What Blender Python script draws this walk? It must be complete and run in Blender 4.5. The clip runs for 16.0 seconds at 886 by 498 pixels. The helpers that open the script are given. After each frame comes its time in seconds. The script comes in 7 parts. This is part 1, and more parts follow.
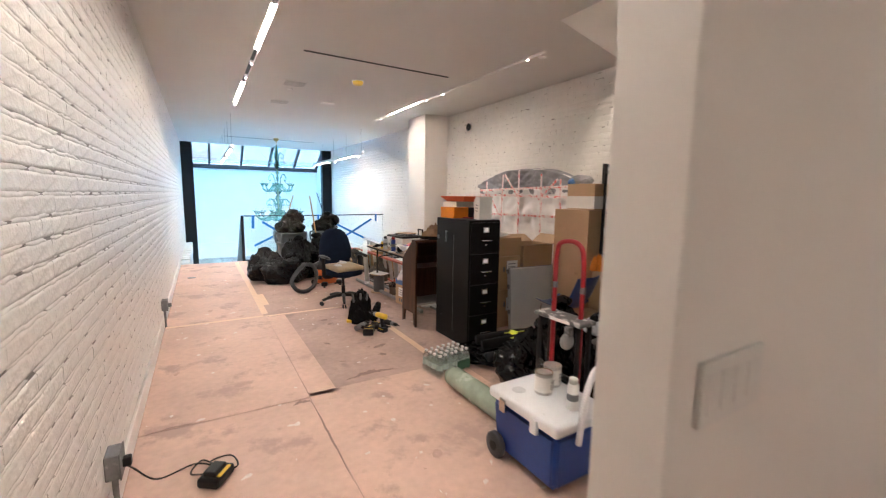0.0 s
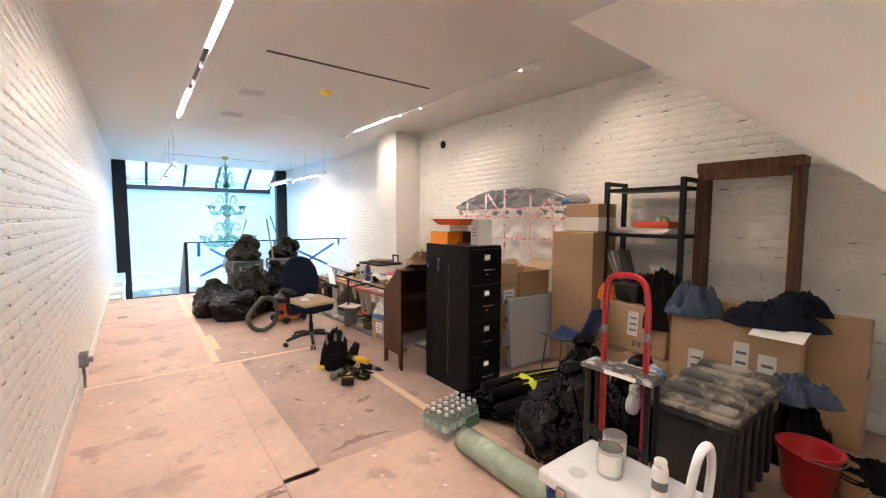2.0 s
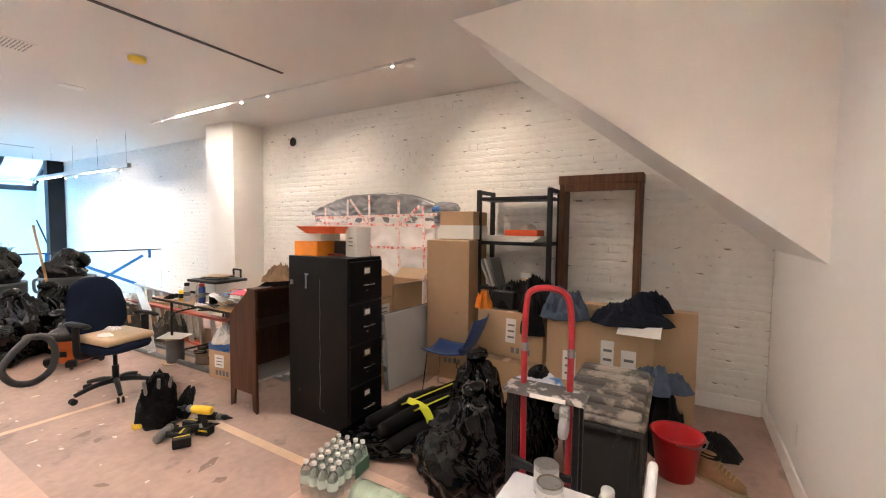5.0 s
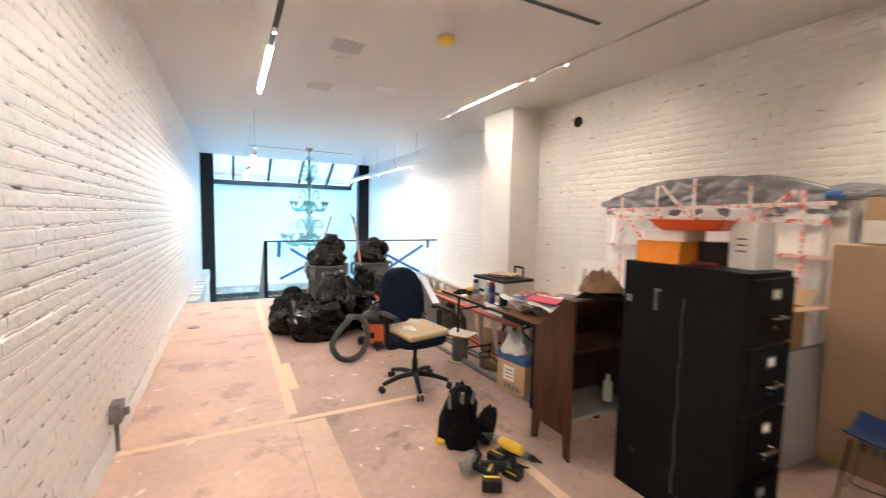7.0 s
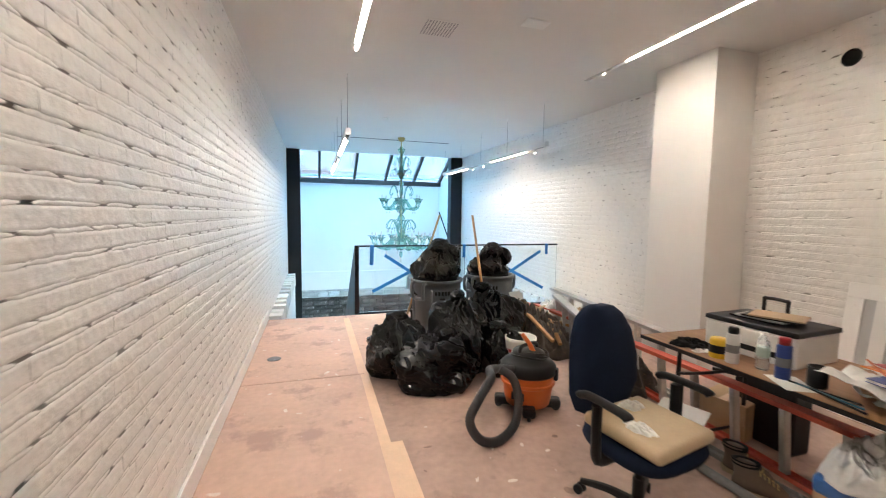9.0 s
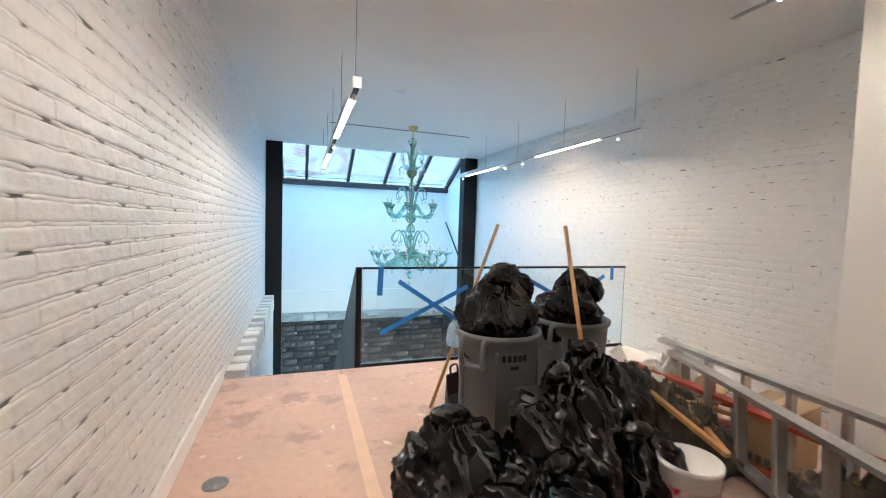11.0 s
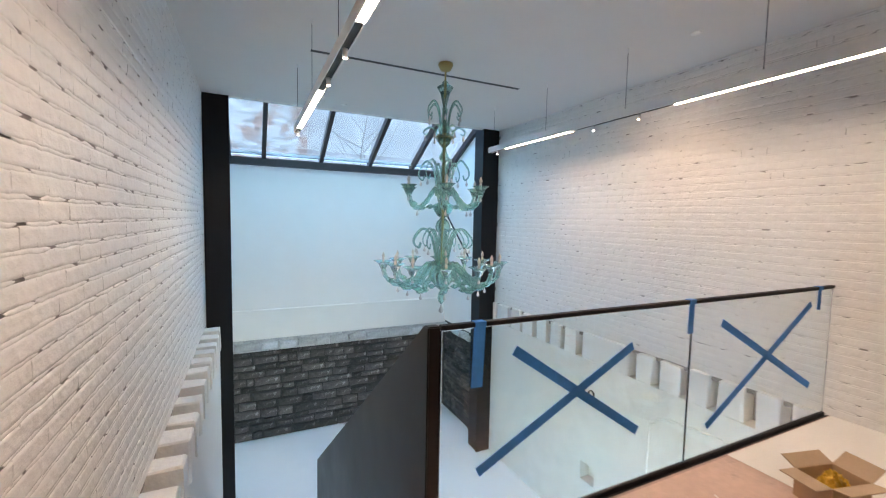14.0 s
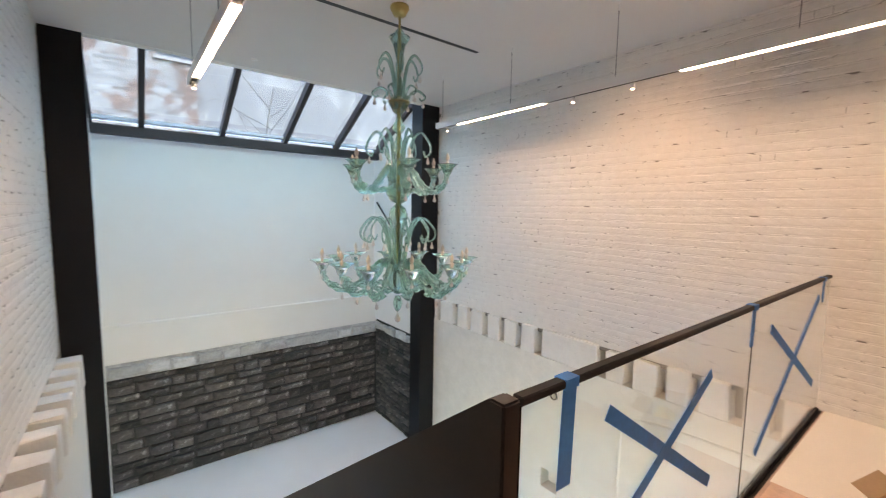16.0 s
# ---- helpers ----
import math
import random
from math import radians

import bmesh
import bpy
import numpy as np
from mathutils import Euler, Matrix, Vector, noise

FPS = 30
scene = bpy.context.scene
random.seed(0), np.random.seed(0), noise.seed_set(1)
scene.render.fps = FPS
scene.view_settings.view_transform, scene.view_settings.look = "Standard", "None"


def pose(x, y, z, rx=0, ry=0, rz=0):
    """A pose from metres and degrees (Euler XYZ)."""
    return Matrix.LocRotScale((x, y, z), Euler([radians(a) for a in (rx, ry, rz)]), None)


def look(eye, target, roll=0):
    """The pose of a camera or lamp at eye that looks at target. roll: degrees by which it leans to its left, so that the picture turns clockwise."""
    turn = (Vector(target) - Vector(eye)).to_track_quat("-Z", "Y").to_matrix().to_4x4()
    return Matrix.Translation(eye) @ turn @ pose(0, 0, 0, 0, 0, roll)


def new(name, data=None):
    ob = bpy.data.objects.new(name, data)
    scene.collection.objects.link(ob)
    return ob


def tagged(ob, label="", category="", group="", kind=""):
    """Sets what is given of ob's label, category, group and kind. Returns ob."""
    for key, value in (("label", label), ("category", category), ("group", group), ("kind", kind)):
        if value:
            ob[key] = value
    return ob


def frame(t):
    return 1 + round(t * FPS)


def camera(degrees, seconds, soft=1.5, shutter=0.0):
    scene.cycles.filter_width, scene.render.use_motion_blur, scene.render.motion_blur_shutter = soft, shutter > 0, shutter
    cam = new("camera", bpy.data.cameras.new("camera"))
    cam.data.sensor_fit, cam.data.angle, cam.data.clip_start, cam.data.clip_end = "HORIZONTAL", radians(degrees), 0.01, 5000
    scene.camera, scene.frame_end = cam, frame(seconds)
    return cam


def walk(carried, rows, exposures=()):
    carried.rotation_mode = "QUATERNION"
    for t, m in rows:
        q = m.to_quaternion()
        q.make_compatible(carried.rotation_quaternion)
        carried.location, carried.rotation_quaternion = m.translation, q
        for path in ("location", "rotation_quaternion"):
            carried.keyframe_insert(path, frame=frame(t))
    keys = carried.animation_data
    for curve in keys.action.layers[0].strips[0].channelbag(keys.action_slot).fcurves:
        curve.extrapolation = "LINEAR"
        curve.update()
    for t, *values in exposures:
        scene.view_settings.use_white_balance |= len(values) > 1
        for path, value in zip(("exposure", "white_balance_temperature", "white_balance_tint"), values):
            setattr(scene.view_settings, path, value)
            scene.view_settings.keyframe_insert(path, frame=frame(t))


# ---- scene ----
cam = camera(94.6, 16.0, soft=1.1, shutter=0.4)
PATH = [
    (0, (0.0000, 0.0000, 1.5700), (1.0128, 1.7055, 1.3142), 0.87),
    (0.5, (0.0232, 0.2956, 1.5770), (0.9874, 2.0361, 1.3746), 1.53),
    (1, (0.0198, 0.5034, 1.5730), (1.0876, 2.1852, 1.3956), 1.16),
    (1.5, (0.0123, 0.6475, 1.5870), (1.1421, 2.2899, 1.4256), 0.52),
    (2, (0.0175, 0.7072, 1.5870), (1.2167, 2.3004, 1.4328), 0.27),
    (2.5, (0.0088, 0.7612, 1.5830), (1.3434, 2.2434, 1.4348), 0.24),
    (3, (0.0428, 0.8340, 1.5770), (1.5612, 2.1288, 1.4430), 0.42),
    (3.5, (0.1181, 0.9510, 1.5800), (1.8297, 1.9790, 1.4624), 0.52),
    (6, (0.0801, 1.6353, 1.5920), (1.7912, 2.6647, 1.4808), 0.69),
    (6.5, (0.1990, 1.9962, 1.5830), (1.5046, 3.5046, 1.4410), 1.12),
    (7, (0.2575, 2.4080, 1.5610), (1.1793, 4.1760, 1.4044), 1.21),
    (7.5, (0.2626, 2.8202, 1.5650), (0.9432, 4.6942, 1.4074), 1.16),
    (8, (0.3006, 3.2837, 1.5700), (0.8850, 5.1908, 1.4232), 1.15),
    (8.5, (0.2568, 3.7564, 1.5530), (0.8354, 5.6651, 1.4042), 0.89),
    (9, (0.2258, 4.2213, 1.5430), (0.8224, 6.1229, 1.3754), 0.80),
    (9.5, (0.2546, 4.7125, 1.5450), (0.8442, 6.6160, 1.3748), 0.73),
    (12, (0.2403, 7.1797, 1.4969), (0.9982, 9.0287, 1.4166), 1.98),
    (12.5, (0.2180, 7.6545, 1.5086), (1.0380, 9.4756, 1.4026), 1.80),
    (13, (0.1250, 8.0918, 1.5102), (0.9918, 9.8906, 1.3966), 1.80),
    (13.5, (0.1193, 8.5464, 1.5048), (0.9786, 10.3484, 1.3848), 1.39),
    (14, (0.1134, 8.9134, 1.5195), (0.9686, 10.7157, 1.3762), 1.12),
    (14.5, (0.0669, 9.2573, 1.5214), (0.9176, 11.0600, 1.3589), 1.14),
    (15, (0.0940, 9.4577, 1.4932), (0.9814, 11.2419, 1.3219), 1.30),
    (15.5, (0.1389, 9.7100, 1.5059), (1.1555, 11.4220, 1.3171), 1.12),
    (16, (0.1444, 9.8738, 1.4965), (1.3634, 11.4478, 1.3050), 1.00),
]
walk(cam, [(t, look(eye, target, roll)) for t, eye, target, roll in PATH],
     exposures=[(0.0, 4.82, 5700, 8), (1.5, 5.02, 5850, 8), (3.5, 5.18, 5800, 8), (6.0, 5.3, 5800, 8), (6.6, 5.15, 5900, 8), (7.5, 5.0, 5850, 7), (9.0, 4.62, 5850, 6), (12.5, 4.24, 6000, 9), (13.3, 4.06, 6000, 10), (14.5, 3.8, 7900, 24), (16.0, 3.8, 8700, 27)])

# ---- world, sun ----
world = bpy.data.worlds.new("sky")
scene.world = world
world.use_nodes = True
wn = world.node_tree
sky = wn.nodes.new("ShaderNodeTexSky")
sky.sky_type = "NISHITA"
sky.sun_disc = False
sky.sun_elevation = radians(45)
sky.sun_rotation = radians(180)
sky.ozone_density = 2.0
sky.dust_density = 0.2
tint = wn.nodes.new("ShaderNodeMixRGB")
tint.blend_type = "MULTIPLY"
tint.inputs["Fac"].default_value = 1.0
tint.inputs["Color2"].default_value = (0.66, 0.93, 1.0, 1)
wn.links.new(sky.outputs["Color"], tint.inputs["Color1"])
wn.links.new(tint.outputs["Color"], wn.nodes["Background"].inputs["Color"])
wn.nodes["Background"].inputs["Strength"].default_value = 0.15
sun = new("sun", bpy.data.lights.new("sun", "SUN"))
sun.data.energy, sun.data.angle, sun.data.color = 0.5, radians(15), (1.0, 0.95, 0.88)
sun.matrix_basis = look((0, 0, 20), (-2, 10, 10))
# added area lamp below the glass roof, standing in for sky light
day = new("sky_fill_lamp", bpy.data.lights.new("sky_fill_lamp", "AREA"))
day.data.shape, day.data.size, day.data.size_y = "RECTANGLE", 3.9, 0.5
day.data.energy, day.data.color = 3.5, (0.32, 0.74, 1.0)
day.matrix_basis = look((1.9, 15.62, 2.88), (1.9, 15.85, 2.08))
# track spotlight washing the brick wall
wash = new("track_spot", bpy.data.lights.new("track_spot", "SPOT"))
wash.data.energy, wash.data.color, wash.data.spot_size, wash.data.spot_blend, wash.data.shadow_soft_size = 1.4, (1.0, 0.70, 0.46), radians(140), 1.0, 0.02
wash.matrix_basis = look((3.36, 11.85, 2.44), (4.28, 11.95, 1.95))
# track spotlights towards the boxes and the brick wall
for sy, power, target in ((3.80, 2.6, (4.0, 2.3, 0.9)), (5.95, 1.7, (4.2, 5.0, 0.9))):
    spot = new("track_spot", bpy.data.lights.new("track_spot", "SPOT"))
    spot.data.energy, spot.data.color, spot.data.spot_size, spot.data.spot_blend, spot.data.shadow_soft_size = power, (1.0, 0.76, 0.54), radians(118), 1.0, 0.02
    spot.matrix_basis = look((3.34, sy, 3.08), target)
LED = 7.2          # emission of the lit strips
LED_COLOUR = (1.0, 0.82, 0.65)

# ---- materials ----
MATS = {}


def mat(name, colour, rough=0.6, metal=0.0, var=0.12, scale=6.0, bump=0.1, fine=60.0, deep=0.004, second=None, amount=0.0, patch=2.0, coat=0.0, spec=0.5, island=0.0):
    """A procedural surface: base colour with two scales of variation, wear in a second colour and fine relief."""
    if name in MATS:
        return MATS[name]
    m = bpy.data.materials.new(name)
    m.use_nodes = True
    nt = m.node_tree
    N, L = nt.nodes.new, nt.links.new
    bsdf = nt.nodes["Principled BSDF"]
    tc = N("ShaderNodeTexCoord")
    n1 = N("ShaderNodeTexNoise")
    n1.inputs["Scale"].default_value, n1.inputs["Detail"].default_value = scale, 6
    n2 = N("ShaderNodeTexNoise")
    n2.inputs["Scale"].default_value, n2.inputs["Detail"].default_value = fine, 4
    for n in (n1, n2):
        L(tc.outputs["Object"], n.inputs["Vector"])
    mix = N("ShaderNodeMixRGB")
    mix.blend_type = "MIX"
    c = Vector(colour)
    mix.inputs["Color1"].default_value = (*(c * (1 - var)), 1)
    mix.inputs["Color2"].default_value = (*[min(1, v * (1 + var)) for v in colour], 1)
    add = N("ShaderNodeMath")
    add.operation = "MULTIPLY_ADD"
    add.inputs[1].default_value, add.inputs[2].default_value = 0.35, 0.0
    L(n2.outputs["Fac"], add.inputs[0])
    sm = N("ShaderNodeMath")
    sm.operation = "MULTIPLY_ADD"
    sm.inputs[1].default_value = 0.65
    L(n1.outputs["Fac"], sm.inputs[0])
    L(add.outputs[0], sm.inputs[2])
    ramp = N("ShaderNodeMapRange")
    ramp.inputs["From Min"].default_value, ramp.inputs["From Max"].default_value = 0.3, 0.7
    L(sm.outputs[0], ramp.inputs["Value"])
    L(ramp.outputs["Result"], mix.inputs["Fac"])
    out = mix.outputs["Color"]
    if second:
        n3 = N("ShaderNodeTexNoise")
        n3.inputs["Scale"].default_value, n3.inputs["Detail"].default_value = patch, 8
        n3.inputs["Roughness"].default_value = 0.65
        L(tc.outputs["Object"], n3.inputs["Vector"])
        cut = N("ShaderNodeMapRange")
        cut.inputs["From Min"].default_value, cut.inputs["From Max"].default_value = 0.68 - amount * 0.4, 0.76 - amount * 0.4
        L(n3.outputs["Fac"], cut.inputs["Value"])
        m2 = N("ShaderNodeMixRGB")
        m2.inputs["Color2"].default_value = (*second, 1)
        L(cut.outputs["Result"], m2.inputs["Fac"])
        L(out, m2.inputs["Color1"])
        out = m2.outputs["Color"]
    if island:
        oi = N("ShaderNodeObjectInfo")
        gi = N("ShaderNodeNewGeometry")
        sumr = N("ShaderNodeMath")
        sumr.operation = "ADD"
        L(oi.outputs["Random"], sumr.inputs[0])
        L(gi.outputs["Random Per Island"], sumr.inputs[1])
        fr = N("ShaderNodeMath")
        fr.operation = "FRACT"
        L(sumr.outputs[0], fr.inputs[0])
        mr = N("ShaderNodeMapRange")
        mr.inputs["To Min"].default_value, mr.inputs["To Max"].default_value = 1 - island, 1 + island
        L(fr.outputs[0], mr.inputs["Value"])
        hsv = N("ShaderNodeHueSaturation")
        L(mr.outputs["Result"], hsv.inputs["Value"])
        L(out, hsv.inputs["Color"])
        out = hsv.outputs["Color"]
    L(out, bsdf.inputs["Base Color"])
    rr = N("ShaderNodeMapRange")
    rr.inputs["To Min"].default_value, rr.inputs["To Max"].default_value = max(0.02, rough - 0.1), min(1, rough + 0.1)
    L(n1.outputs["Fac"], rr.inputs["Value"])
    L(rr.outputs["Result"], bsdf.inputs["Roughness"])
    bsdf.inputs["Metallic"].default_value = metal
    bsdf.inputs["Specular IOR Level"].default_value = spec
    bsdf.inputs["Coat Weight"].default_value = coat
    if bump:
        b = N("ShaderNodeBump")
        b.inputs["Strength"].default_value, b.inputs["Distance"].default_value = min(1.0, bump), deep
        L(sm.outputs[0], b.inputs["Height"])
        L(b.outputs["Normal"], bsdf.inputs["Normal"])
    MATS[name] = m
    return m


def glow(name, colour, strength):
    m = bpy.data.materials.new(name)
    m.use_nodes = True
    b = m.node_tree.nodes["Principled BSDF"]
    b.inputs["Base Color"].default_value = (0.8, 0.8, 0.8, 1)
    b.inputs["Emission Color"].default_value = (*colour, 1)
    b.inputs["Emission Strength"].default_value = strength
    return m


def glass_mat(name, colour, rough=0.02, ior=1.45):
    m = bpy.data.materials.new(name)
    m.use_nodes = True
    b = m.node_tree.nodes["Principled BSDF"]
    b.inputs["Base Color"].default_value = (*colour, 1)
    b.inputs["Transmission Weight"].default_value = 1.0
    b.inputs["Roughness"].default_value = rough
    b.inputs["IOR"].default_value = ior
    return m


def wood_mat(name, dark, light, rough=0.45, axis=2, scale=5.0):
    m = bpy.data.materials.new(name)
    m.use_nodes = True
    nt = m.node_tree
    N, L = nt.nodes.new, nt.links.new
    bsdf = nt.nodes["Principled BSDF"]
    tc, mp, n = N("ShaderNodeTexCoord"), N("ShaderNodeMapping"), N("ShaderNodeTexNoise")
    s = [scale * 8] * 3
    s[axis] = scale * 0.5
    mp.inputs["Scale"].default_value = s
    n.inputs["Scale"].default_value, n.inputs["Detail"].default_value, n.inputs["Distortion"].default_value = 1.0, 8, 0.6
    L(tc.outputs["Object"], mp.inputs["Vector"])
    L(mp.outputs["Vector"], n.inputs["Vector"])
    mr = N("ShaderNodeMapRange")
    mr.inputs["From Min"].default_value, mr.inputs["From Max"].default_value = 0.3, 0.7
    L(n.outputs["Fac"], mr.inputs["Value"])
    mix = N("ShaderNodeMixRGB")
    mix.inputs["Color1"].default_value, mix.inputs["Color2"].default_value = (*dark, 1), (*light, 1)
    L(mr.outputs["Result"], mix.inputs["Fac"])
    L(mix.outputs["Color"], bsdf.inputs["Base Color"])
    bsdf.inputs["Roughness"].default_value = rough
    bsdf.inputs["Specular IOR Level"].default_value = 0.25
    b = N("ShaderNodeBump")
    b.inputs["Strength"].default_value, b.inputs["Distance"].default_value = 0.15, 0.003
    L(n.outputs["Fac"], b.inputs["Height"])
    L(b.outputs["Normal"], bsdf.inputs["Normal"])
    return m


BRICK_PAINT = mat("white_painted_brick", (0.755, 0.735, 0.70), 0.42, var=0.05, scale=11, bump=1.0, fine=30, deep=0.011, second=(0.64, 0.60, 0.55), amount=0.05, patch=9)
# bare dark mortar, darkened further: the pits' shade is in the colour
SHADED_MORTAR = mat("pit_shade_mortar", (0.24, 0.22, 0.20), 0.85, var=0.2, scale=12, bump=0.8, fine=50)
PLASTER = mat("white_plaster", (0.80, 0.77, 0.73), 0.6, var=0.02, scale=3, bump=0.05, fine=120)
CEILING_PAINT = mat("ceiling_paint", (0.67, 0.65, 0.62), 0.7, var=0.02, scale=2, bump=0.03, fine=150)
TRIM_PAINT = mat("trim_paint", (0.82, 0.80, 0.77), 0.35, var=0.03, scale=8, bump=0.05, second=(0.5, 0.45, 0.4), amount=0.02, patch=14)
FLOOR_DARK = mat("red_brown_floor_paper", (0.43, 0.30, 0.245), 0.65, var=0.24, scale=1.9, bump=0.2, fine=18, second=(0.29, 0.205, 0.175), amount=0.26, patch=2.6)
BOARD = mat("floor_protection_board", (0.60, 0.415, 0.328), 0.65, var=0.17, scale=1.6, bump=0.2, fine=18, second=(0.44, 0.305, 0.245), amount=0.34, patch=2.2)
TAPE_TAN = mat("tan_masking_tape", (0.72, 0.52, 0.36), 0.6, var=0.08, scale=9, bump=0.2)
BLACK_STEEL = mat("black_steel", (0.007, 0.006, 0.007), 0.5, 0.0, spec=0.25, var=0.3, scale=3, bump=0.05)
STAIR_STEEL = mat("dark_stair_steel", (0.016, 0.013, 0.013), 0.38, 0.3, spec=0.35, var=0.3, scale=2, bump=0.04)
STONE = mat("dark_rubble_stone", (0.085, 0.076, 0.072), 0.85, var=0.5, scale=7, bump=1.0, fine=26, second=(0.26, 0.245, 0.24), amount=0.24, patch=9, island=0.6)
STONE_PALE = mat("whitewashed_stone", (0.50, 0.50, 0.50), 0.8, var=0.25, scale=6, bump=0.9, fine=24, second=(0.26, 0.26, 0.27), amount=0.2, patch=5, island=0.2)
CONCRETE = mat("pale_screed", (0.88, 0.88, 0.87), 0.55, var=0.05, scale=1.2, bump=0.06)
GLASS = glass_mat("clear_glass", (0.95, 0.98, 0.97))
ROOF_GLASS = glass_mat("roof_glass", (0.93, 0.97, 0.98))
BRICK_RED = mat("old_red_brick", (0.10, 0.064, 0.055), 0.85, var=0.3, scale=5, bump=0.6, second=(0.15, 0.153, 0.16), amount=0.58, patch=0.7, island=0.15)


def coursed(m, width, height, strength):
    """Adds brick courses to a wall that is too far away for single bricks."""
    nt = m.node_tree
    N, L = nt.nodes.new, nt.links.new
    bsdf = nt.nodes["Principled BSDF"]
    tc, turn, br, mix = N("ShaderNodeTexCoord"), N("ShaderNodeMapping"), N("ShaderNodeTexBrick"), N("ShaderNodeMixRGB")
    turn.inputs["Rotation"].default_value = (radians(90), 0, 0)
    L(tc.outputs["Object"], turn.inputs["Vector"])
    L(turn.outputs["Vector"], br.inputs["Vector"])
    br.inputs["Scale"].default_value, br.inputs["Brick Width"].default_value, br.inputs["Row Height"].default_value, br.inputs["Mortar Size"].default_value = 1.0, width, height, height * 0.14
    br.inputs["Color1"].default_value, br.inputs["Color2"].default_value, br.inputs["Mortar"].default_value = (1, 1, 1, 1), (0.45, 0.45, 0.45, 1), (0.75, 0.75, 0.78, 1)
    mix.blend_type = "MULTIPLY"
    mix.inputs["Fac"].default_value = strength
    old = bsdf.inputs["Base Color"].links[0].from_socket
    L(old, mix.inputs["Color1"])
    L(br.outputs["Color"], mix.inputs["Color2"])
    L(mix.outputs["Color"], bsdf.inputs["Base Color"])


coursed(BRICK_RED, 0.52, 0.17, 0.9)
LED_MAT = glow("lit_led_diffuser", LED_COLOUR, LED)
SPOT_MAT = glow("lit_spot_lens", LED_COLOUR, LED * 0.7)
OFF_MAT = mat("unlit_diffuser", (0.78, 0.76, 0.73), 0.4, var=0.02)

# ---- mesh tools ----


def bx(x0, x1, y0, y1, z0, z1, b=0.0, seg=1):
    bm = bmesh.new()
    bmesh.ops.create_cube(bm, size=1)
    for v in bm.verts:
        v.co = ((x0 + x1) / 2 + v.co.x * (x1 - x0), (y0 + y1) / 2 + v.co.y * (y1 - y0), (z0 + z1) / 2 + v.co.z * (z1 - z0))
    if b:
        bmesh.ops.bevel(bm, geom=bm.edges[:], offset=min(b, 0.45 * min(abs(x1 - x0), abs(y1 - y0), abs(z1 - z0))), segments=seg, affect="EDGES", profile=0.5)
    return bm


def join(*bms):
    out = bmesh.new()
    for b in bms:
        me = bpy.data.meshes.new("tmp")
        b.to_mesh(me)
        b.free()
        out.from_mesh(me)
        bpy.data.meshes.remove(me)
    return out


def moved(bm, m):
    bmesh.ops.transform(bm, matrix=m, verts=bm.verts[:])
    return bm


def rings(loops, close_ends=True, wrap=True):
    """A skin over loops of points."""
    bm = bmesh.new()
    vs = [[bm.verts.new(p) for p in loop] for loop in loops]
    n = len(vs[0])
    for a, b in zip(vs, vs[1:]):
        for i in range(n if wrap else n - 1):
            bm.faces.new((a[i], a[(i + 1) % n], b[(i + 1) % n], b[i]))
    if close_ends and wrap:
        bm.faces.new(vs[0][::-1])
        bm.faces.new(vs[-1])
    bmesh.ops.recalc_face_normals(bm, faces=bm.faces[:])
    return bm


def lathe(profile, seg=24, ends=True):
    """profile: (radius, z) pairs turned round the z axis."""
    return rings([[(r * math.cos(2 * math.pi * i / seg), r * math.sin(2 * math.pi * i / seg), z) for i in range(seg)] for r, z in profile], ends)


def rod(p, q, r, r2=None, seg=12):
    p, q = Vector(p), Vector(q)
    turn = (q - p).to_track_quat("Z", "Y").to_matrix().to_4x4()
    return moved(lathe([(r, 0), (r if r2 is None else r2, (q - p).length)], seg), Matrix.Translation(p) @ turn)


def smooth_path(pts, steps=6, closed=False):
    pts = [Vector(p) for p in pts]
    out = []
    n = len(pts)
    for i in range(n if closed else n - 1):
        if closed:
            p0, p1, p2, p3 = pts[i - 1], pts[i], pts[(i + 1) % n], pts[(i + 2) % n]
        else:
            p0, p1, p2, p3 = pts[max(i - 1, 0)], pts[i], pts[i + 1], pts[min(i + 2, n - 1)]
        for k in range(steps):
            t = k / steps
            out.append(0.5 * (2 * p1 + (p2 - p0) * t + (2 * p0 - 5 * p1 + 4 * p2 - p3) * t * t + (3 * p1 - p0 - 3 * p2 + p3) * t ** 3))
    if not closed:
        out.append(pts[-1])
    return out


def tube(pts, r, seg=8, steps=6, closed=False, flat=1.0):
    """A round bar along a smooth path; r is a radius or a function of the way along."""
    path = smooth_path(pts, steps, closed)
    n = len(path)
    loops, up = [], Vector((0.123, 0.321, 1)).normalized()
    for i, p in enumerate(path):
        d = (path[(i + 1) % n] - path[i - 1]) if closed else (path[min(i + 1, n - 1)] - path[max(i - 1, 0)])
        d.normalize()
        a = d.cross(up)
        if a.length < 1e-4:
            a = d.cross(Vector((1, 0, 0)))
        a.normalize()
        b = a.cross(d)
        up = b
        rr = r(i / max(1, n - 1)) if callable(r) else r
        loops.append([p + a * (rr * math.cos(2 * math.pi * k / seg)) + b * (rr * flat * math.sin(2 * math.pi * k / seg)) for k in range(seg)])
    if closed:
        loops.append(loops[0])
    bm = rings(loops, not closed)
    if closed:
        bmesh.ops.remove_doubles(bm, verts=bm.verts[:], dist=1e-5)
    return bm


def prism(outline, z0, z1, b=0.0):
    """An outline in x, y raised from z0 to z1."""
    bm = rings([[(x, y, z0) for x, y in outline], [(x, y, z1) for x, y in outline]])
    if b:
        bmesh.ops.bevel(bm, geom=[e for e in bm.edges if abs(e.verts[0].co.z - e.verts[1].co.z) < 1e-6], offset=b, segments=2, affect="EDGES", profile=0.5)
    return bm


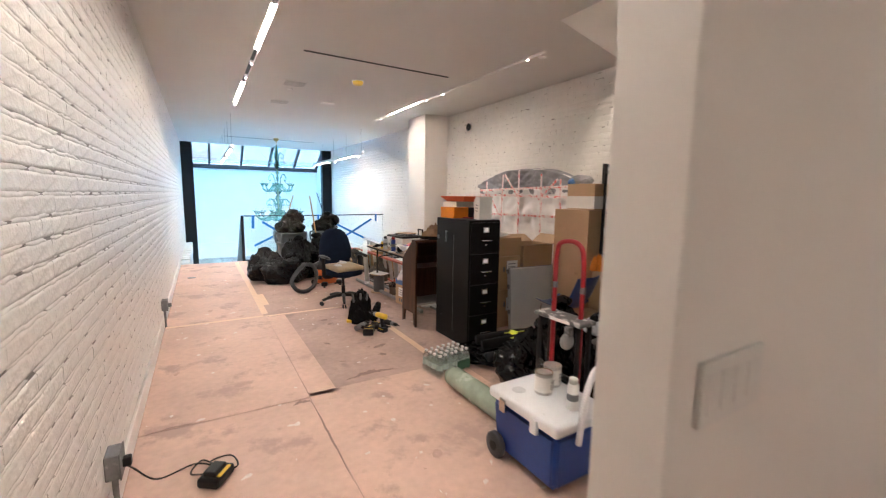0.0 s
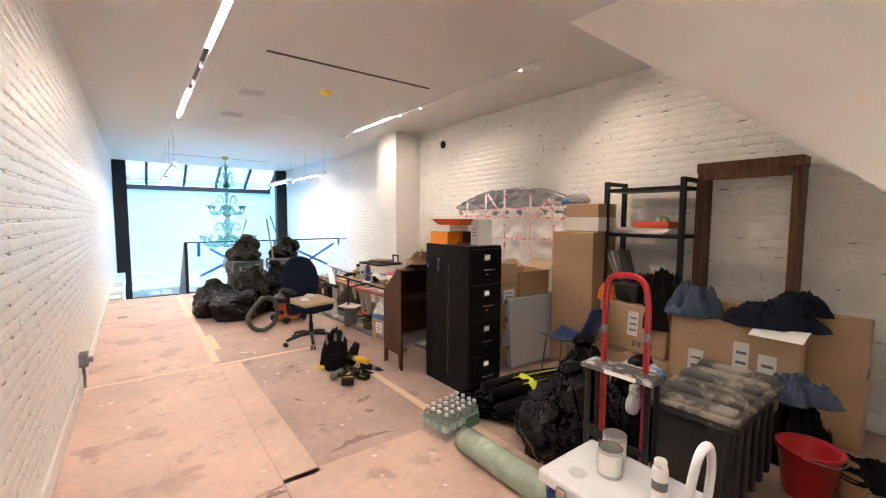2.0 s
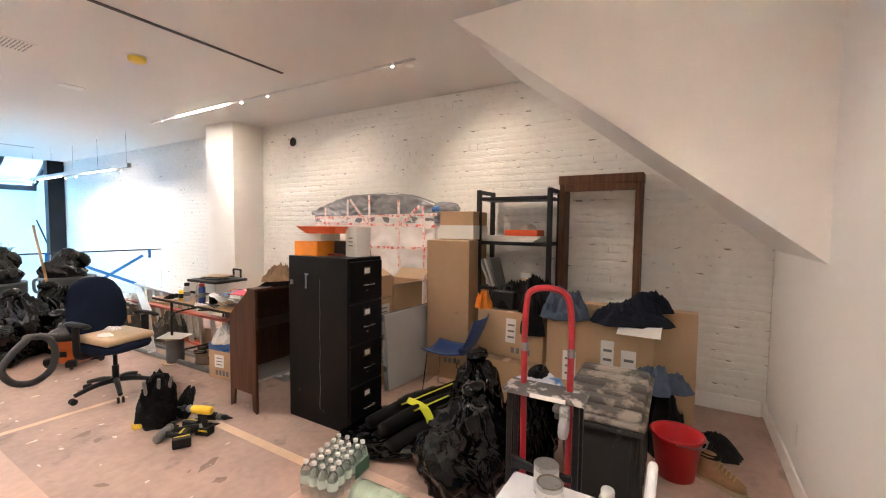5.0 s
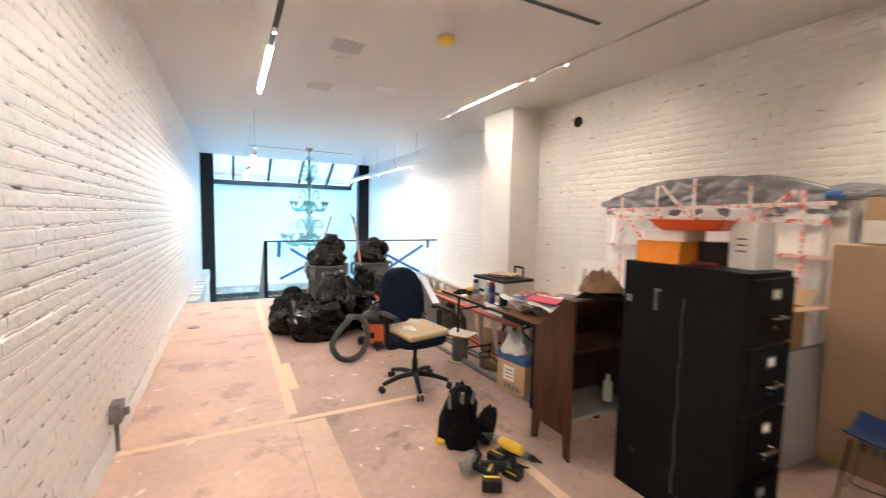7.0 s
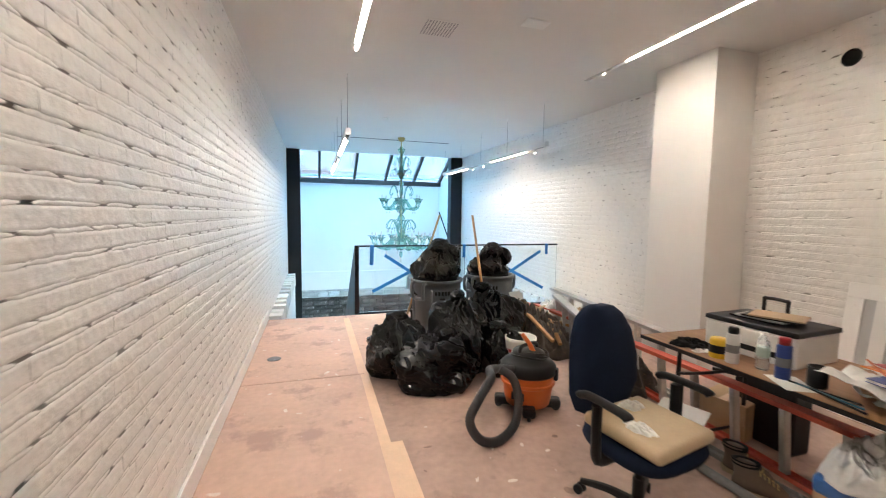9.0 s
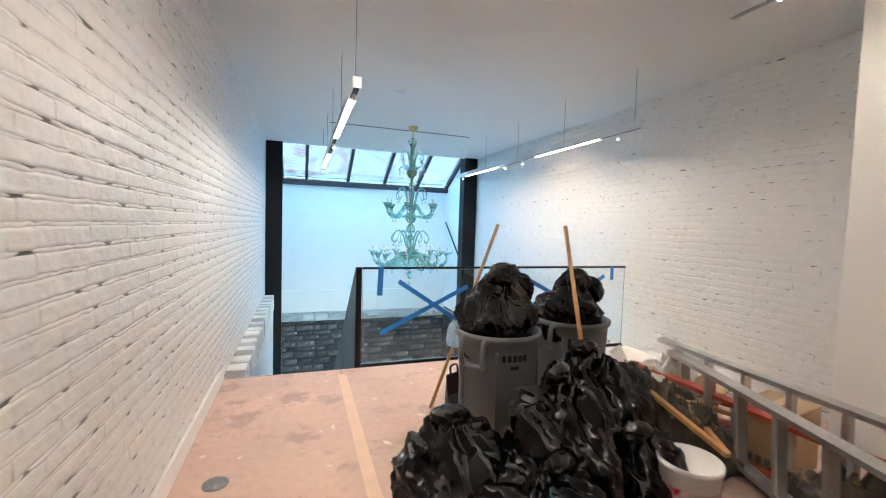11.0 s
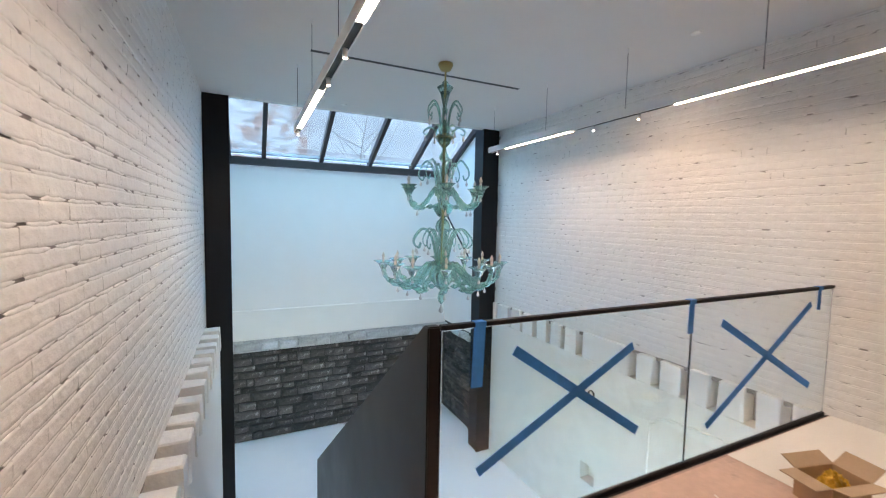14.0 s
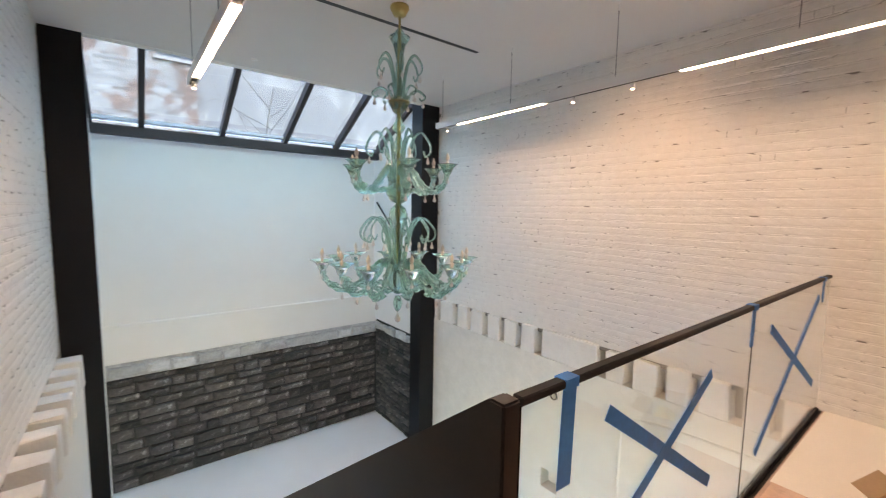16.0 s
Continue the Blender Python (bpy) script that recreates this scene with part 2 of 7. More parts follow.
def sheet(w, d, nx, ny, height):
    """A draped sheet with height(u, v) over a grid, 0 to 1 both ways."""
    bm = bmesh.new()
    vs = [[bm.verts.new((w * (i / nx - 0.5), d * (j / ny - 0.5), height(i / nx, j / ny))) for i in range(nx + 1)] for j in range(ny + 1)]
    for j in range(ny):
        for i in range(nx):
            bm.faces.new((vs[j][i], vs[j][i + 1], vs[j + 1][i + 1], vs[j + 1][i]))
    return bm


def crumple(rx, ry, rz, seed, rough=0.28, freq=3.0, sub=4, sit=True, sharp=True):
    """A crumpled mass with creases, lying on z = 0."""
    bm = bmesh.new()
    bmesh.ops.create_icosphere(bm, subdivisions=sub, radius=1)
    off = Vector((seed * 7.13, seed * 3.71, seed * 1.97))
    for v in bm.verts:
        p = v.co.copy()
        k = 0
        a, f = 1.0, freq * 0.6
        for _ in range(4):
            n = noise.noise(p * f + off)
            k += a * ((1 - 2 * abs(n)) * 0.6 if sharp else n)
            a, f = a * 0.55, f * 2.1
        v.co = p * (1 + rough * k * 0.6)
        v.co.x, v.co.y, v.co.z = v.co.x * rx, v.co.y * ry, v.co.z * rz
    if sit:
        for v in bm.verts:
            if v.co.z < -0.62 * rz:
                v.co.z = -0.62 * rz + (v.co.z + 0.62 * rz) * 0.05
        lo = min(v.co.z for v in bm.verts)
        for v in bm.verts:
            v.co.z -= lo
    return bm


def bag_mesh(rx, ry, rz, seed, folds=9, tied=False, collar=None):
    """A slack filled bag of thin film: broad dents, sharp creases between taut facets, pleats towards the top."""
    bm = bmesh.new()
    bmesh.ops.create_icosphere(bm, subdivisions=6, radius=1)
    off = Vector((seed * 7.13, seed * 3.71, seed * 1.97))
    for v in bm.verts:
        p = v.co.copy()
        k = 0.26 * noise.noise(p * 1.4 + off)
        warp = p + 0.22 * noise.noise_vector(p * 1.9 + off)
        s = Vector((warp.x * 2.0 + warp.z * 0.9, warp.y * 2.0 - warp.z * 0.6, warp.z * 1.3 + warp.x * 0.5))
        for q, amp in ((0.9, 0.19), (2.0, 0.12), (4.2, 0.045)):
            d = noise.voronoi(s * q + off)[0]
            k += amp * (d[0] - 0.42) * 1.5
            k -= amp * 0.6 * max(0.0, 0.10 - (d[1] - d[0])) * 4
        a = math.atan2(p.y, p.x)
        lift = max(0.0, p.z - 0.1)
        k += 0.10 * lift * (1 - 2 * abs(math.sin(folds * 0.5 * a + 2.0 * noise.noise(p * 2 + off))))
        v.co = p * (1 + k)
        if tied and p.z > 0.2:
            f = ((p.z - 0.2) / 0.8) ** 2
            v.co.x, v.co.y, v.co.z = v.co.x * (1 - 0.2 * f) + 0.22 * f, v.co.y * (1 - 0.2 * f), v.co.z + 0.12 * f * f
        v.co.x, v.co.y, v.co.z = v.co.x * rx, v.co.y * ry, v.co.z * rz
    for v in bm.verts:
        if v.co.z < -0.62 * rz:
            f = (-0.62 * rz - v.co.z) / rz
            v.co.z = -0.62 * rz - f * 0.03 * rz
            v.co.x, v.co.y = v.co.x * (1 + 0.5 * f), v.co.y * (1 + 0.5 * f)
    lo = min(v.co.z for v in bm.verts)
    for v in bm.verts:
        v.co.z -= lo
        if collar:
            # the part inside a can keeps within its wall
            r, most = math.hypot(v.co.x, v.co.y), collar[1] + 0.6 * max(0.0, v.co.z - collar[0])
            if r > most:
                v.co.x, v.co.y = v.co.x * most / r, v.co.y * most / r
    return bm


def open_box(w, d, h, k):
    """A box without a lid, one skin with thickness."""
    def loop(a, z):
        return [(-w / 2 + a, -d / 2 + a, z), (w / 2 - a, -d / 2 + a, z), (w / 2 - a, d / 2 - a, z), (-w / 2 + a, d / 2 - a, z)]
    return rings([loop(0, 0), loop(0, h), loop(k, h), loop(k, k)])


def solid(bm, thick):
    bmesh.ops.recalc_face_normals(bm, faces=bm.faces[:])
    bmesh.ops.solidify(bm, geom=bm.faces[:], thickness=thick)
    return bm


def part(name, bm, material, parent=None, label="", smooth=False):
    me = bpy.data.meshes.new(name)
    bm.to_mesh(me)
    bm.free()
    if smooth:
        me.polygons.foreach_set("use_smooth", [True] * len(me.polygons))
    for m in (material if isinstance(material, (list, tuple)) else [material]):
        me.materials.append(m)
    ob = new(name, me)
    if parent:
        ob.parent = parent
    if label:
        ob["label"] = label
    return ob


def soft(bm, angle=40):
    """Marks edges sharper than the angle, for smooth shading."""
    for f in bm.faces:
        f.smooth = True
    for e in bm.edges:
        if len(e.link_faces) == 2 and e.calc_face_angle(0) > radians(angle):
            e.smooth = False
    return bm


def thing(name, label, category, m=None, group="", kind=""):
    ob = new(name)
    ob.empty_display_size = 0.1
    if m:
        ob.matrix_basis = m
    return tagged(ob, label, category, group, kind)


def lone(name, bm, material, label, category, m=None, group="", kind="", smooth=False):
    ob = part(name, bm, material, None, "", smooth)
    if m:
        ob.matrix_basis = m
    return tagged(ob, label, category, group, kind)


def struct(name, bm, material, label, category, smooth=False):
    return tagged(part(name, bm, material, None, "", smooth), label, category, "", "structure")

# ---- the large structure ----
LW, RW, RW2 = -0.445, 4.38, 4.25      # brick faces: west, east, east at the glazing
CEIL, EDGE, WIN, BACK, LOW = 3.15, 10.46, 15.33, 17.4, -2.85
BX = 4.20                              # east face of the glazed extension


def east(y):
    return RW if y < 7.9 else RW + (RW2 - RW) * (y - 7.9) / (WIN - 7.9)


# floor slab and the lower level
floor = struct("floor", bx(LW - 0.2, RW + 0.2, -4.0, EDGE, -0.30, 0.0), FLOOR_DARK, "red-brown paper-covered floor with stains and footprints", "floor")
struct("floor_edge", bx(LW, RW, EDGE, EDGE + 0.02, -0.34, -0.004), BLACK_STEEL, "black steel edge of the upper floor", "floor edge")
struct("lower_floor", bx(LW - 0.3, RW + 0.3, 6.0, BACK + 0.3, LOW - 0.2, LOW), CONCRETE, "pale smooth floor of the sunken courtyard room", "floor")
struct("lower_wall_south", bx(LW - 0.3, RW + 0.3, 5.8, 6.0, LOW, -0.3), PLASTER, "plain white wall of the lower room", "wall")

# ceiling with its long slots left open between the strips
LIFT, SLOT = 0.026, 0.026
pieces = [(LW - 0.2, 0.63 - SLOT, -4.0, WIN), (0.63 - SLOT, 0.63 + SLOT, -4.0, 0.75), (0.63 - SLOT, 0.63 + SLOT, 8.46, WIN), (0.63 + SLOT, 3.32 - SLOT, -4.0, WIN),
          (3.32 - SLOT, 3.32 + SLOT, -4.0, 3.48), (3.32 - SLOT, 3.32 + SLOT, 8.52, WIN), (3.32 + SLOT, RW + 0.2, -4.0, WIN)]
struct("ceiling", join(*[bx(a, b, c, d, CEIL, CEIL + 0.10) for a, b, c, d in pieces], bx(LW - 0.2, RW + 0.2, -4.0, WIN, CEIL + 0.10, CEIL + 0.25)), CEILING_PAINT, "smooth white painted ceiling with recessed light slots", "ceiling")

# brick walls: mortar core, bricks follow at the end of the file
struct("wall_west", join(bx(LW - 0.3, LW - 0.009, -4.0, WIN + 0.6, -0.05, CEIL)), SHADED_MORTAR, "white-painted old brick party wall", "wall")
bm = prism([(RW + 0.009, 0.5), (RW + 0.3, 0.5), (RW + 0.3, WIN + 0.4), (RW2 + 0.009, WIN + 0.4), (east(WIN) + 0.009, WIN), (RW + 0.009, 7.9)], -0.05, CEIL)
struct("wall_east", bm, SHADED_MORTAR, "white-painted old brick party wall", "wall")
struct("wall_south", bx(LW - 0.2, RW + 0.3, -4.2, -4.0, 0, CEIL), PLASTER, "plain white plaster wall", "wall")
struct("wall_rear_east", bx(RW, RW + 0.3, -4.0, 0.5, 0, CEIL), PLASTER, "plain white plaster wall", "wall")
# pier wall beside the way in
bm = bx(0.785, RW + 0.006, 0.43, 0.61, 0, CEIL, 0.004)
pier = struct("wall_pier", bm, PLASTER, "white plaster partition wall", "wall")
struct("baseboard_pier", bx(0.79, RW, 0.61, 0.626, 0, 0.13, 0.003), TRIM_PAINT, "white painted baseboard", "baseboard")
struct("baseboard_west", bx(LW + 0.001, LW + 0.022, -4.0, EDGE, 0, 0.14, 0.004), TRIM_PAINT, "white painted baseboard, scuffed", "baseboard")
struct("baseboard_east", bx(RW - 0.02, RW + 0.004, 0.646, 7.27, 0, 0.13, 0.003), TRIM_PAINT, "white painted baseboard", "baseboard")
# underside of the flight of stairs above
bm = rings([[(2.87, 0.61, 1.415), (2.87, 2.83, CEIL), (2.87, 0.61, CEIL)], [(RW, 0.61, 1.415), (RW, 2.83, CEIL), (RW, 0.61, CEIL)]])
struct("stair_soffit", bm, PLASTER, "white boxed underside of a staircase sloping down", "stair soffit")
# column
struct("column", bx(3.865, RW + 0.01, 7.26, 7.99, 0, CEIL, 0.004), PLASTER, "square white plaster pier against the brick wall", "column")

# glazed end: posts, beam, roof
for n, x0, x1, d in (("window_post_1", -0.44, -0.12, 0.34), ("window_post_2", 3.92, 4.248, 0.34)):
    struct(n, join(bx(x0, x1, WIN, WIN + 0.03, LOW, CEIL + 0.6, 0.003), bx(x0 + 0.02, x1 - 0.02, WIN + 0.03, WIN + d, LOW, CEIL + 0.6, 0.003)), BLACK_STEEL, "tall black steel post of the glazed end wall", "post")
struct("header", bx(LW - 0.2, RW + 0.2, WIN + 0.001, WIN + 0.12, CEIL - 0.002, CEIL + 0.62), PLASTER, "white upstand above the glazed end", "header")
# unseen wall, added to keep the sun off the courtyard wall
struct("sun_block_wall", bx(LW - 0.2, RW + 0.2, WIN + 0.003, WIN + 0.14, CEIL + 0.625, 9.0), PLASTER, "unseen wall added above the glazed end to block the sun", "wall")
struct("window_beam", bx(-0.2, BX, BACK - 0.16, BACK - 0.02, 2.455, 2.59, 0.004), mat("dark_brown_steel", (0.03, 0.02, 0.022), 0.45, 0.3), "dark steel beam along the foot of the glass roof", "beam")
struct("back_wall", bx(-0.4, BX + 0.2, BACK + 0.05, BACK + 0.3, -0.28, 2.6), PLASTER, "tall white rendered courtyard wall", "wall")
struct("back_wall_step", bx(-0.4, BX + 0.2, BACK, BACK + 0.3, -0.86, -0.28, 0.012), PLASTER, "white rendered plinth with a ledge", "wall")
struct("extension_wall_east", rings([[(x, WIN + 0.34, -0.80), (x, BACK + 0.3, -0.80), (x, BACK + 0.3, 2.58), (x, BACK - 0.05, 2.60), (x, WIN + 0.34, 3.50)] for x in (BX, BX + 0.25)]), PLASTER, "white return wall of the glazed extension", "wall")
struct("extension_wall_west", rings([[(x, WIN + 0.34, LOW), (x, BACK + 0.3, LOW), (x, BACK + 0.3, 2.58), (x, BACK - 0.05, 2.60), (x, WIN + 0.34, 3.50)] for x in (-0.5, -0.2)]), PLASTER, "white return wall of the glazed extension", "wall")
struct("stone_core_back", bx(-0.4, BX + 0.2, BACK + 0.03, BACK + 0.3, LOW, -1.10), mat("dark_mortar", (0.05, 0.045, 0.043), 0.9, bump=0.6), "dark rubble stone wall below the render", "wall")
struct("coping_core_back", bx(-0.4, BX + 0.2, BACK + 0.028, BACK + 0.3, -1.10, -0.86), STONE_PALE, "whitewashed mortar behind the coping stones", "wall")
struct("stone_core_east", bx(BX + 0.03, BX + 0.25, WIN + 0.34, BACK + 0.3, LOW, -0.80), MATS["dark_mortar"], "dark rubble stone wall below the render", "wall")

# sloping glass roof with bars
Y0, Z0, Y1, Z1 = BACK - 0.05, 2.64, WIN + 0.1, 3.66


def roof_z(y):
    return Z0 + (Z1 - Z0) * (Y0 - y) / (Y0 - Y1)


roof = thing("glass_roof", "sloping glass roof with dark steel glazing bars", "skylight", kind="structure")
bars = [-0.2 + 0.0, 0.37, 1.40, 2.37, 3.30, 4.16]
for x in bars:
    bm = rings([[(x - 0.035, y, roof_z(y) - 0.12), (x + 0.035, y, roof_z(y) - 0.12), (x + 0.035, y, roof_z(y) + 0.02), (x - 0.035, y, roof_z(y) + 0.02)] for y in (Y0, Y1)])
    part("glazing_bar", bm, MATS["dark_brown_steel"], roof)
for a, b in zip(bars, bars[1:]):
    bm = rings([[(a + 0.035, y, roof_z(y)), (b - 0.035, y, roof_z(y)), (b - 0.035, y, roof_z(y) + 0.012), (a + 0.035, y, roof_z(y) + 0.012)] for y in (Y0, Y1)])
    pane = part("pane", bm, ROOF_GLASS, roof)
    pane.visible_shadow = False
part("gutter_flashing", bx(-0.2, BX, Y0 - 0.12, Y0 - 0.02, Z0 + 0.02, Z0 + 0.06), mat("white_flashing", (0.7, 0.72, 0.74), 0.4), roof)

# recessed and hanging light strips
BLACK_SLOT = mat("black_track", (0.01, 0.01, 0.01), 0.5)
ALU = mat("white_aluminium", (0.75, 0.74, 0.72), 0.35, 0.2, var=0.03)


def light_strip(name, label, x, pieces, z, hung):
    """pieces: (y0, y1, kind) with kind lit, black or off."""
    w = 0.058 if hung else 0.052
    y0, y1 = pieces[0][0], pieces[-1][1]
    t = thing(name, label, "light strip", pose(x, (y0 + y1) / 2, z))
    c = (y0 + y1) / 2
    if hung:
        u = [(-w / 2, 0), (-w / 2, 0.075), (w / 2, 0.075), (w / 2, 0), (w / 2 - 0.006, 0), (w / 2 - 0.006, 0.069), (-w / 2 + 0.006, 0.069), (-w / 2 + 0.006, 0)]
        part("housing", rings([[(a, y, b) for a, b in u] for y in (y0 - c, y1 - c)]), ALU, t, "white aluminium housing")
        for y in (y0 - c - 0.004, y1 - c):
            part("end_cap", bx(-w / 2, w / 2, y, y + 0.004, 0, 0.075), ALU, t)
        n = 5
        for k in range(n):
            y = y0 - c + 0.1 + (y1 - y0 - 0.2) * k / (n - 1)
            part("wire", rod((0, y, 0.075), (0, y, CEIL - z), 0.0022, seg=6), BLACK_SLOT, t)
            part("wire_cap", rod((0, y, CEIL - z - 0.045), (0, y, CEIL - z), 0.006, seg=8), ALU, t)
    for a, b, kind in pieces:
        a, b = a - c, b - c
        lo, hi = (0.003, 0.06) if hung else (-0.002, 0.02)
        if kind == "black":
            part("track", bx(-w / 2 + (0.007 if hung else 0.001), w / 2 - (0.007 if hung else 0.001), a, b, lo + 0.004 if hung else -0.003, hi), BLACK_SLOT, t)
            for y in ((a + 0.28 * (b - a)), (a + 0.72 * (b - a))) if b - a > 0.8 else ((a + b) / 2,):
                s = part("spotlight", rod((0, y, -0.048), (0, y, 0.0), 0.0145, seg=14), ALU, t, "small white track spotlight", True)
                part("lens", rod((0, y, -0.0505), (0, y, -0.0482), 0.012, seg=14), SPOT_MAT, s, "lit spotlight lens")
        else:
            part("diffuser", bx(-w / 2 + (0.007 if hung else 0.001), w / 2 - (0.007 if hung else 0.001), a, b, lo, hi), LED_MAT if kind == "lit" else OFF_MAT, t, "lit white diffuser" if kind == "lit" else "unlit white diffuser")
    return t


# the lit section from 0.75 to 2.35 is unseen, added to brighten the pier
light_strip("recessed_light_strip", "recessed ceiling light strip, partly lit, with black track and an added south section", 0.63, [(0.75, 2.35, "lit"), (2.35, 3.95, "black"), (3.95, 5.24, "lit"), (5.24, 6.83, "black"), (6.83, 8.38, "lit"), (8.38, 8.46, "black")], CEIL + LIFT, False)
light_strip("recessed_light_strip", "recessed ceiling light strip with one dead section", 3.32, [(3.48, 4.03, "black"), (4.03, 5.32, "off"), (5.32, 6.52, "black"), (6.52, 7.84, "lit"), (7.84, 8.52, "black")], CEIL + LIFT, False)
light_strip("hanging_light_strip", "slim white light strip hung on thin wires", 0.60, [(9.1, 9.42, "black"), (9.42, 10.9, "lit"), (10.9, 12.1, "black"), (12.1, 13.5, "lit"), (13.5, 13.75, "black")], 2.44, True)
light_strip("hanging_light_strip", "slim white light strip hung on thin wires", 3.335, [(9.35, 9.98, "black"), (9.98, 11.25, "lit"), (11.25, 12.49, "black"), (12.49, 13.75, "lit"), (13.75, 14.15, "black")], 2.513, True)
# unseen strip, added to light the partition's rear face
light_strip("recessed_light_strip", "unseen ceiling light strip added over the way in", 2.3, [(-3.6, -3.4, "black"), (-3.4, -2.0, "lit"), (-2.0, -0.7, "black")], CEIL, False)
for x0, x1, y in ((1.08, 2.95, 4.9), (0.68, 3.15, 13.22)):
    lone("ceiling_slot", bx(x0, x1, y - 0.022, y + 0.022, CEIL - 0.004, CEIL), BLACK_SLOT, "narrow black slot across the ceiling", "track", kind="structure")

# glass balustrade with steel rail
RAIL_Y = 10.50
bal = thing("balustrade", "frameless glass balustrade with black handrail and blue tape", "balustrade", pose(0, RAIL_Y, 0))
part("handrail", bx(0.86, 4.31, -0.017, 0.017, 1.037, 1.06, 0.004), BLACK_STEEL, bal)
part("shoe", bx(0.86, 4.31, -0.02, 0.02, -0.05, 0.024, 0.004), BLACK_STEEL, bal, "black steel base channel")
for a, b in ((0.865, 2.566), (2.572, 4.30)):
    p = part("glass_pane", bx(a, b, -0.009, 0.009, 0.028, 1.035, 0.002), GLASS, bal, "clear glass pane")
    p.visible_shadow = False
BLUE = mat("blue_tape", (0.02, 0.17, 0.50), 0.6, var=0.15, scale=20, bump=0.2)


def tape(x0, z0, x1, z1, w=0.05, y=-0.0115):
    d = Vector((x1 - x0, 0, z1 - z0))
    n = Vector((-d.z, 0, d.x)).normalized() * w / 2
    a, b = Vector((x0, y, z0)), Vector((x1, y, z1))
    part("tape_strip", rings([[a + n, b + n, b - n, a - n], [p + Vector((0, 0.0015, 0)) for p in (a + n, b + n, b - n, a - n)]]), BLUE, bal, "strip of blue painter's tape")


for s in ((1.25, 0.905, 2.125, 0.325), (2.055, 0.835, 1.06, 0.345), (2.87, 0.89, 4.04, 0.285), (2.77, 0.215, 3.97, 0.935)):
    tape(*s, y=-0.0115 if s[1] > s[3] and s[0] < s[2] else -0.0135)
tape(1.055, 1.034, 1.045, 0.755, 0.06)
tape(2.555, 1.034, 2.553, 0.85)
tape(4.09, 1.034, 4.09, 0.88)
for x in (1.055, 2.555, 4.09):
    part("tape_wrap", bx(x - 0.028, x + 0.028, -0.0195, 0.0195, 1.034, 1.062), BLUE, bal)

# stair going down, with a solid steel parapet
stair = thing("staircase", "dark steel staircase going down with solid parapet", "staircase", pose(0, 10.48, 0))
slope = (1.06 + 1.31) / (13.67 - 10.52)
bm = rings([[(x, 0.0, 1.06), (x, 0.05, 1.06), (x, 3.19, 1.06 - 3.14 * slope), (x, 3.19, LOW), (x, 2.2, LOW), (x, 0.0, -0.6)] for x in (0.795, 0.855)])
bmesh.ops.bevel(bm, geom=bm.edges[:], offset=0.006, segments=2, affect="EDGES")
part("parapet", bm, STAIR_STEEL, stair, "dark steel parapet panel")
for k in range(15):
    z = -0.19 * (k + 1)
    if z > LOW + 0.1:
        part("tread", bx(-0.19, 0.79, 0.0 + 0.26 * k, 0.30 + 0.26 * k, z - 0.04, z, 0.003), STAIR_STEEL, stair)

# floor protection boards
for x0, x1, y0, y1 in ((LW + 0.023, 0.655, -3.9, 3.09), (LW + 0.023, 0.66, 3.105, 5.57), (LW + 0.023, 0.64, 5.60, 8.085), (LW + 0.023, 0.64, 8.10, 10.44), (0.662, 2.05, -3.9, 3.16), (0.664, 0.88, 3.11, 5.50), (0.66, 2.95, 8.11, 10.44)):
    tagged(part("floor_board", bx(x0, x1, y0, y1, 0.0, 0.004 + 0.0015 * (x0 > 0.65), 0.001), BOARD), "tan floor protection board with scuffs and paint drips", "floor board", "floor protection boards", "structure")
for x0, x1, y0, y1, z in ((0.625, 0.70, 5.66, 8.09, 0.0041), (0.66, 0.78, 6.15, 6.85, 0.0005), (0.62, 1.75, 5.535, 5.59, 0.0003), (LW + 0.03, 0.62, 5.545, 5.60, 0.0041), (1.86, 1.93, 3.17, 4.5, 0.0004), (0.61, 0.69, 8.1, 10.3, 0.0056), (0.66, 1.3, 8.06, 8.13, 0.0056)):
    tagged(part("floor_tape", bx(x0, x1, y0, y1, z, z + 0.001), TAPE_TAN), "strip of tan paper tape on the floor", "tape", "floor tape", "structure")

# paint drips, scuffs and footprints on the floor
rd = random.Random(21)


def splats(name, label, material, count, size, spots):
    verts, faces = [], []
    for _ in range(count):
        x0, x1, y0, y1, z = rd.choice(spots)
        cx, cy, r, n = rd.uniform(x0, x1), rd.uniform(y0, y1), size * rd.uniform(0.25, 1.0) ** 2, 9
        st, ang = rd.uniform(1, 2.6), rd.uniform(0, 3.14)
        k = len(verts)
        for i in range(n):
            a = 2 * math.pi * i / n
            q = r * rd.uniform(0.55, 1.1)
            u, v = q * st * math.cos(a), q * math.sin(a)
            verts.append((cx + u * math.cos(ang) - v * math.sin(ang), cy + u * math.sin(ang) + v * math.cos(ang), z))
        faces.append(tuple(range(k, k + n)))
    me = bpy.data.meshes.new(name)
    me.from_pydata(verts, [], faces)
    me.materials.append(material)
    ob = new(name, me)
    ob.parent = floor
    ob["kind"] = "stuff"
    ob["label"] = label


BOARDS = [(-0.4, 0.62, 0.3, 10.3, 0.0048), (-0.4, 0.62, 0.3, 10.3, 0.0048), (0.68, 1.9, 0.8, 3.1, 0.0063), (0.68, 2.8, 8.2, 10.3, 0.0063)]
BARE = [(0.92, 1.8, 3.3, 5.5, 0.0008), (0.75, 1.7, 5.7, 8.0, 0.0008), (1.0, 2.6, 4.2, 7.0, 0.0008)]
DRIP = mat("dried_white_paint", (0.70, 0.62, 0.56), 0.6, var=0.1, scale=30)
SCUFF = mat("dark_scuff", (0.28, 0.19, 0.155), 0.8, var=0.25, scale=25)
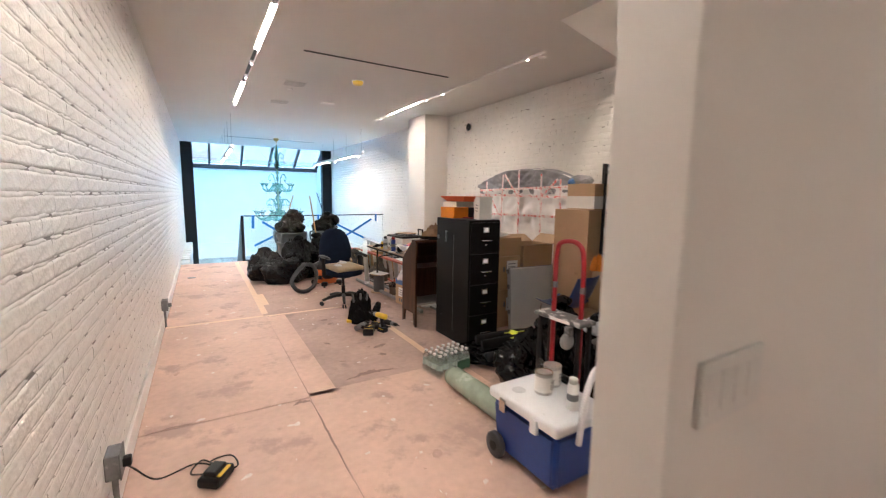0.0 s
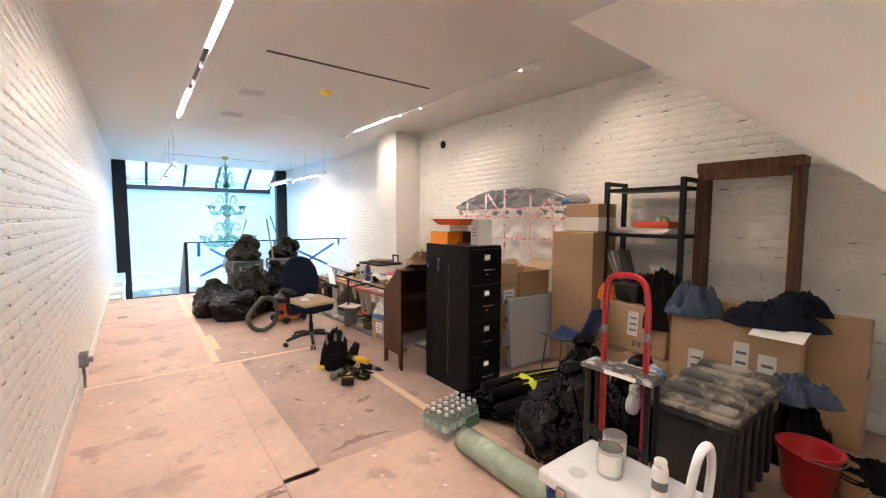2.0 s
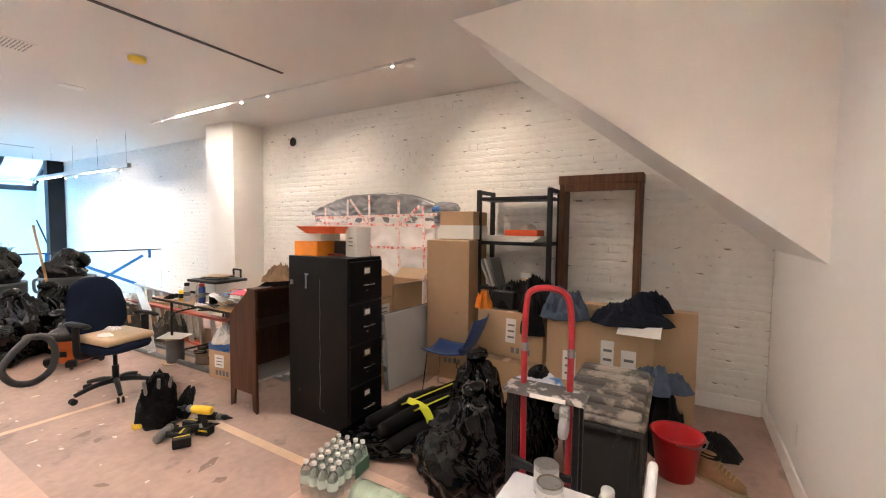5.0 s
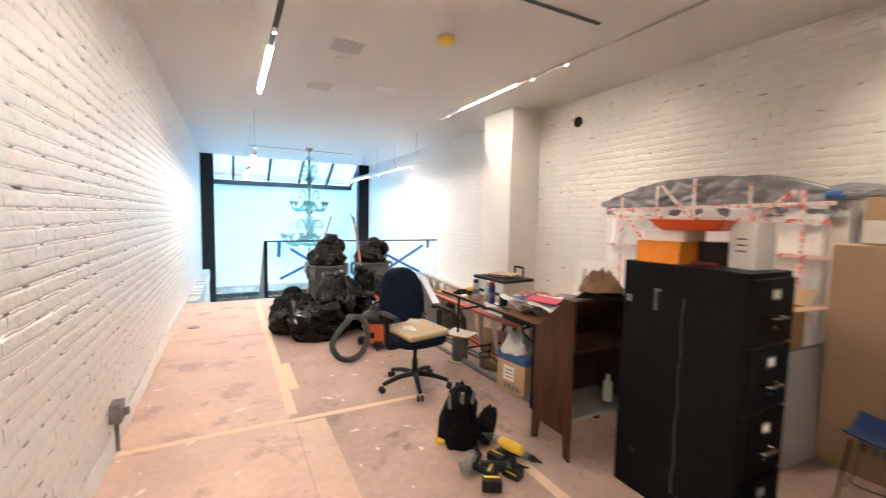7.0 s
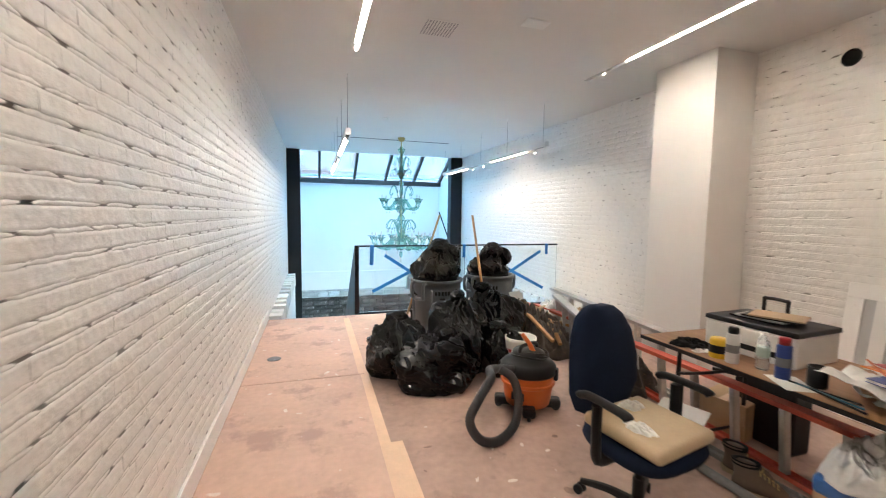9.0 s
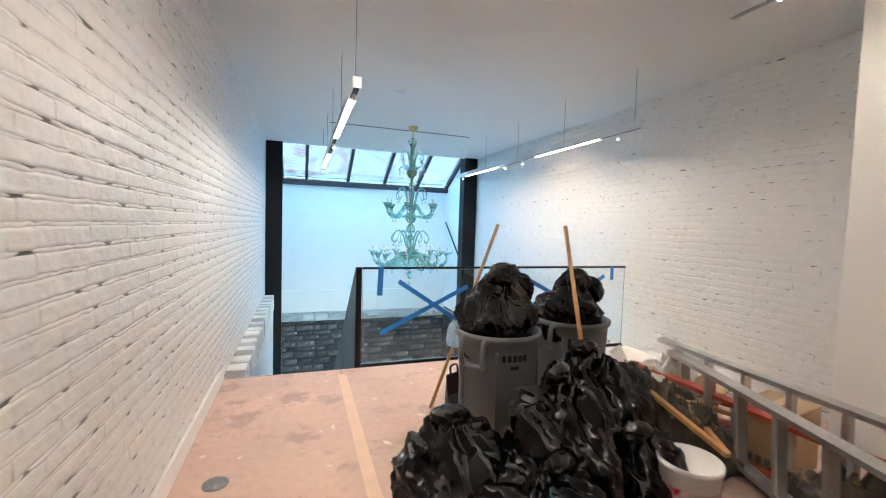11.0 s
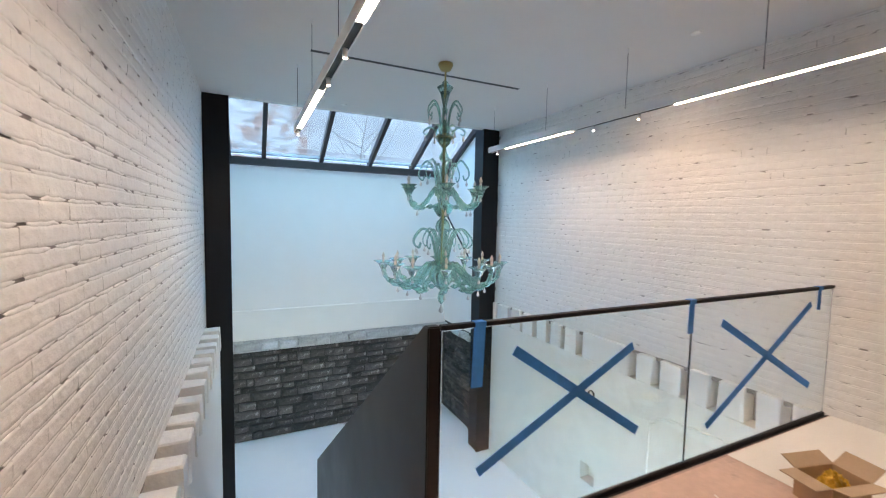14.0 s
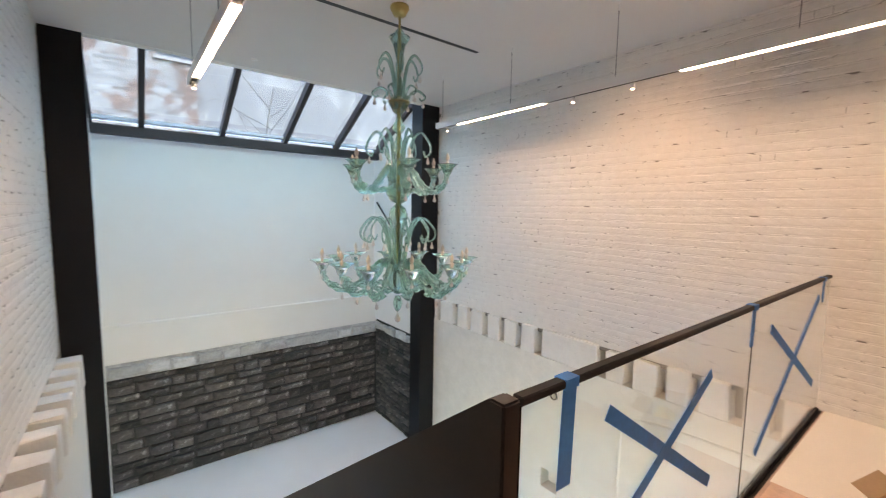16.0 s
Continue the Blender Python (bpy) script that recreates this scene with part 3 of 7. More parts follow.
splats("paint_drip", "dried white paint drips", DRIP, 190, 0.022, BOARDS)
splats("paint_drip", "dried white paint drips", DRIP, 60, 0.02, BARE)
splats("floor_scuff", "dark scuffs and stains", mat("board_scuff", (0.50, 0.34, 0.27), 0.8, var=0.2, scale=25), 26, 0.05, BOARDS)
splats("floor_scuff", "dark scuffs and stains", SCUFF, 14, 0.045, BARE)
# long smear and torn seams
for x0, x1, y0, y1, z in ((0.98, 1.50, 3.26, 3.34, 0.0006), (LW + 0.03, -0.02, 3.088, 3.108, 0.0044), (0.52, 0.66, 3.03, 3.10, 0.0044), (0.648, 0.662, 2.0, 3.1, 0.0058)):
    n = 16
    verts = [(x0 + (x1 - x0) * i / n if x1 - x0 > y1 - y0 else x0 + rd.uniform(-0.004, 0.004), (y0 if x1 - x0 > y1 - y0 else y0 + (y1 - y0) * i / n) + rd.uniform(-0.006, 0.006) + 0.06 * (x1 - x0) * math.sin(3 * i / n), z) for i in range(n + 1)]
    verts += [(a + (0 if x1 - x0 > y1 - y0 else (x1 - x0) * math.sin(math.pi * i / n)), b + (0 if x1 - x0 <= y1 - y0 else (y1 - y0) * math.sin(math.pi * i / n) * rd.uniform(0.5, 1)), c) for i, (a, b, c) in enumerate(verts)]
    me = bpy.data.meshes.new("floor_scuff")
    me.from_pydata(verts, [], [(i, i + 1, n + 2 + i, n + 1 + i) for i in range(n)])
    me.materials.append(SCUFF)
    ob = new("floor_scuff", me)
    ob.parent = floor
    ob["kind"] = "stuff"
tagged(part("bare_floor", bx(2.955, RW - 0.01, 8.9, 10.45, 0.0, 0.003), mat("pale_oak_floor", (0.78, 0.74, 0.68), 0.5, var=0.05, scale=2)), "strip of pale bare floor by the glass", "floor", "", "structure")

# lower walls with the old joist pockets
lower_w = struct("lower_wall_west", bx(LW - 0.3, -0.28, EDGE + 0.02, WIN, LOW, -0.30), PLASTER, "white lower wall, thicker than the brick above", "wall")
def lower_slab(y0, y1, z0, z1, inset=-0.045):
    return prism([(east(y0) + inset, y0), (RW + 0.3, y0), (RW + 0.3, y1), (east(y1) + inset, y1)], z0, z1)


lower_e = struct("lower_wall_east", join(lower_slab(EDGE + 0.02, 12.78, LOW, -0.34), lower_slab(13.03, WIN, LOW, -0.34), lower_slab(12.78, 13.03, LOW, -2.04), lower_slab(12.78, 13.03, -1.79, -0.34), lower_slab(12.78, 13.03, -2.04, -1.79, 0.12)), mat("lower_plaster", (0.70, 0.67, 0.63), 0.7, var=0.08, scale=6, bump=1.0, fine=26, deep=0.02), "uneven white lower wall with a square niche", "wall")
# stands for a round hole: dark ring and cup, no real opening
lone("lower_hole_ring", moved(lathe([(0.05, -0.02), (0.05, 0.012), (0.042, 0.014), (0.040, -0.015), (0.001, -0.015)], 24, False), Matrix.Rotation(radians(-90), 4, "Y")), BLACK_STEEL, "small round hole in the lower wall, drawn as a dark ring", "pipe", pose(east(12.88) - 0.05, 12.88, -0.78))
part("arch_bead", tube([(east(12.0) - 0.048, 12.02, LOW), (east(12.0) - 0.048, 12.02, -1.0), (east(12.0) - 0.048, 11.96, -0.74), (east(11.7) - 0.048, 11.7, -0.63), (east(11.0) - 0.048, 11.0, -0.58), (east(10.6) - 0.048, 10.55, -0.57)], 0.016, 8, 6), MATS["lower_plaster"], lower_e, "plaster bead of a filled-in opening", True)
rj = random.Random(5)
# pocket backs: their shade comes from the same darkened mortar colour
struct("pocket_back_west", bx(LW - 0.3, LW - 0.09, EDGE + 0.02, WIN, -0.31, -0.049), SHADED_MORTAR, "rough back of the joist pockets", "wall")
struct("pocket_back_east", bx(RW + 0.08, RW + 0.3, EDGE + 0.02, WIN, -0.345, -0.049), SHADED_MORTAR, "rough back of the joist pockets", "wall")
pockets_e = (10.73, 11.03, 11.34, 11.64, 11.97, 12.27, 13.16, 13.48, 13.78, 14.11, 14.46, 14.78, 15.20)
pockets_w = [10.62 + 0.33 * k for k in range(15)]
for wall, xa, xb, base, pockets, gap in ((lower_w, LW - 0.1, -0.26, -0.30, pockets_w, 0.15), (lower_e, None, RW + 0.2, -0.34, pockets_e, 0.10)):
    for a, b in zip((EDGE - 0.03, *pockets), (*pockets, WIN + gap / 2)):
        y, end = a + gap * rj.uniform(0.4, 0.6), min(b - gap * rj.uniform(0.4, 0.6), WIN - 0.005)
        y = max(y, EDGE + 0.025)
        if end - y < 0.05:
            continue
        x0 = xa if xa is not None else east((y + end) / 2) - 0.05
        top = 0.005 + rj.uniform(-0.02, 0.015)
        bm = bx(min(x0, xb), max(x0, xb), y, end, base, top, 0.012)
        for v in bm.verts:
            v.co += Vector((rj.uniform(-0.006, 0.006), rj.uniform(-0.014, 0.014), rj.uniform(-0.008, 0.008) if v.co.z > base + 0.05 else 0))
        part("joist_block", bm, BRICK_PAINT, wall, "chipped white brick between joist pockets")

# far side: neighbour's brick facade and sky beyond the glass roof
nb = thing("neighbour_building", "old red brick building with patches of worn paint", "building", pose(1.5, 30.0, 0))
part("wall", bx(-14, 1.2, 0, 0.4, -6, 9.0), BRICK_RED, nb)
part("parapet", bx(-14, 1.2, -0.1, 0.5, 9.0, 9.25), mat("worn_stone_sill", (0.12, 0.12, 0.125), 0.8), nb)
for x in (-3.2, 0.45):
    w = part("window", bx(x - 0.6, x + 0.6, -0.03, 0.02, 7.35, 8.85), mat("window_dark", (0.03, 0.035, 0.045), 0.3, spec=0.1), nb, "dim sash window")
    part("sill", bx(x - 0.7, x + 0.7, -0.1, 0.02, 7.21, 7.35), mat("worn_stone_sill", (0.12, 0.12, 0.125), 0.8), w)
    part("sash", bx(x - 0.6, x + 0.6, -0.06, -0.03, 8.1, 8.17), MATS["worn_stone_sill"], w)
rb = random.Random(9)
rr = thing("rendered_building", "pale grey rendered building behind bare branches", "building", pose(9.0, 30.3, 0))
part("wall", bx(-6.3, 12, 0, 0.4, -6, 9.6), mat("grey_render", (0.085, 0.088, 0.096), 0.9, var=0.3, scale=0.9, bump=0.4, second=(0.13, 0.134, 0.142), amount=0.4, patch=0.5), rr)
part("coping", bx(-6.3, 12, -0.1, 0.5, 9.6, 9.8), MATS["worn_stone_sill"], rr)
BARK = mat("grey_bark", (0.055, 0.048, 0.045), 0.9, var=0.3, scale=10, bump=0.5)
tree = thing("bare_tree", "bare winter tree with thin grey branches", "tree", pose(4.6, 26.5, -0.5))
part("trunk", tube([(0, 0, 0), (0.1, 0, 2.5), (-0.1, 0.1, 4.5), (0.2, 0, 6.6)], lambda s: 0.06 - 0.045 * s, 10, 6), BARK, tree, "", True)
for k in range(12):
    z = rb.uniform(3.0, 6.4)
    d = Vector((rb.uniform(-1, 1), rb.uniform(-0.5, 0.3), rb.uniform(0.1, 0.8))).normalized()
    n = rb.uniform(1.2, 3.6)
    p0 = Vector((0.05, 0, z))
    part("branch", tube([p0, p0 + d * n * 0.4 + Vector((0, 0, 0.1)), p0 + d * n * 0.75 + Vector((rb.uniform(-0.3, 0.3), 0, 0.3)), p0 + d * n + Vector((rb.uniform(-0.4, 0.4), 0, rb.uniform(-0.5, 0.6)))], lambda s: 0.018 * (1 - 0.8 * s), 6, 5), BARK, tree)
struct("ground", bx(-400, 400, BACK + 0.4, 600, -0.6, -0.5), mat("yard_ground", (0.2, 0.19, 0.17), 0.9), "bare yard ground beyond the wall", "ground")

# ---- materials of the things ----
CARD = mat("brown_cardboard", (0.47, 0.315, 0.185), 0.8, var=0.08, scale=3, bump=0.12, fine=70, second=(0.28, 0.18, 0.10), amount=0.1, patch=4)
CARD_IN = mat("pale_cardboard", (0.46, 0.33, 0.21), 0.8, var=0.08, scale=3, bump=0.1)
PAPER = mat("white_paper", (0.76, 0.75, 0.72), 0.7, var=0.04, scale=10, bump=0.1)
PRINT = mat("grey_print", (0.16, 0.16, 0.17), 0.7)
BAGBLACK = mat("black_bin_liner", (0.002, 0.002, 0.0023), 0.11, var=0.3, scale=6, bump=0.25, fine=16, deep=0.008, spec=0.3)
CABBLACK = mat("black_cabinet_enamel", (0.006, 0.006, 0.0065), 0.34, 0.0, spec=0.12, var=0.3, scale=3, bump=0.05, second=(0.10, 0.10, 0.10), amount=0.03, patch=6)
CHROME = mat("brushed_chrome", (0.62, 0.62, 0.60), 0.22, 1.0, var=0.06, scale=15, bump=0.03)
ALUM = mat("ladder_aluminium", (0.55, 0.55, 0.54), 0.38, 0.9, var=0.15, scale=12, bump=0.1, second=(0.7, 0.7, 0.68), amount=0.1, patch=10)
NAVY = mat("navy_upholstery", (0.010, 0.016, 0.036), 0.95, spec=0.15, var=0.2, scale=10, bump=0.5, fine=180)
BLKPLAST = mat("black_plastic", (0.009, 0.009, 0.0095), 0.45, spec=0.3, var=0.25, scale=8, bump=0.15)
GREYPLAST = mat("grey_can_plastic", (0.115, 0.122, 0.128), 0.5, var=0.12, scale=5, bump=0.15, second=(0.2, 0.2, 0.2), amount=0.06, patch=8)
TANLEATHER = mat("tan_leatherette", (0.50, 0.385, 0.24), 0.5, var=0.08, scale=10, bump=0.2)
WALNUT = wood_mat("dark_walnut", (0.035, 0.014, 0.008), (0.085, 0.035, 0.019), 0.38)
FRAMEWOOD = wood_mat("brown_frame_wood", (0.06, 0.027, 0.014), (0.13, 0.06, 0.03), 0.45)
TABLEWOOD = wood_mat("table_laminate", (0.24, 0.12, 0.055), (0.36, 0.20, 0.10), 0.35, axis=1, scale=3)
HANDLEWOOD = wood_mat("broom_handle_wood", (0.38, 0.19, 0.07), (0.52, 0.29, 0.12), 0.45)
ORANGE = mat("orange_plastic", (0.62, 0.13, 0.02), 0.4, var=0.08, scale=8, bump=0.08)
ORANGE_RED = mat("orange_tray_plastic", (0.70, 0.10, 0.02), 0.4, var=0.08, scale=8, bump=0.08)
RAILRED = mat("orange_red_fibreglass", (0.50, 0.09, 0.05), 0.45, var=0.15, scale=9, bump=0.1, second=(0.6, 0.35, 0.3), amount=0.05, patch=10)
RED = mat("red_paint", (0.33, 0.012, 0.02), 0.35, var=0.12, scale=8, bump=0.08, second=(0.25, 0.22, 0.2), amount=0.05, patch=14)
BUCKETRED = mat("red_bucket_plastic", (0.42, 0.01, 0.015), 0.35, var=0.1, scale=6, bump=0.05)
COOLBLUE = mat("blue_cooler_plastic", (0.012, 0.05, 0.24), 0.4, var=0.12, scale=6, bump=0.1)
COOLWHITE = mat("white_cooler_plastic", (0.72, 0.73, 0.75), 0.35, var=0.05, scale=7, bump=0.08, second=(0.5, 0.48, 0.46), amount=0.05, patch=9)
CHAIRBLUE = mat("blue_shell_plastic", (0.02, 0.055, 0.19), 0.4, var=0.1, scale=6, bump=0.05)
YELLOW = mat("yellow_band", (0.62, 0.66, 0.02), 0.5, var=0.08, scale=12)
TOOLYELLOW = mat("tool_yellow", (0.72, 0.47, 0.02), 0.45, var=0.08, scale=12)
DUSTYBLACK = mat("dusty_black_plastic", (0.022, 0.022, 0.023), 0.6, var=0.3, scale=4, bump=0.2, second=(0.14, 0.125, 0.11), amount=0.16, patch=5)
DUSTYLID = mat("dusty_lid_plastic", (0.09, 0.083, 0.078), 0.65, var=0.3, scale=5, bump=0.25, second=(0.33, 0.29, 0.25), amount=0.48, patch=4)
WHITEPLAST = mat("white_plastic", (0.74, 0.73, 0.70), 0.4, var=0.04, scale=8, bump=0.05)
GREYBOARD = mat("grey_white_table_top", (0.52, 0.52, 0.51), 0.5, var=0.05, scale=5, bump=0.1)
DENIM = mat("blue_denim", (0.06, 0.085, 0.13), 0.9, var=0.25, scale=14, bump=0.5, fine=120)
DARKCLOTH = mat("dark_navy_cloth", (0.009, 0.011, 0.02), 0.9, spec=0.2, var=0.3, scale=12, bump=0.5, fine=120)
BLACKCLOTH = mat("black_cloth", (0.005, 0.005, 0.005), 0.85, spec=0.2, var=0.3, scale=10, bump=0.5, fine=90)
TINMETAL = mat("tin", (0.5, 0.5, 0.49), 0.3, 0.9, var=0.15, scale=20, bump=0.1)
GREENFILM = mat("green_plastic_film", (0.31, 0.38, 0.29), 0.25, var=0.2, scale=7, bump=0.3, fine=18, second=(0.42, 0.48, 0.40), amount=0.2, patch=6, coat=0.4)
SUEDE = mat("tan_suede", (0.33, 0.19, 0.10), 0.9, var=0.2, scale=12, bump=0.4)
FOAMGREY = mat("grey_wrap", (0.30, 0.30, 0.32), 0.18, var=0.25, scale=5, bump=0.5, fine=15)
WRAPWHITE = mat("white_foam_wrap", (0.90, 0.87, 0.85), 0.45, var=0.06, scale=5, bump=0.5, fine=14)
PINKTAPE = mat("red_print_tape", (0.86, 0.76, 0.73), 0.4, var=0.1, scale=25, second=(0.70, 0.10, 0.09), amount=0.42, patch=22)
RUBBER = mat("grey_rubber", (0.035, 0.035, 0.037), 0.6, var=0.2, scale=10, bump=0.1)
BROWNPAPER = mat("crumpled_brown_paper", (0.27, 0.17, 0.095), 0.8, var=0.2, scale=6, bump=0.5, fine=20)
STEELGREY = mat("scuffed_steel", (0.22, 0.22, 0.22), 0.5, 0.5, var=0.25, scale=9, bump=0.2, second=(0.45, 0.44, 0.42), amount=0.2, patch=12)
BLUEFILM = mat("blue_plastic_film", (0.05, 0.15, 0.42), 0.3, var=0.2, scale=8, bump=0.4)
AQUA = glass_mat("aqua_chandelier_glass", (0.50, 0.79, 0.70), 0.08)
_b = AQUA.node_tree.nodes["Principled BSDF"]
_b.inputs["Transmission Weight"].default_value = 0.88
CLEAR_PET = glass_mat("clear_bottle", (0.92, 0.97, 0.95), 0.05, 1.3)
CLEAR_PET.node_tree.nodes["Principled BSDF"].inputs["Transmission Weight"].default_value = 0.85
PEARL = mat("pale_glass_drop", (0.62, 0.55, 0.50), 0.15, var=0.05)
GOLD = mat("old_brass", (0.45, 0.33, 0.13), 0.35, 1.0, var=0.1)


# ---- generators ----
def carton(name, label, m, w, d, h, open_flaps=False, material=None, labels=(), group=""):
    """A cardboard box, base at z 0, w along x, d along y. labels: (face, u, v, w, h)."""
    t = thing(name, label, "box", m, group)
    c = material or CARD
    k = 0.005
    if open_flaps:
        body = open_box(w, d, h, k)
    else:
        body = bx(-w / 2, w / 2, -d / 2, d / 2, 0, h, 0.006, 2)
        part("tape", bx(-w / 2 - 0.0005, w / 2 + 0.0005, -0.028, 0.028, h - 0.001, h + 0.001), TAPE_TAN, t)
    part("body", body, c, t)
    if open_flaps:
        for sx, sy, tilt in ((0, -1, 35), (0, 1, 50), (-1, 0, 25), (1, 0, 60)):
            lx, ly = (w, d * 0.45) if sy else (d, w * 0.4)
            f = bx(-lx / 2, lx / 2, 0, ly, -k / 2, k / 2)
            rot = {(0, -1): 180, (0, 1): 0, (-1, 0): 90, (1, 0): -90}[(sx, sy)]
            moved(f, Matrix.Translation((sx * w / 2, sy * d / 2, h)) @ Matrix.Rotation(radians(rot), 4, "Z") @ Matrix.Rotation(radians(tilt - 25), 4, "X"))
            part("flap", f, CARD_IN, t)
    if h > 0.3 and not open_flaps and material is None:
        for k in range(4):
            u = -0.32 * d + 0.05 * k
            part("print_mark", bx(-w / 2 - 0.0015, -w / 2, u, u + 0.032, 0.12 * h, 0.12 * h + 0.05), PRINT, t)
            u = 0.18 * w + 0.045 * k - 0.1
            part("print_mark", bx(u, u + 0.028, -d / 2 - 0.0015, -d / 2, 0.55 * h, 0.55 * h + 0.06 + 0.02 * (k % 2)), PRINT, t)
    for face, u, v, lw, lh in labels:
        f = {"x-": bx(-w / 2 - 0.002, -w / 2, u - lw / 2, u + lw / 2, v, v + lh), "y-": bx(u - lw / 2, u + lw / 2, -d / 2 - 0.002, -d / 2, v, v + lh)}[face]
        lab = part("shipping_label", f, PAPER, t, "white paper label")
        for i in range(3):
            a = v + lh * (0.2 + 0.25 * i)
            g = {"x-": bx(-w / 2 - 0.003, -w / 2 - 0.002, u - lw * 0.35, u + lw * 0.3, a, a + lh * 0.07), "y-": bx(u - lw * 0.35, u + lw * 0.3, -d / 2 - 0.003, -d / 2 - 0.002, a, a + lh * 0.07)}[face]
            part("print_bar", g, PRINT, lab)
    return t


def bin_bag(label, m, rx, ry, rz, seed, neck=True, group="bin bags"):
    t = thing("bin_bag", label, "bin bag", m, group)
    bm = bag_mesh(rx, ry, rz, seed, tied=neck, collar=(0.19, 0.262) if neck else None)
    tip = max(bm.verts, key=lambda v: v.co.z).co.copy()
    part("bag", bm, BAGBLACK, t, "", True)
    if neck:
        for dx, dy, dz, q in ((0.0, 0.0, -0.07, 1.0), (0.10, -0.04, -0.10, 0.75), (-0.06, 0.05, -0.09, 0.7)):
            part("tuft", moved(crumple(0.115 * q, 0.08 * q, 0.085 * q, seed + q, 0.6, 1.5, 5), Matrix.Translation(tip + Vector((dx, dy, dz))) @ Matrix.Rotation(radians(70 * dx / 0.1), 4, "Y")), BAGBLACK, t, "crumpled gathered top of the bag", True)
    else:
        part("gathered_top", moved(crumple(0.085, 0.05, 0.045, seed, 0.6, 1.6, 4), Matrix.Translation(tip - Vector((0, 0, 0.045)))), BAGBLACK, t, "crumpled gathered top of the bag", True)
    return t


def heap(name, label, category, m, rx, ry, rz, seed, material, rough=0.6, freq=2.6):
    """A crumpled piece of cloth or paper: rounded folds that wander, lying on z = 0."""
    nr, na = 40, 96
    off = Vector((seed * 3.3, seed * 1.7, seed * 0.9))
    loops = []
    for i in range(nr + 1):
        rho = max(0.012, i / nr)
        loop = []
        for j in range(na):
            a = 2 * math.pi * j / na
            d = Vector((math.cos(a), math.sin(a), 0))
            big = 1 + 0.55 * noise.noise(d * 0.9 + off) + 0.28 * noise.noise(d * 2.2 + off * 2)
            q = Vector((d.x * rho * big, d.y * rho * big, 0))
            w = q + 0.35 * noise.noise_vector(q * 1.6 + off)
            fold = 0.6 * (1 - 2.4 * abs(noise.noise(w * freq * 0.85 + off))) + 0.36 * (1 - 2.4 * abs(noise.noise(w * freq * 1.9 + off * 1.3))) + 0.14 * (1 - 2.4 * abs(noise.noise(w * freq * 4.2 + off * 0.7)))
            z = rz * 1.2 * (1 - rho ** 2.4) ** 0.75 * (0.6 + (0.3 + rough) * 0.8 * fold + 0.5 * noise.noise(q * 1.4 + off * 0.5))
            wave = 1 + 0.05 * rho * noise.noise(w * 6 + off)
            loop.append((rx * 1.1 * q.x * wave, ry * 1.1 * q.y * wave, max(0.004, z)))
        loops.append(loop)
    loops.append([(x * 0.9, y * 0.9, 0.001) for x, y, z in loops[-1]])
    return lone(name, rings(loops), material, label, category, m, smooth=True)


def paint_can(label, m, r, h, group="paint cans", rust=False):
    t = thing("paint_can", label, "paint can", m, group)
    part("body", lathe([(r * 0.97, 0), (r, 0.006), (r, h - 0.008), (r * 1.03, h - 0.004), (r * 1.03, h)], 28), TINMETAL, t, "", False)
    part("label_band", lathe([(r * 1.005, 0.015), (r * 1.008, 0.016), (r * 1.008, h * 0.85), (r * 1.005, h * 0.851)], 28, False), PAPER, t, "pale paper label with stains")
    part("lid", lathe([(r * 0.86, h - 0.004), (r * 0.98, h - 0.002), (r * 0.98, h + 0.003), (r * 0.86, h + 0.001), (r * 0.84, h - 0.003), (0.001, h - 0.003)], 28, False), TINMETAL if not rust else mat("rusty_lid", (0.32, 0.27, 0.2), 0.6, 0.3, second=(0.1, 0.06, 0.04), amount=0.3, patch=30), t, "metal lid smeared with paint")
    for k in range(3):
        part("print_bar", moved(bx(-r * 0.5, r * 0.5, -r * 1.012, -r * 1.006, h * (0.3 + 0.15 * k), h * (0.36 + 0.15 * k)), Matrix.Rotation(0.4, 4, "Z")), PRINT, t)
    part("bail", tube([(r * 1.03, 0, h * 0.75), (r * 1.02, 0, h * 0.5), (0.3 * r, -r * 1.05, h * 0.22), (-r * 1.03, 0, h * 0.75)], 0.0018, 6, 8), TINMETAL, t)
    return t


def spray_can(label, m, r, h, body, cap, group="cans on the table"):
    t = thing("spray_can", label, "spray can", m, group)
    part("body", lathe([(r * 0.94, 0), (r, 0.004), (r, h * 0.78), (r * 0.9, h * 0.82), (r * 0.6, h * 0.84), (0.001, h * 0.84)], 20), body, t, "", True)
    part("cap", lathe([(r * 0.80, h * 0.83), (r * 0.80, h * 0.97), (r * 0.72, h), (0.001, h)], 20), cap, t, "", True)
    part("print_band", lathe([(r * 1.006, h * 0.3), (r * 1.006, h * 0.52)], 20, False), PRINT, t)
    return t


def bottle(parent, m, green=True):
    b = part("bottle", moved(lathe([(0.028, 0), (0.031, 0.006), (0.031, 0.06), (0.029, 0.065), (0.031, 0.07), (0.031, 0.13), (0.026, 0.155), (0.013, 0.178), (0.0125, 0.19), (0.001, 0.19)], 12), m), CLEAR_PET, parent, "", True)
    part("cap", moved(lathe([(0.0145, 0.186), (0.0145, 0.202), (0.001, 0.203)], 12), m), WHITEPLAST, b, "white screw cap")
    part("wrap_label", moved(lathe([(0.0316, 0.072), (0.0316, 0.122)], 12, False), m), mat("green_label", (0.42, 0.52, 0.46), 0.4), b, "green paper label")
    return b


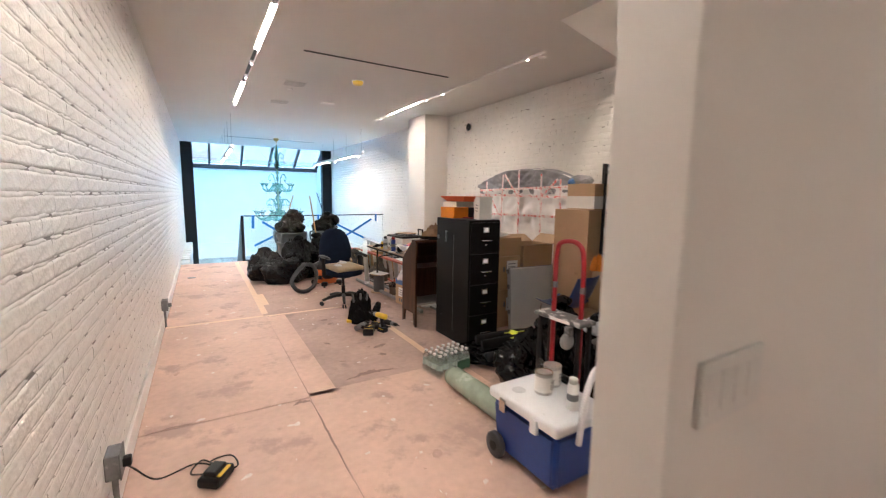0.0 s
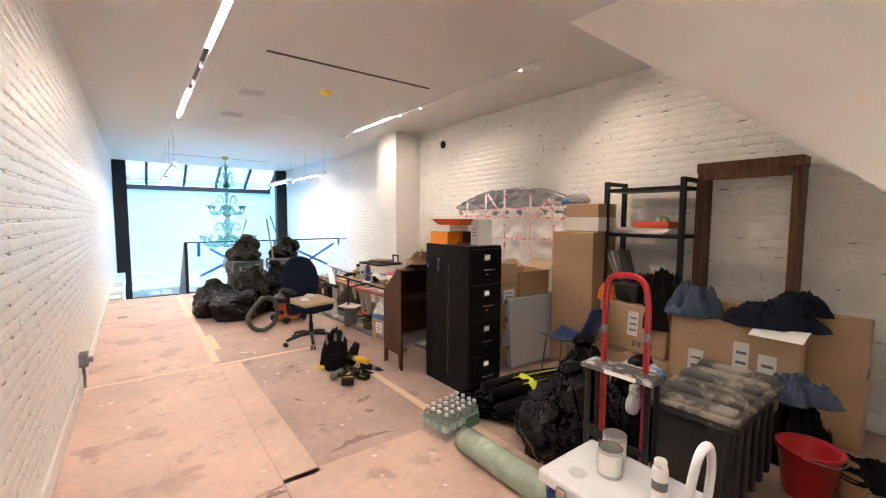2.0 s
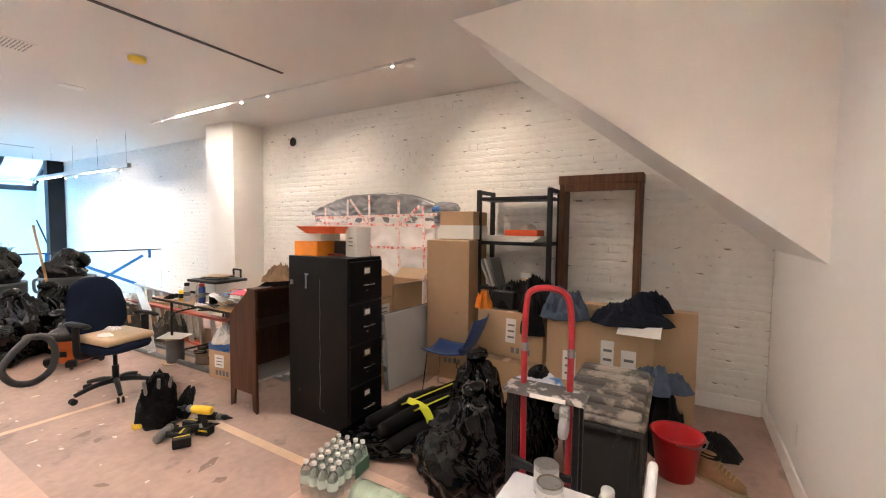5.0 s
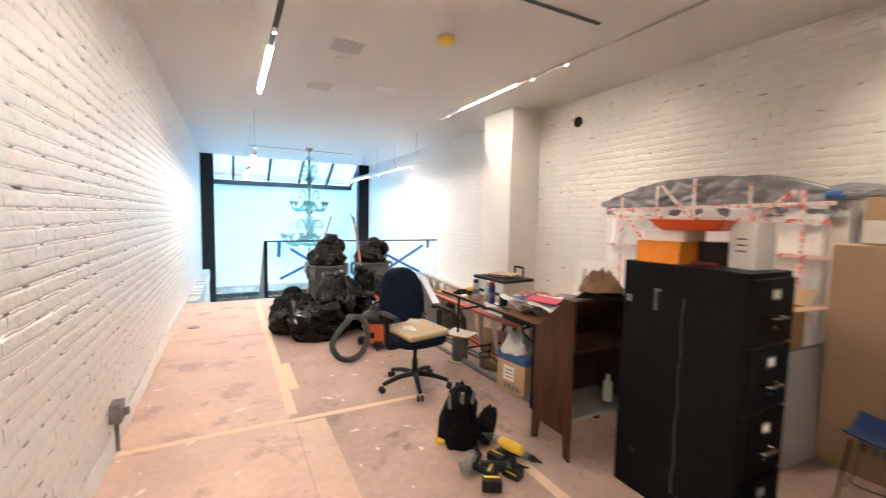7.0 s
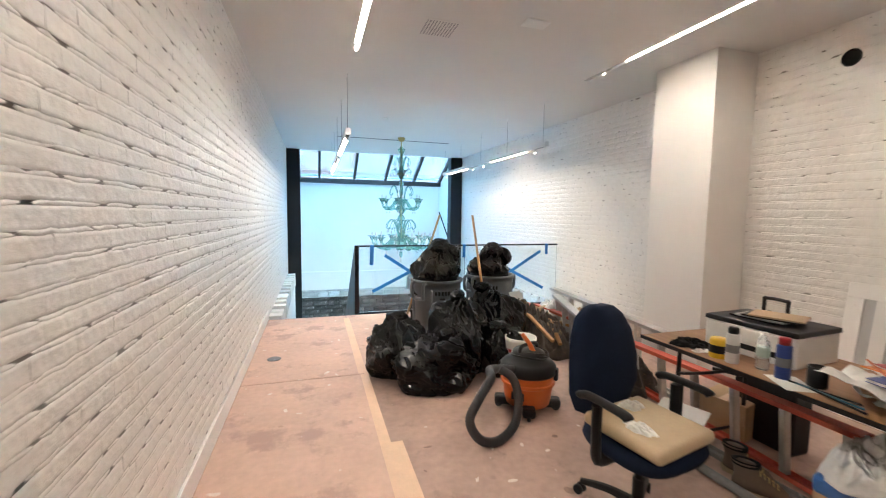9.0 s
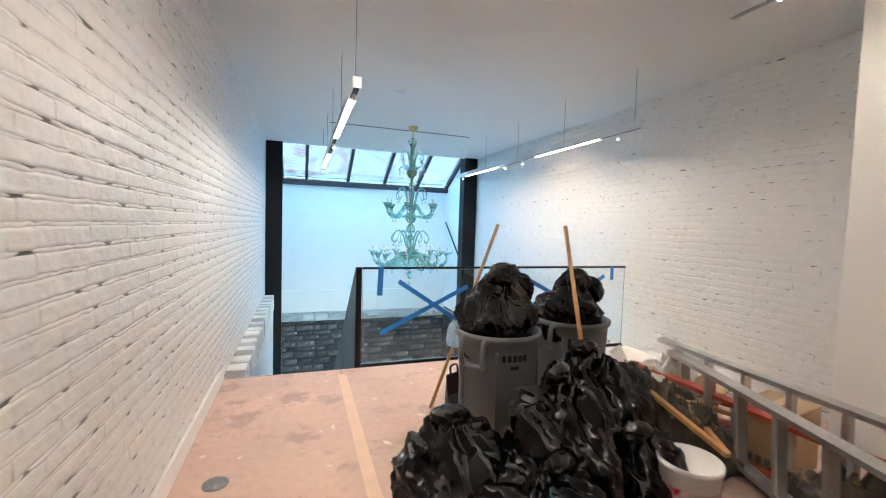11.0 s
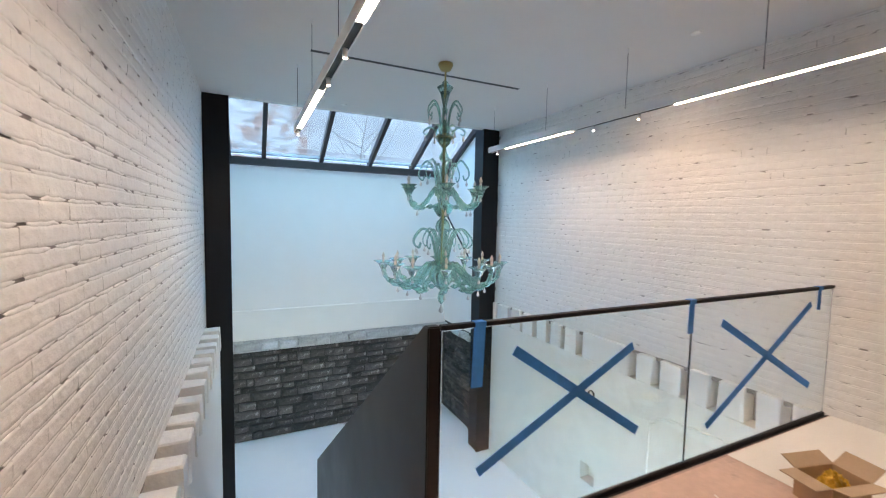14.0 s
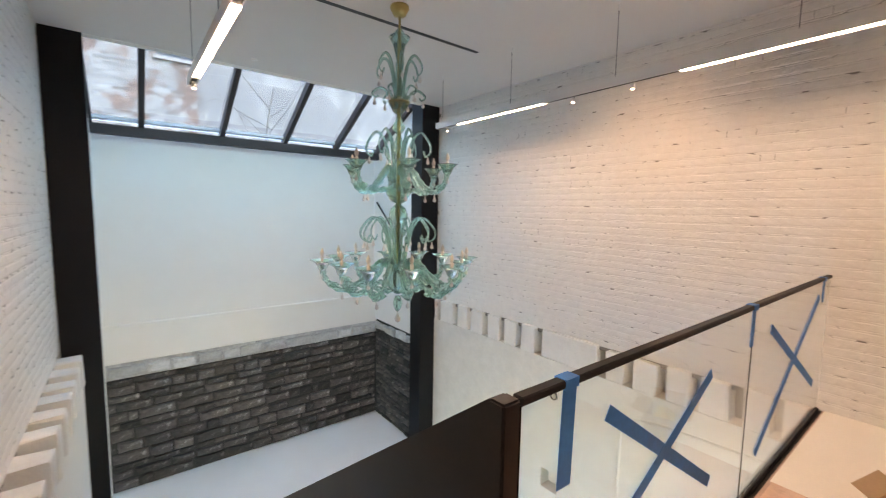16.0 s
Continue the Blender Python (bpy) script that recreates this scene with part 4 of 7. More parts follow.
# ---- things by the partition and the brick wall, south end ----
def filing_cabinet():
    t = thing("filing_cabinet", "tall black four-drawer steel filing cabinet, scratched", "filing cabinet", pose(2.31, 3.37, 0))
    w, d, h = 0.385, 0.66, 1.335
    part("body", bx(0, w, 0.004, d, 0, h, 0.006, 2), CABBLACK, t)
    part("scratch", tube([(0.0012, 0.30 + 0.004 * math.sin(k * 1.7), 0.12 + 0.075 * k) for k in range(15)], lambda s: 0.0017 + 0.0012 * abs(math.sin(s * 31)), 6, 3), mat("bare_scratch", (0.20, 0.20, 0.20), 0.6), t, "long pale scratch down the side")
    part("side_latch", join(bx(-0.012, 0, 0.44, 0.455, 1.08, 1.2, 0.003), bx(-0.012, 0, 0.42, 0.46, 1.185, 1.2, 0.003)), STEELGREY, t)
    part("side_hook", bx(-0.012, 0, 0.60, 0.63, 1.10, 1.14, 0.003), STEELGREY, t)
    dh = (h - 0.05) / 4
    for k in range(4):
        z = 0.03 + k * dh
        dr = part("drawer", bx(0.012, w - 0.012, -0.014, 0.006, z + 0.006, z + dh - 0.006, 0.004, 2), CABBLACK, t)
        part("handle", join(tube([(0.135, -0.014, z + dh * 0.42), (0.14, -0.045, z + dh * 0.42), (w - 0.14, -0.045, z + dh * 0.42), (w - 0.135, -0.014, z + dh * 0.42)], 0.007, 8, 4)), CHROME, dr, "chrome pull handle")
        part("label_holder", join(bx(0.155, w - 0.155, -0.018, -0.014, z + dh * 0.66, z + dh * 0.84, 0.001)), CHROME, dr)
        part("card", bx(0.165, w - 0.165, -0.0195, -0.018, z + dh * 0.69, z + dh * 0.81), PAPER, dr)
        part("catch", bx(w / 2 - 0.012, w / 2 + 0.012, -0.022, -0.014, z + dh * 0.25, z + dh * 0.29, 0.002), CHROME, dr)
    return t


filing_cabinet()
# on the cabinet
t = thing("paint_tray", "orange-red plastic tray on stacked boxes", "tray", pose(2.50, 3.72, 1.518, 0, 0, 12))
part("tray", join(rings([[(-0.17, -0.13, 0), (0.17, -0.13, 0), (0.17, 0.13, 0), (-0.17, 0.13, 0)], [(-0.23, -0.18, 0.055), (0.23, -0.18, 0.055), (0.23, 0.18, 0.055), (-0.23, 0.18, 0.055)], [(-0.21, -0.16, 0.05), (0.21, -0.16, 0.05), (0.21, 0.16, 0.05), (-0.21, 0.16, 0.05)], [(-0.16, -0.12, 0.008), (0.16, -0.12, 0.008), (0.16, 0.12, 0.008), (-0.16, 0.12, 0.008)]])), ORANGE_RED, t)
carton("orange_box", "orange and black cardboard carton on the cabinet", pose(2.44, 3.86, 1.335, 0, 0, 6), 0.22, 0.24, 0.12, material=mat("orange_card", (0.75, 0.25, 0.01), 0.5))
carton("black_box", "black cardboard carton with pale print", pose(2.60, 3.70, 1.335, 0, 0, 6), 0.10, 0.16, 0.12, material=mat("black_card", (0.02, 0.02, 0.025), 0.5))
carton("white_box", "thin white cardboard box under the tray", pose(2.47, 3.84, 1.457, 0, 0, 10), 0.26, 0.22, 0.058, material=PAPER)
carton("white_box", "white and grey cardboard box on the cabinet", pose(2.56, 3.50, 1.335, 0, 0, -8), 0.15, 0.13, 0.235, material=PAPER, labels=(("x-", 0, 0.06, 0.08, 0.12),))
lone("red_folder", bx(-0.10, 0.10, -0.06, 0.06, 0, 0.012, 0.002), RED, "red folder lying on the cabinet", "folder", pose(2.58, 3.72, 1.336, 0, 0, 20))

# hump-backed headboard wrapped in foam and tape, against the wall
hb = thing("wrapped_headboard", "large arched panel wrapped in foam and red printed tape", "wrapped panel", pose(4.235, 4.72, 0.02))


def arch(u):
    return 1.74 + 0.235 * max(0.0, 1 - (u / 1.06) ** 2) ** 0.8


pts = [(-1.06, 0.4)] + [(u, arch(u)) for u in [-1.06 + 2.12 * i / 28 for i in range(29)]] + [(1.06, 0.4)]
bm = rings([[(-0.045 - 0.02 * (1 if 0 < i < len(pts) - 1 else 0), u, z) for i, (u, z) in enumerate(pts)], [(0.06, u, z) for u, z in pts]])
part("wrapped_body", bm, WRAPWHITE, hb, "white foam wrap")
bm = sheet(1.24, 1.9, 40, 60, lambda u, v: 0.010 + 0.022 * abs(noise.noise(Vector((u * 5, v * 7, 2)))) + 0.016 * noise.noise(Vector((u * 14, v * 16, 5))) + 0.02 * (1 - 2 * abs(noise.noise(Vector((u * 3, v * 9, 8))))))
moved(bm, Matrix.Translation((-0.066, 0, 1.06)) @ Matrix.Rotation(radians(-90), 4, "Y"))
part("foam_sheet", solid(bm, 0.004), WRAPWHITE, hb, "creased white foam sheet", True)
# creased plastic over the arch
bm = bmesh.new()
vs = []
for j in range(25):
    row = []
    for i in range(97):
        u = -1.05 + 2.1 * i / 96
        z = 1.60 + (arch(u) + 0.006 - 1.60) * j / 24
        p = Vector((u * 3.2, z * 4.5, 0.7))
        p += 0.5 * noise.noise_vector(p * 0.8)
        d = noise.voronoi(p * 1.6)[0]
        if j == 24:
            z = arch(u) + 0.012
        row.append(bm.verts.new((0.062 if j == 24 else -0.072 - 0.055 * max(0.0, d[1] - d[0]) - 0.03 * abs(noise.noise(p * 2.5)), u, z + 0.012 * noise.noise(p * 2))))
    vs.append(row)
for j in range(24):
    for i in range(96):
        bm.faces.new((vs[j][i], vs[j][i + 1], vs[j + 1][i + 1], vs[j + 1][i]))
part("arch_wrap", bm, FOAMGREY, hb, "crumpled shiny grey plastic over the arch", True)


def printed_tape(u0, z0, u1, z1, w=0.032):
    """A strip of printed tape laid across the wrapping."""
    d = Vector((0, u1 - u0, z1 - z0))
    n = Vector((0, -d.z, d.y)).normalized() * w / 2
    x = -0.118 - 0.002 * abs(d.y)
    a, b = Vector((x, u0, z0)), Vector((x, u1, z1))
    part("tape_band", rings([[a + n, b + n, b - n, a - n], [p + Vector((0.003, 0, 0)) for p in (a + n, b + n, b - n, a - n)]]), PINKTAPE, hb, "pale tape printed in red")


for strip in ((-1.0, 1.70, 1.0, 1.66), (-0.98, 1.56, 1.0, 1.59), (-1.0, 1.30, 1.0, 1.27), (-0.84, 0.6, -0.80, 1.80), (-0.47, 0.6, -0.44, 1.88), (0.0, 0.6, 0.03, 1.95), (0.44, 0.6, 0.40, 1.90), (0.80, 0.6, 0.82, 1.80), (0.03, 1.55, 0.36, 1.90), (-0.40, 1.52, -0.75, 1.80), (0.50, 1.30, 0.78, 1.62)):
    printed_tape(*strip)
part("wrap_end", moved(crumple(0.07, 0.16, 0.07, 4, 0.4), Matrix.Translation((-0.03, -1.06, 1.72))), FOAMGREY, hb, "twisted end of the wrap")
part("wrap_end", moved(crumple(0.05, 0.10, 0.04, 9, 0.4), Matrix.Translation((-0.03, 1.06, 1.70))), FOAMGREY, hb)
part("blue_tie", moved(crumple(0.05, 0.06, 0.04, 12, 0.4), Matrix.Translation((-0.08, -0.98, 1.73))), BLUEFILM, hb)

# boxes behind the cabinet
carton("cardboard_box", "brown cardboard moving box at the foot of a stack", pose(3.10, 3.98, 0, 0, 0, 3), 0.50, 0.42, 0.46, labels=(("y-", 0.1, 0.2, 0.14, 0.16),), group="moving boxes")
carton("cardboard_box", "brown cardboard moving box with printed drawings", pose(3.09, 3.97, 0.466, 0, 0, -2), 0.49, 0.42, 0.40, labels=(("y-", 0.12, 0.2, 0.16, 0.15),), group="moving boxes")
carton("cardboard_box", "brown cardboard box with papers on top", pose(3.10, 3.98, 0.872, 0, 0, 2), 0.50, 0.42, 0.22, group="moving boxes")
carton("cardboard_box", "brown cardboard moving box on the floor", pose(3.64, 3.98, 0, 0, 0, -4), 0.46, 0.42, 0.56, group="moving boxes")
carton("cardboard_box", "open brown cardboard box with loose flaps", pose(3.64, 3.97, 0.566, 0, 0, -5), 0.45, 0.42, 0.42, open_flaps=True, group="moving boxes")
for k in range(6):
    lone("paper_sheet", moved(sheet(0.21, 0.30, 6, 6, lambda u, v: 0.012 * noise.noise(Vector((u * 3 + k, v * 3, k)))), pose(0, 0, 0, 0, 0, 25 * k)), PAPER, "loose sheet of white paper on a box", "paper", pose(3.02 + 0.03 * k, 3.90 + 0.02 * k, 1.115 + 0.004 * k), "papers on the boxes")
heap("red_cable", "tangle of red and black cable on papers", "cable", pose(2.98, 3.92, 1.12), 0.10, 0.08, 0.07, 3, mat("red_white_cloth", (0.45, 0.28, 0.28), 0.7, second=(0.4, 0.02, 0.03), amount=0.3, patch=12), 0.6)
carton("cardboard_box", "tall brown cardboard box standing on end", pose(3.92, 3.34, 0, 0, 0, 2), 0.44, 0.49, 1.44, labels=(), group="moving boxes")
carton("cardboard_box", "brown cardboard box with a white band", pose(3.95, 3.28, 1.446, 0, 0, 2), 0.36, 0.38, 0.29, group="moving boxes")
lone("white_band", bx(-0.184, 0.184, -0.195, 0.195, 0, 0.14), PAPER, "white printed sleeve round a cardboard box", "box sleeve", pose(3.95, 3.28, 1.455, 0, 0, 2))

# folded grey-white table leaning on the boxes
t = thing("folded_table", "folded grey-white plastic table leaning on boxes", "folding table", pose(3.52, 3.60, 0, -5, 0, -3))
part("panel", bx(-0.43, 0.43, -0.025, 0.0, 0.01, 0.74, 0.012, 2), GREYBOARD, t)
part("panel", bx(-0.43, 0.43, 0.012, 0.037, 0.01, 0.74, 0.012, 2), GREYBOARD, t)
for z in (0.2, 0.5, 0.68):
    part("hinge", bx(-0.445, -0.425, -0.01, 0.02, z, z + 0.05, 0.003), STEELGREY, t)
part("edge_rail", bx(-0.425, 0.425, -0.0, 0.012, 0.70, 0.745), STEELGREY, t)

# blue shell chair with wire legs
t = thing("shell_chair", "blue moulded shell chair on a chrome wire base", "chair", pose(3.40, 3.10, 0, 0, 0, -84) @ Matrix.Scale(0.93, 4))


def shell(u, v):
    """u across, v from the seat's front to the top of the back."""
    x = (u - 0.5) * 0.44 * (1 - 0.15 * max(0, v - 0.55))
    if v < 0.5:
        y, z = -0.24 + v * 0.86, 0.44 - 0.03 * math.sin(math.pi * v / 0.5)
    else:
        w = (v - 0.5) / 0.5
        y, z = 0.19 + 0.14 * w + 0.04 * math.sin(w * math.pi / 2), 0.44 + 0.38 * w ** 1.15
    lift = (2 * abs(u - 0.5)) ** 2
    return x, y - 0.05 * lift * (v > 0.5), z + 0.05 * lift * (v <= 0.6)


bm = bmesh.new()
vs = [[bm.verts.new(Matrix.Rotation(radians(-90), 3, "Z") @ Vector(shell(i / 12, j / 20))) for i in range(13)] for j in range(21)]
for j in range(20):
    for i in range(12):
        bm.faces.new((vs[j][i], vs[j][i + 1], vs[j + 1][i + 1], vs[j + 1][i]))
part("shell", solid(bm, 0.008), CHAIRBLUE, t, "", True)
for s in (-1, 1):
    part("leg", tube([(-0.20, 0.16 * s, 0.43), (-0.23, 0.18 * s, 0.1), (-0.23, 0.19 * s, 0.012), (0.0, 0.20 * s, 0.012), (0.20, 0.19 * s, 0.012), (0.17, 0.17 * s, 0.2), (0.10, 0.15 * s, 0.43)], 0.007, 8, 6), CHROME, t)
for x in (-0.21, 0.16):
    part("cross_wire", rod((x, -0.17, 0.14), (x, 0.17, 0.14), 0.005), CHROME, t)

# black shelving unit
t = thing("shelving_unit", "black metal shelving unit with four tall posts", "shelf", pose(4.12, 2.74, 0))
for sy in (-0.38, 0.36):
    for sx in (-0.17, 0.17):
        part("post", bx(sx - 0.022, sx + 0.022, sy - 0.022, sy + 0.022, 0, 1.96, 0.003), BLKPLAST, t)
    part("end_bar", bx(-0.148, 0.148, sy - 0.02, sy + 0.02, 1.92, 1.958, 0.003), BLKPLAST, t)
for z in (0.42, 0.93, 1.40, 1.85):
    part("shelf_board", bx(-0.19, 0.19, -0.358, 0.338, z, z + 0.035, 0.003), BLKPLAST, t)
for k in range(5):
    lone("paper_ream", bx(-0.16, 0.16, -0.28, 0.28, 0, 0.011, 0.002), PAPER, "stack of white papers on the shelf", "papers", pose(4.10 + 0.004 * k, 2.76, 1.436 + 0.0115 * k, 0, 0, 4 * k - 8), "papers on the shelf")
t = thing("paint_tray", "orange plastic tray on papers on the shelf", "tray", pose(4.10, 2.66, 1.494, 0, 0, 90))
part("tray", join(bx(-0.17, 0.17, -0.12, -0.108, 0.0, 0.06, 0.004), bx(-0.17, 0.17, 0.108, 0.12, 0.0, 0.06, 0.004), bx(-0.17, -0.158, -0.108, 0.108, 0.0, 0.06, 0.003), bx(0.158, 0.17, -0.108, 0.108, 0.0, 0.06, 0.003), bx(-0.158, 0.158, -0.108, 0.108, 0.02, 0.03)), ORANGE_RED, t)
heap("rag", "crumpled pale rags in the tray", "rag", pose(4.12, 2.62, 1.527), 0.10, 0.09, 0.06, 7, mat("pale_rag", (0.45, 0.41, 0.37), 0.9, bump=0.5), 0.5)
for k in range(3):
    lone("folder", moved(bx(-0.12, 0.12, -0.012, 0.012, 0, 0.30, 0.002), Matrix.Rotation(radians(-16 - 4 * k), 4, "X")), (STEELGREY, PAPER, GREYBOARD)[k], "leaning file folder on the shelf", "folder", pose(4.08, 2.90 + 0.035 * k, 0.966), "folders on the shelf")
carton("small_box", "small brown carton on the shelf", pose(4.05, 2.60, 0.966), 0.12, 0.13, 0.10)
carton("small_box", "small white carton on the shelf", pose(4.05, 2.60, 1.07), 0.11, 0.10, 0.06, material=PAPER)

# empty brown frame
t = thing("wooden_frame", "empty brown wooden case frame leaning on the wall", "frame", pose(4.26, 1.96, 0))
for s in (-1, 1):
    part("side", bx(-0.11, 0.09, 0.34 * s - 0.028, 0.34 * s + 0.028, 0, 2.0, 0.004), FRAMEWOOD, t)
part("top", bx(-0.12, 0.09, -0.375, 0.375, 2.0, 2.085, 0.004), FRAMEWOOD, t)
part("front_rail", bx(-0.118, -0.10, -0.31, 0.31, 1.93, 2.0, 0.003), FRAMEWOOD, t)
part("bottom", bx(-0.11, 0.09, -0.311, 0.311, 0.02, 0.10, 0.003), FRAMEWOOD, t)

# long cartons below the shelf
carton("cardboard_box", "long flat brown carton on the floor", pose(3.76, 2.62, 0, 0, 0, 0), 0.46, 0.74, 0.36, group="long cartons")
carton("cardboard_box", "brown carton leaning back with a white label", pose(3.77, 2.61, 0.366, 0, 4, -3), 0.34, 0.66, 0.42, labels=(("x-", -0.02, 0.14, 0.10, 0.22),), group="long cartons")
carton("cardboard_box", "wide brown carton with shipping labels", pose(3.66, 1.84, 0, 0, 3, 2), 0.16, 0.84, 0.80, labels=(("x-", 0.22, 0.28, 0.11, 0.25), ("x-", -0.08, 0.36, 0.10, 0.30), ("x-", -0.24, 0.30, 0.11, 0.30)), group="long cartons")
carton("cardboard_box", "tall flat brown carton behind the others", pose(3.95, 1.66, 0, 0, 2, 1), 0.18, 1.06, 0.90, group="long cartons")
heap("tool_bag", "black soft tool bag on a carton", "bag", pose(3.86, 2.62, 0.80), 0.13, 0.22, 0.18, 21, BLACKCLOTH)
heap("tool_bag", "black bag with loose straps on a carton", "bag", pose(3.78, 2.38, 0.79), 0.16, 0.20, 0.22, 22, BLACKCLOTH)
heap("jacket", "black jacket hanging over the carton's edge", "jacket", pose(3.62, 2.40, 0.62), 0.06, 0.11, 0.24, 23, BLACKCLOTH)
t = thing("tool_case", "black plastic tool case with a red mark", "tool case", pose(3.80, 2.72, 0.80, 0, 0, 80))
part("shell", bx(-0.13, 0.13, -0.09, 0.09, 0, 0.17, 0.02, 3), BLKPLAST, t)
part("badge", bx(-0.04, 0.04, -0.092, -0.09, 0.05, 0.13), RED, t)
part("handle", tube([(-0.06, 0, 0.17), (-0.05, 0, 0.21), (0.05, 0, 0.21), (0.06, 0, 0.17)], 0.009, 8, 4), BLKPLAST, t)
heap("work_glove", "crumpled orange work glove", "glove", pose(3.70, 2.92, 0.79), 0.11, 0.07, 0.12, 31, mat("orange_glove", (0.75, 0.24, 0.02), 0.8, bump=0.4), 0.7, 2.8)
heap("jeans", "grey-blue work jacket thrown over cartons", "jacket", pose(3.72, 2.12, 0.80), 0.17, 0.21, 0.17, 24, DENIM)
heap("orange_cloth", "orange cloth between cartons", "cloth", pose(3.72, 2.24, 0.80), 0.10, 0.10, 0.06, 25, ORANGE, 0.6)
heap("jeans", "folded dark navy trousers on a carton", "trousers", pose(3.68, 1.64, 0.81), 0.16, 0.24, 0.11, 26, DARKCLOTH)
heap("jeans", "dark navy garment bunched on a carton", "clothes", pose(3.80, 1.50, 0.90), 0.13, 0.20, 0.11, 27, DARKCLOTH)
lone("paper_sheet", solid(moved(sheet(0.26, 0.30, 6, 6, lambda u, v: -0.05 * (1 - u) ** 2), pose(0, 0, 0)), 0.002), PAPER, "white paper under the trousers", "paper", pose(3.56, 1.52, 0.825))

# black tote with a ribbed dusty lid
t = thing("storage_tote", "large black plastic tote with a dusty ribbed lid", "storage tote", pose(2.72, 1.61, 0, 0, 0, 1))
bm = rings([[(sx * (0.32 + 0.05 * k), sy * (0.17 + 0.03 * k), 0.54 * k) for sx, sy in ((-1, -1), (1, -1), (1, 1), (-1, 1))] for k in (0, 1)])
bmesh.ops.bevel(bm, geom=bm.edges[:], offset=0.03, segments=3, affect="EDGES")
part("body", bm, DUSTYBLACK, t)
part("rim", join(bx(-0.40, 0.40, -0.225, 0.225, 0.52, 0.56, 0.012, 2)), DUSTYBLACK, t)
part("lid", bx(-0.41, 0.41, -0.235, 0.235, 0.56, 0.595, 0.014, 3), DUSTYLID, t, "dusty grey-brown lid")
for k in range(6):
    x = -0.34 + 0.135 * k
    part("lid_rib", bx(x - 0.045, x + 0.045, -0.21, 0.21, 0.59, 0.625 + 0.008 * (k % 2), 0.018, 3), DUSTYLID, t)
for k in range(5):
    part("body_rib", bx(-0.28 + 0.14 * k - 0.02, -0.28 + 0.14 * k + 0.02, -0.215, -0.175, 0.06, 0.50, 0.01), DUSTYBLACK, t)

# upright folding platform truck with red handle
t = thing("platform_truck", "folding black platform truck with a red handle standing upright", "hand truck", pose(1.955, 1.775, 0, 0, 0, 2))
for sx in (-0.045, 0.055):
    for sy in (-0.155, 0.155):
        part("frame_tube", bx(sx - 0.012, sx + 0.012, sy - 0.012, sy + 0.012, 0.03, 0.805, 0.003), BLKPLAST, t)
part("deck_plate", bx(-0.075, 0.075, -0.19, 0.185, 0.805, 0.83, 0.005), mat("splashed_steel", (0.10, 0.10, 0.10), 0.5, 0.3, var=0.3, scale=14, bump=0.2, second=(0.55, 0.54, 0.52), amount=0.42, patch=16), t, "scuffed steel plate splashed with paint")
part("deck_label", bx(-0.078, -0.075, -0.11, 0.05, 0.808, 0.827), PAPER, t)
part("handle", tube([(0.03, 0.108, 0.30), (0.03, 0.112, 0.86), (0.03, 0.108, 1.20), (0.03, 0.07, 1.29), (0.03, -0.06, 1.29), (0.03, -0.105, 1.18), (0.03, -0.108, 0.84), (0.03, -0.108, 0.30)], 0.0155, 10, 8), RED, t, "red tubular steel handle")
for s in (-1, 1):
    part("handle_sleeve", rod((0.03, 0.110 * s, 0.99), (0.03, 0.110 * s, 1.03), 0.0180), STEELGREY, t)
for z in (0.10, 0.44):
    part("cross_bar", bx(-0.055, -0.033, -0.14, 0.14, z, z + 0.03, 0.003), BLKPLAST, t)
part("brace", rod((-0.045, 0.15, 0.50), (-0.045, -0.15, 0.40), 0.010), BLKPLAST, t)
c = part("caster", join(bx(-0.10, -0.06, -0.13, -0.09, 0.74, 0.80, 0.004)), STEELGREY, t, "swivel caster")
part("wheel", moved(lathe([(0.012, -0.016), (0.045, -0.016), (0.05, -0.008), (0.05, 0.008), (0.045, 0.016), (0.012, 0.016)], 20), Matrix.Translation((-0.09, -0.11, 0.71)) @ Matrix.Rotation(radians(90), 4, "X")), mat("grey_wheel", (0.3, 0.3, 0.3), 0.5), c, "grey wheel", True)
for sy in (-0.155, 0.155):
    part("foot_wheel", moved(lathe([(0.01, -0.015), (0.05, -0.015), (0.05, 0.015), (0.01, 0.015)], 16), Matrix.Translation((0.0, sy, 0.05)) @ Matrix.Rotation(radians(90), 4, "X")), RUBBER, t)

# cooler
t = thing("cooler", "blue wheeled cooler with a white lid and handle", "cooler", pose(1.69, 1.62, 0))
bm = rings([[(sx * (0.185 + 0.02 * k), sy * (0.245 + 0.02 * k), 0.03 + 0.33 * k) for sx, sy in ((-1, -1), (1, -1), (1, 1), (-1, 1))] for k in (0, 1)])
bmesh.ops.bevel(bm, geom=bm.edges[:], offset=0.03, segments=3, affect="EDGES")
part("body", bm, COOLBLUE, t)
lid = part("lid", bx(-0.22, 0.22, -0.28, 0.28, 0.36, 0.425, 0.02, 4), COOLWHITE, t, "white plastic lid")
# flat disc, greyed to read as the shaded hollow of a cup holder
part("cup_recess_disc", moved(lathe([(0.042, 0.0), (0.042, 0.002), (0.001, 0.002)], 20), Matrix.Translation((-0.10, 0.14, 0.424))), mat("recess_shade_grey", (0.55, 0.56, 0.58), 0.5), lid)
for y in (-0.12, 0.14):
    part("latch", bx(-0.232, -0.205, y - 0.025, y + 0.025, 0.32, 0.40, 0.006, 2), CHROME if y > 0 else COOLWHITE, t)
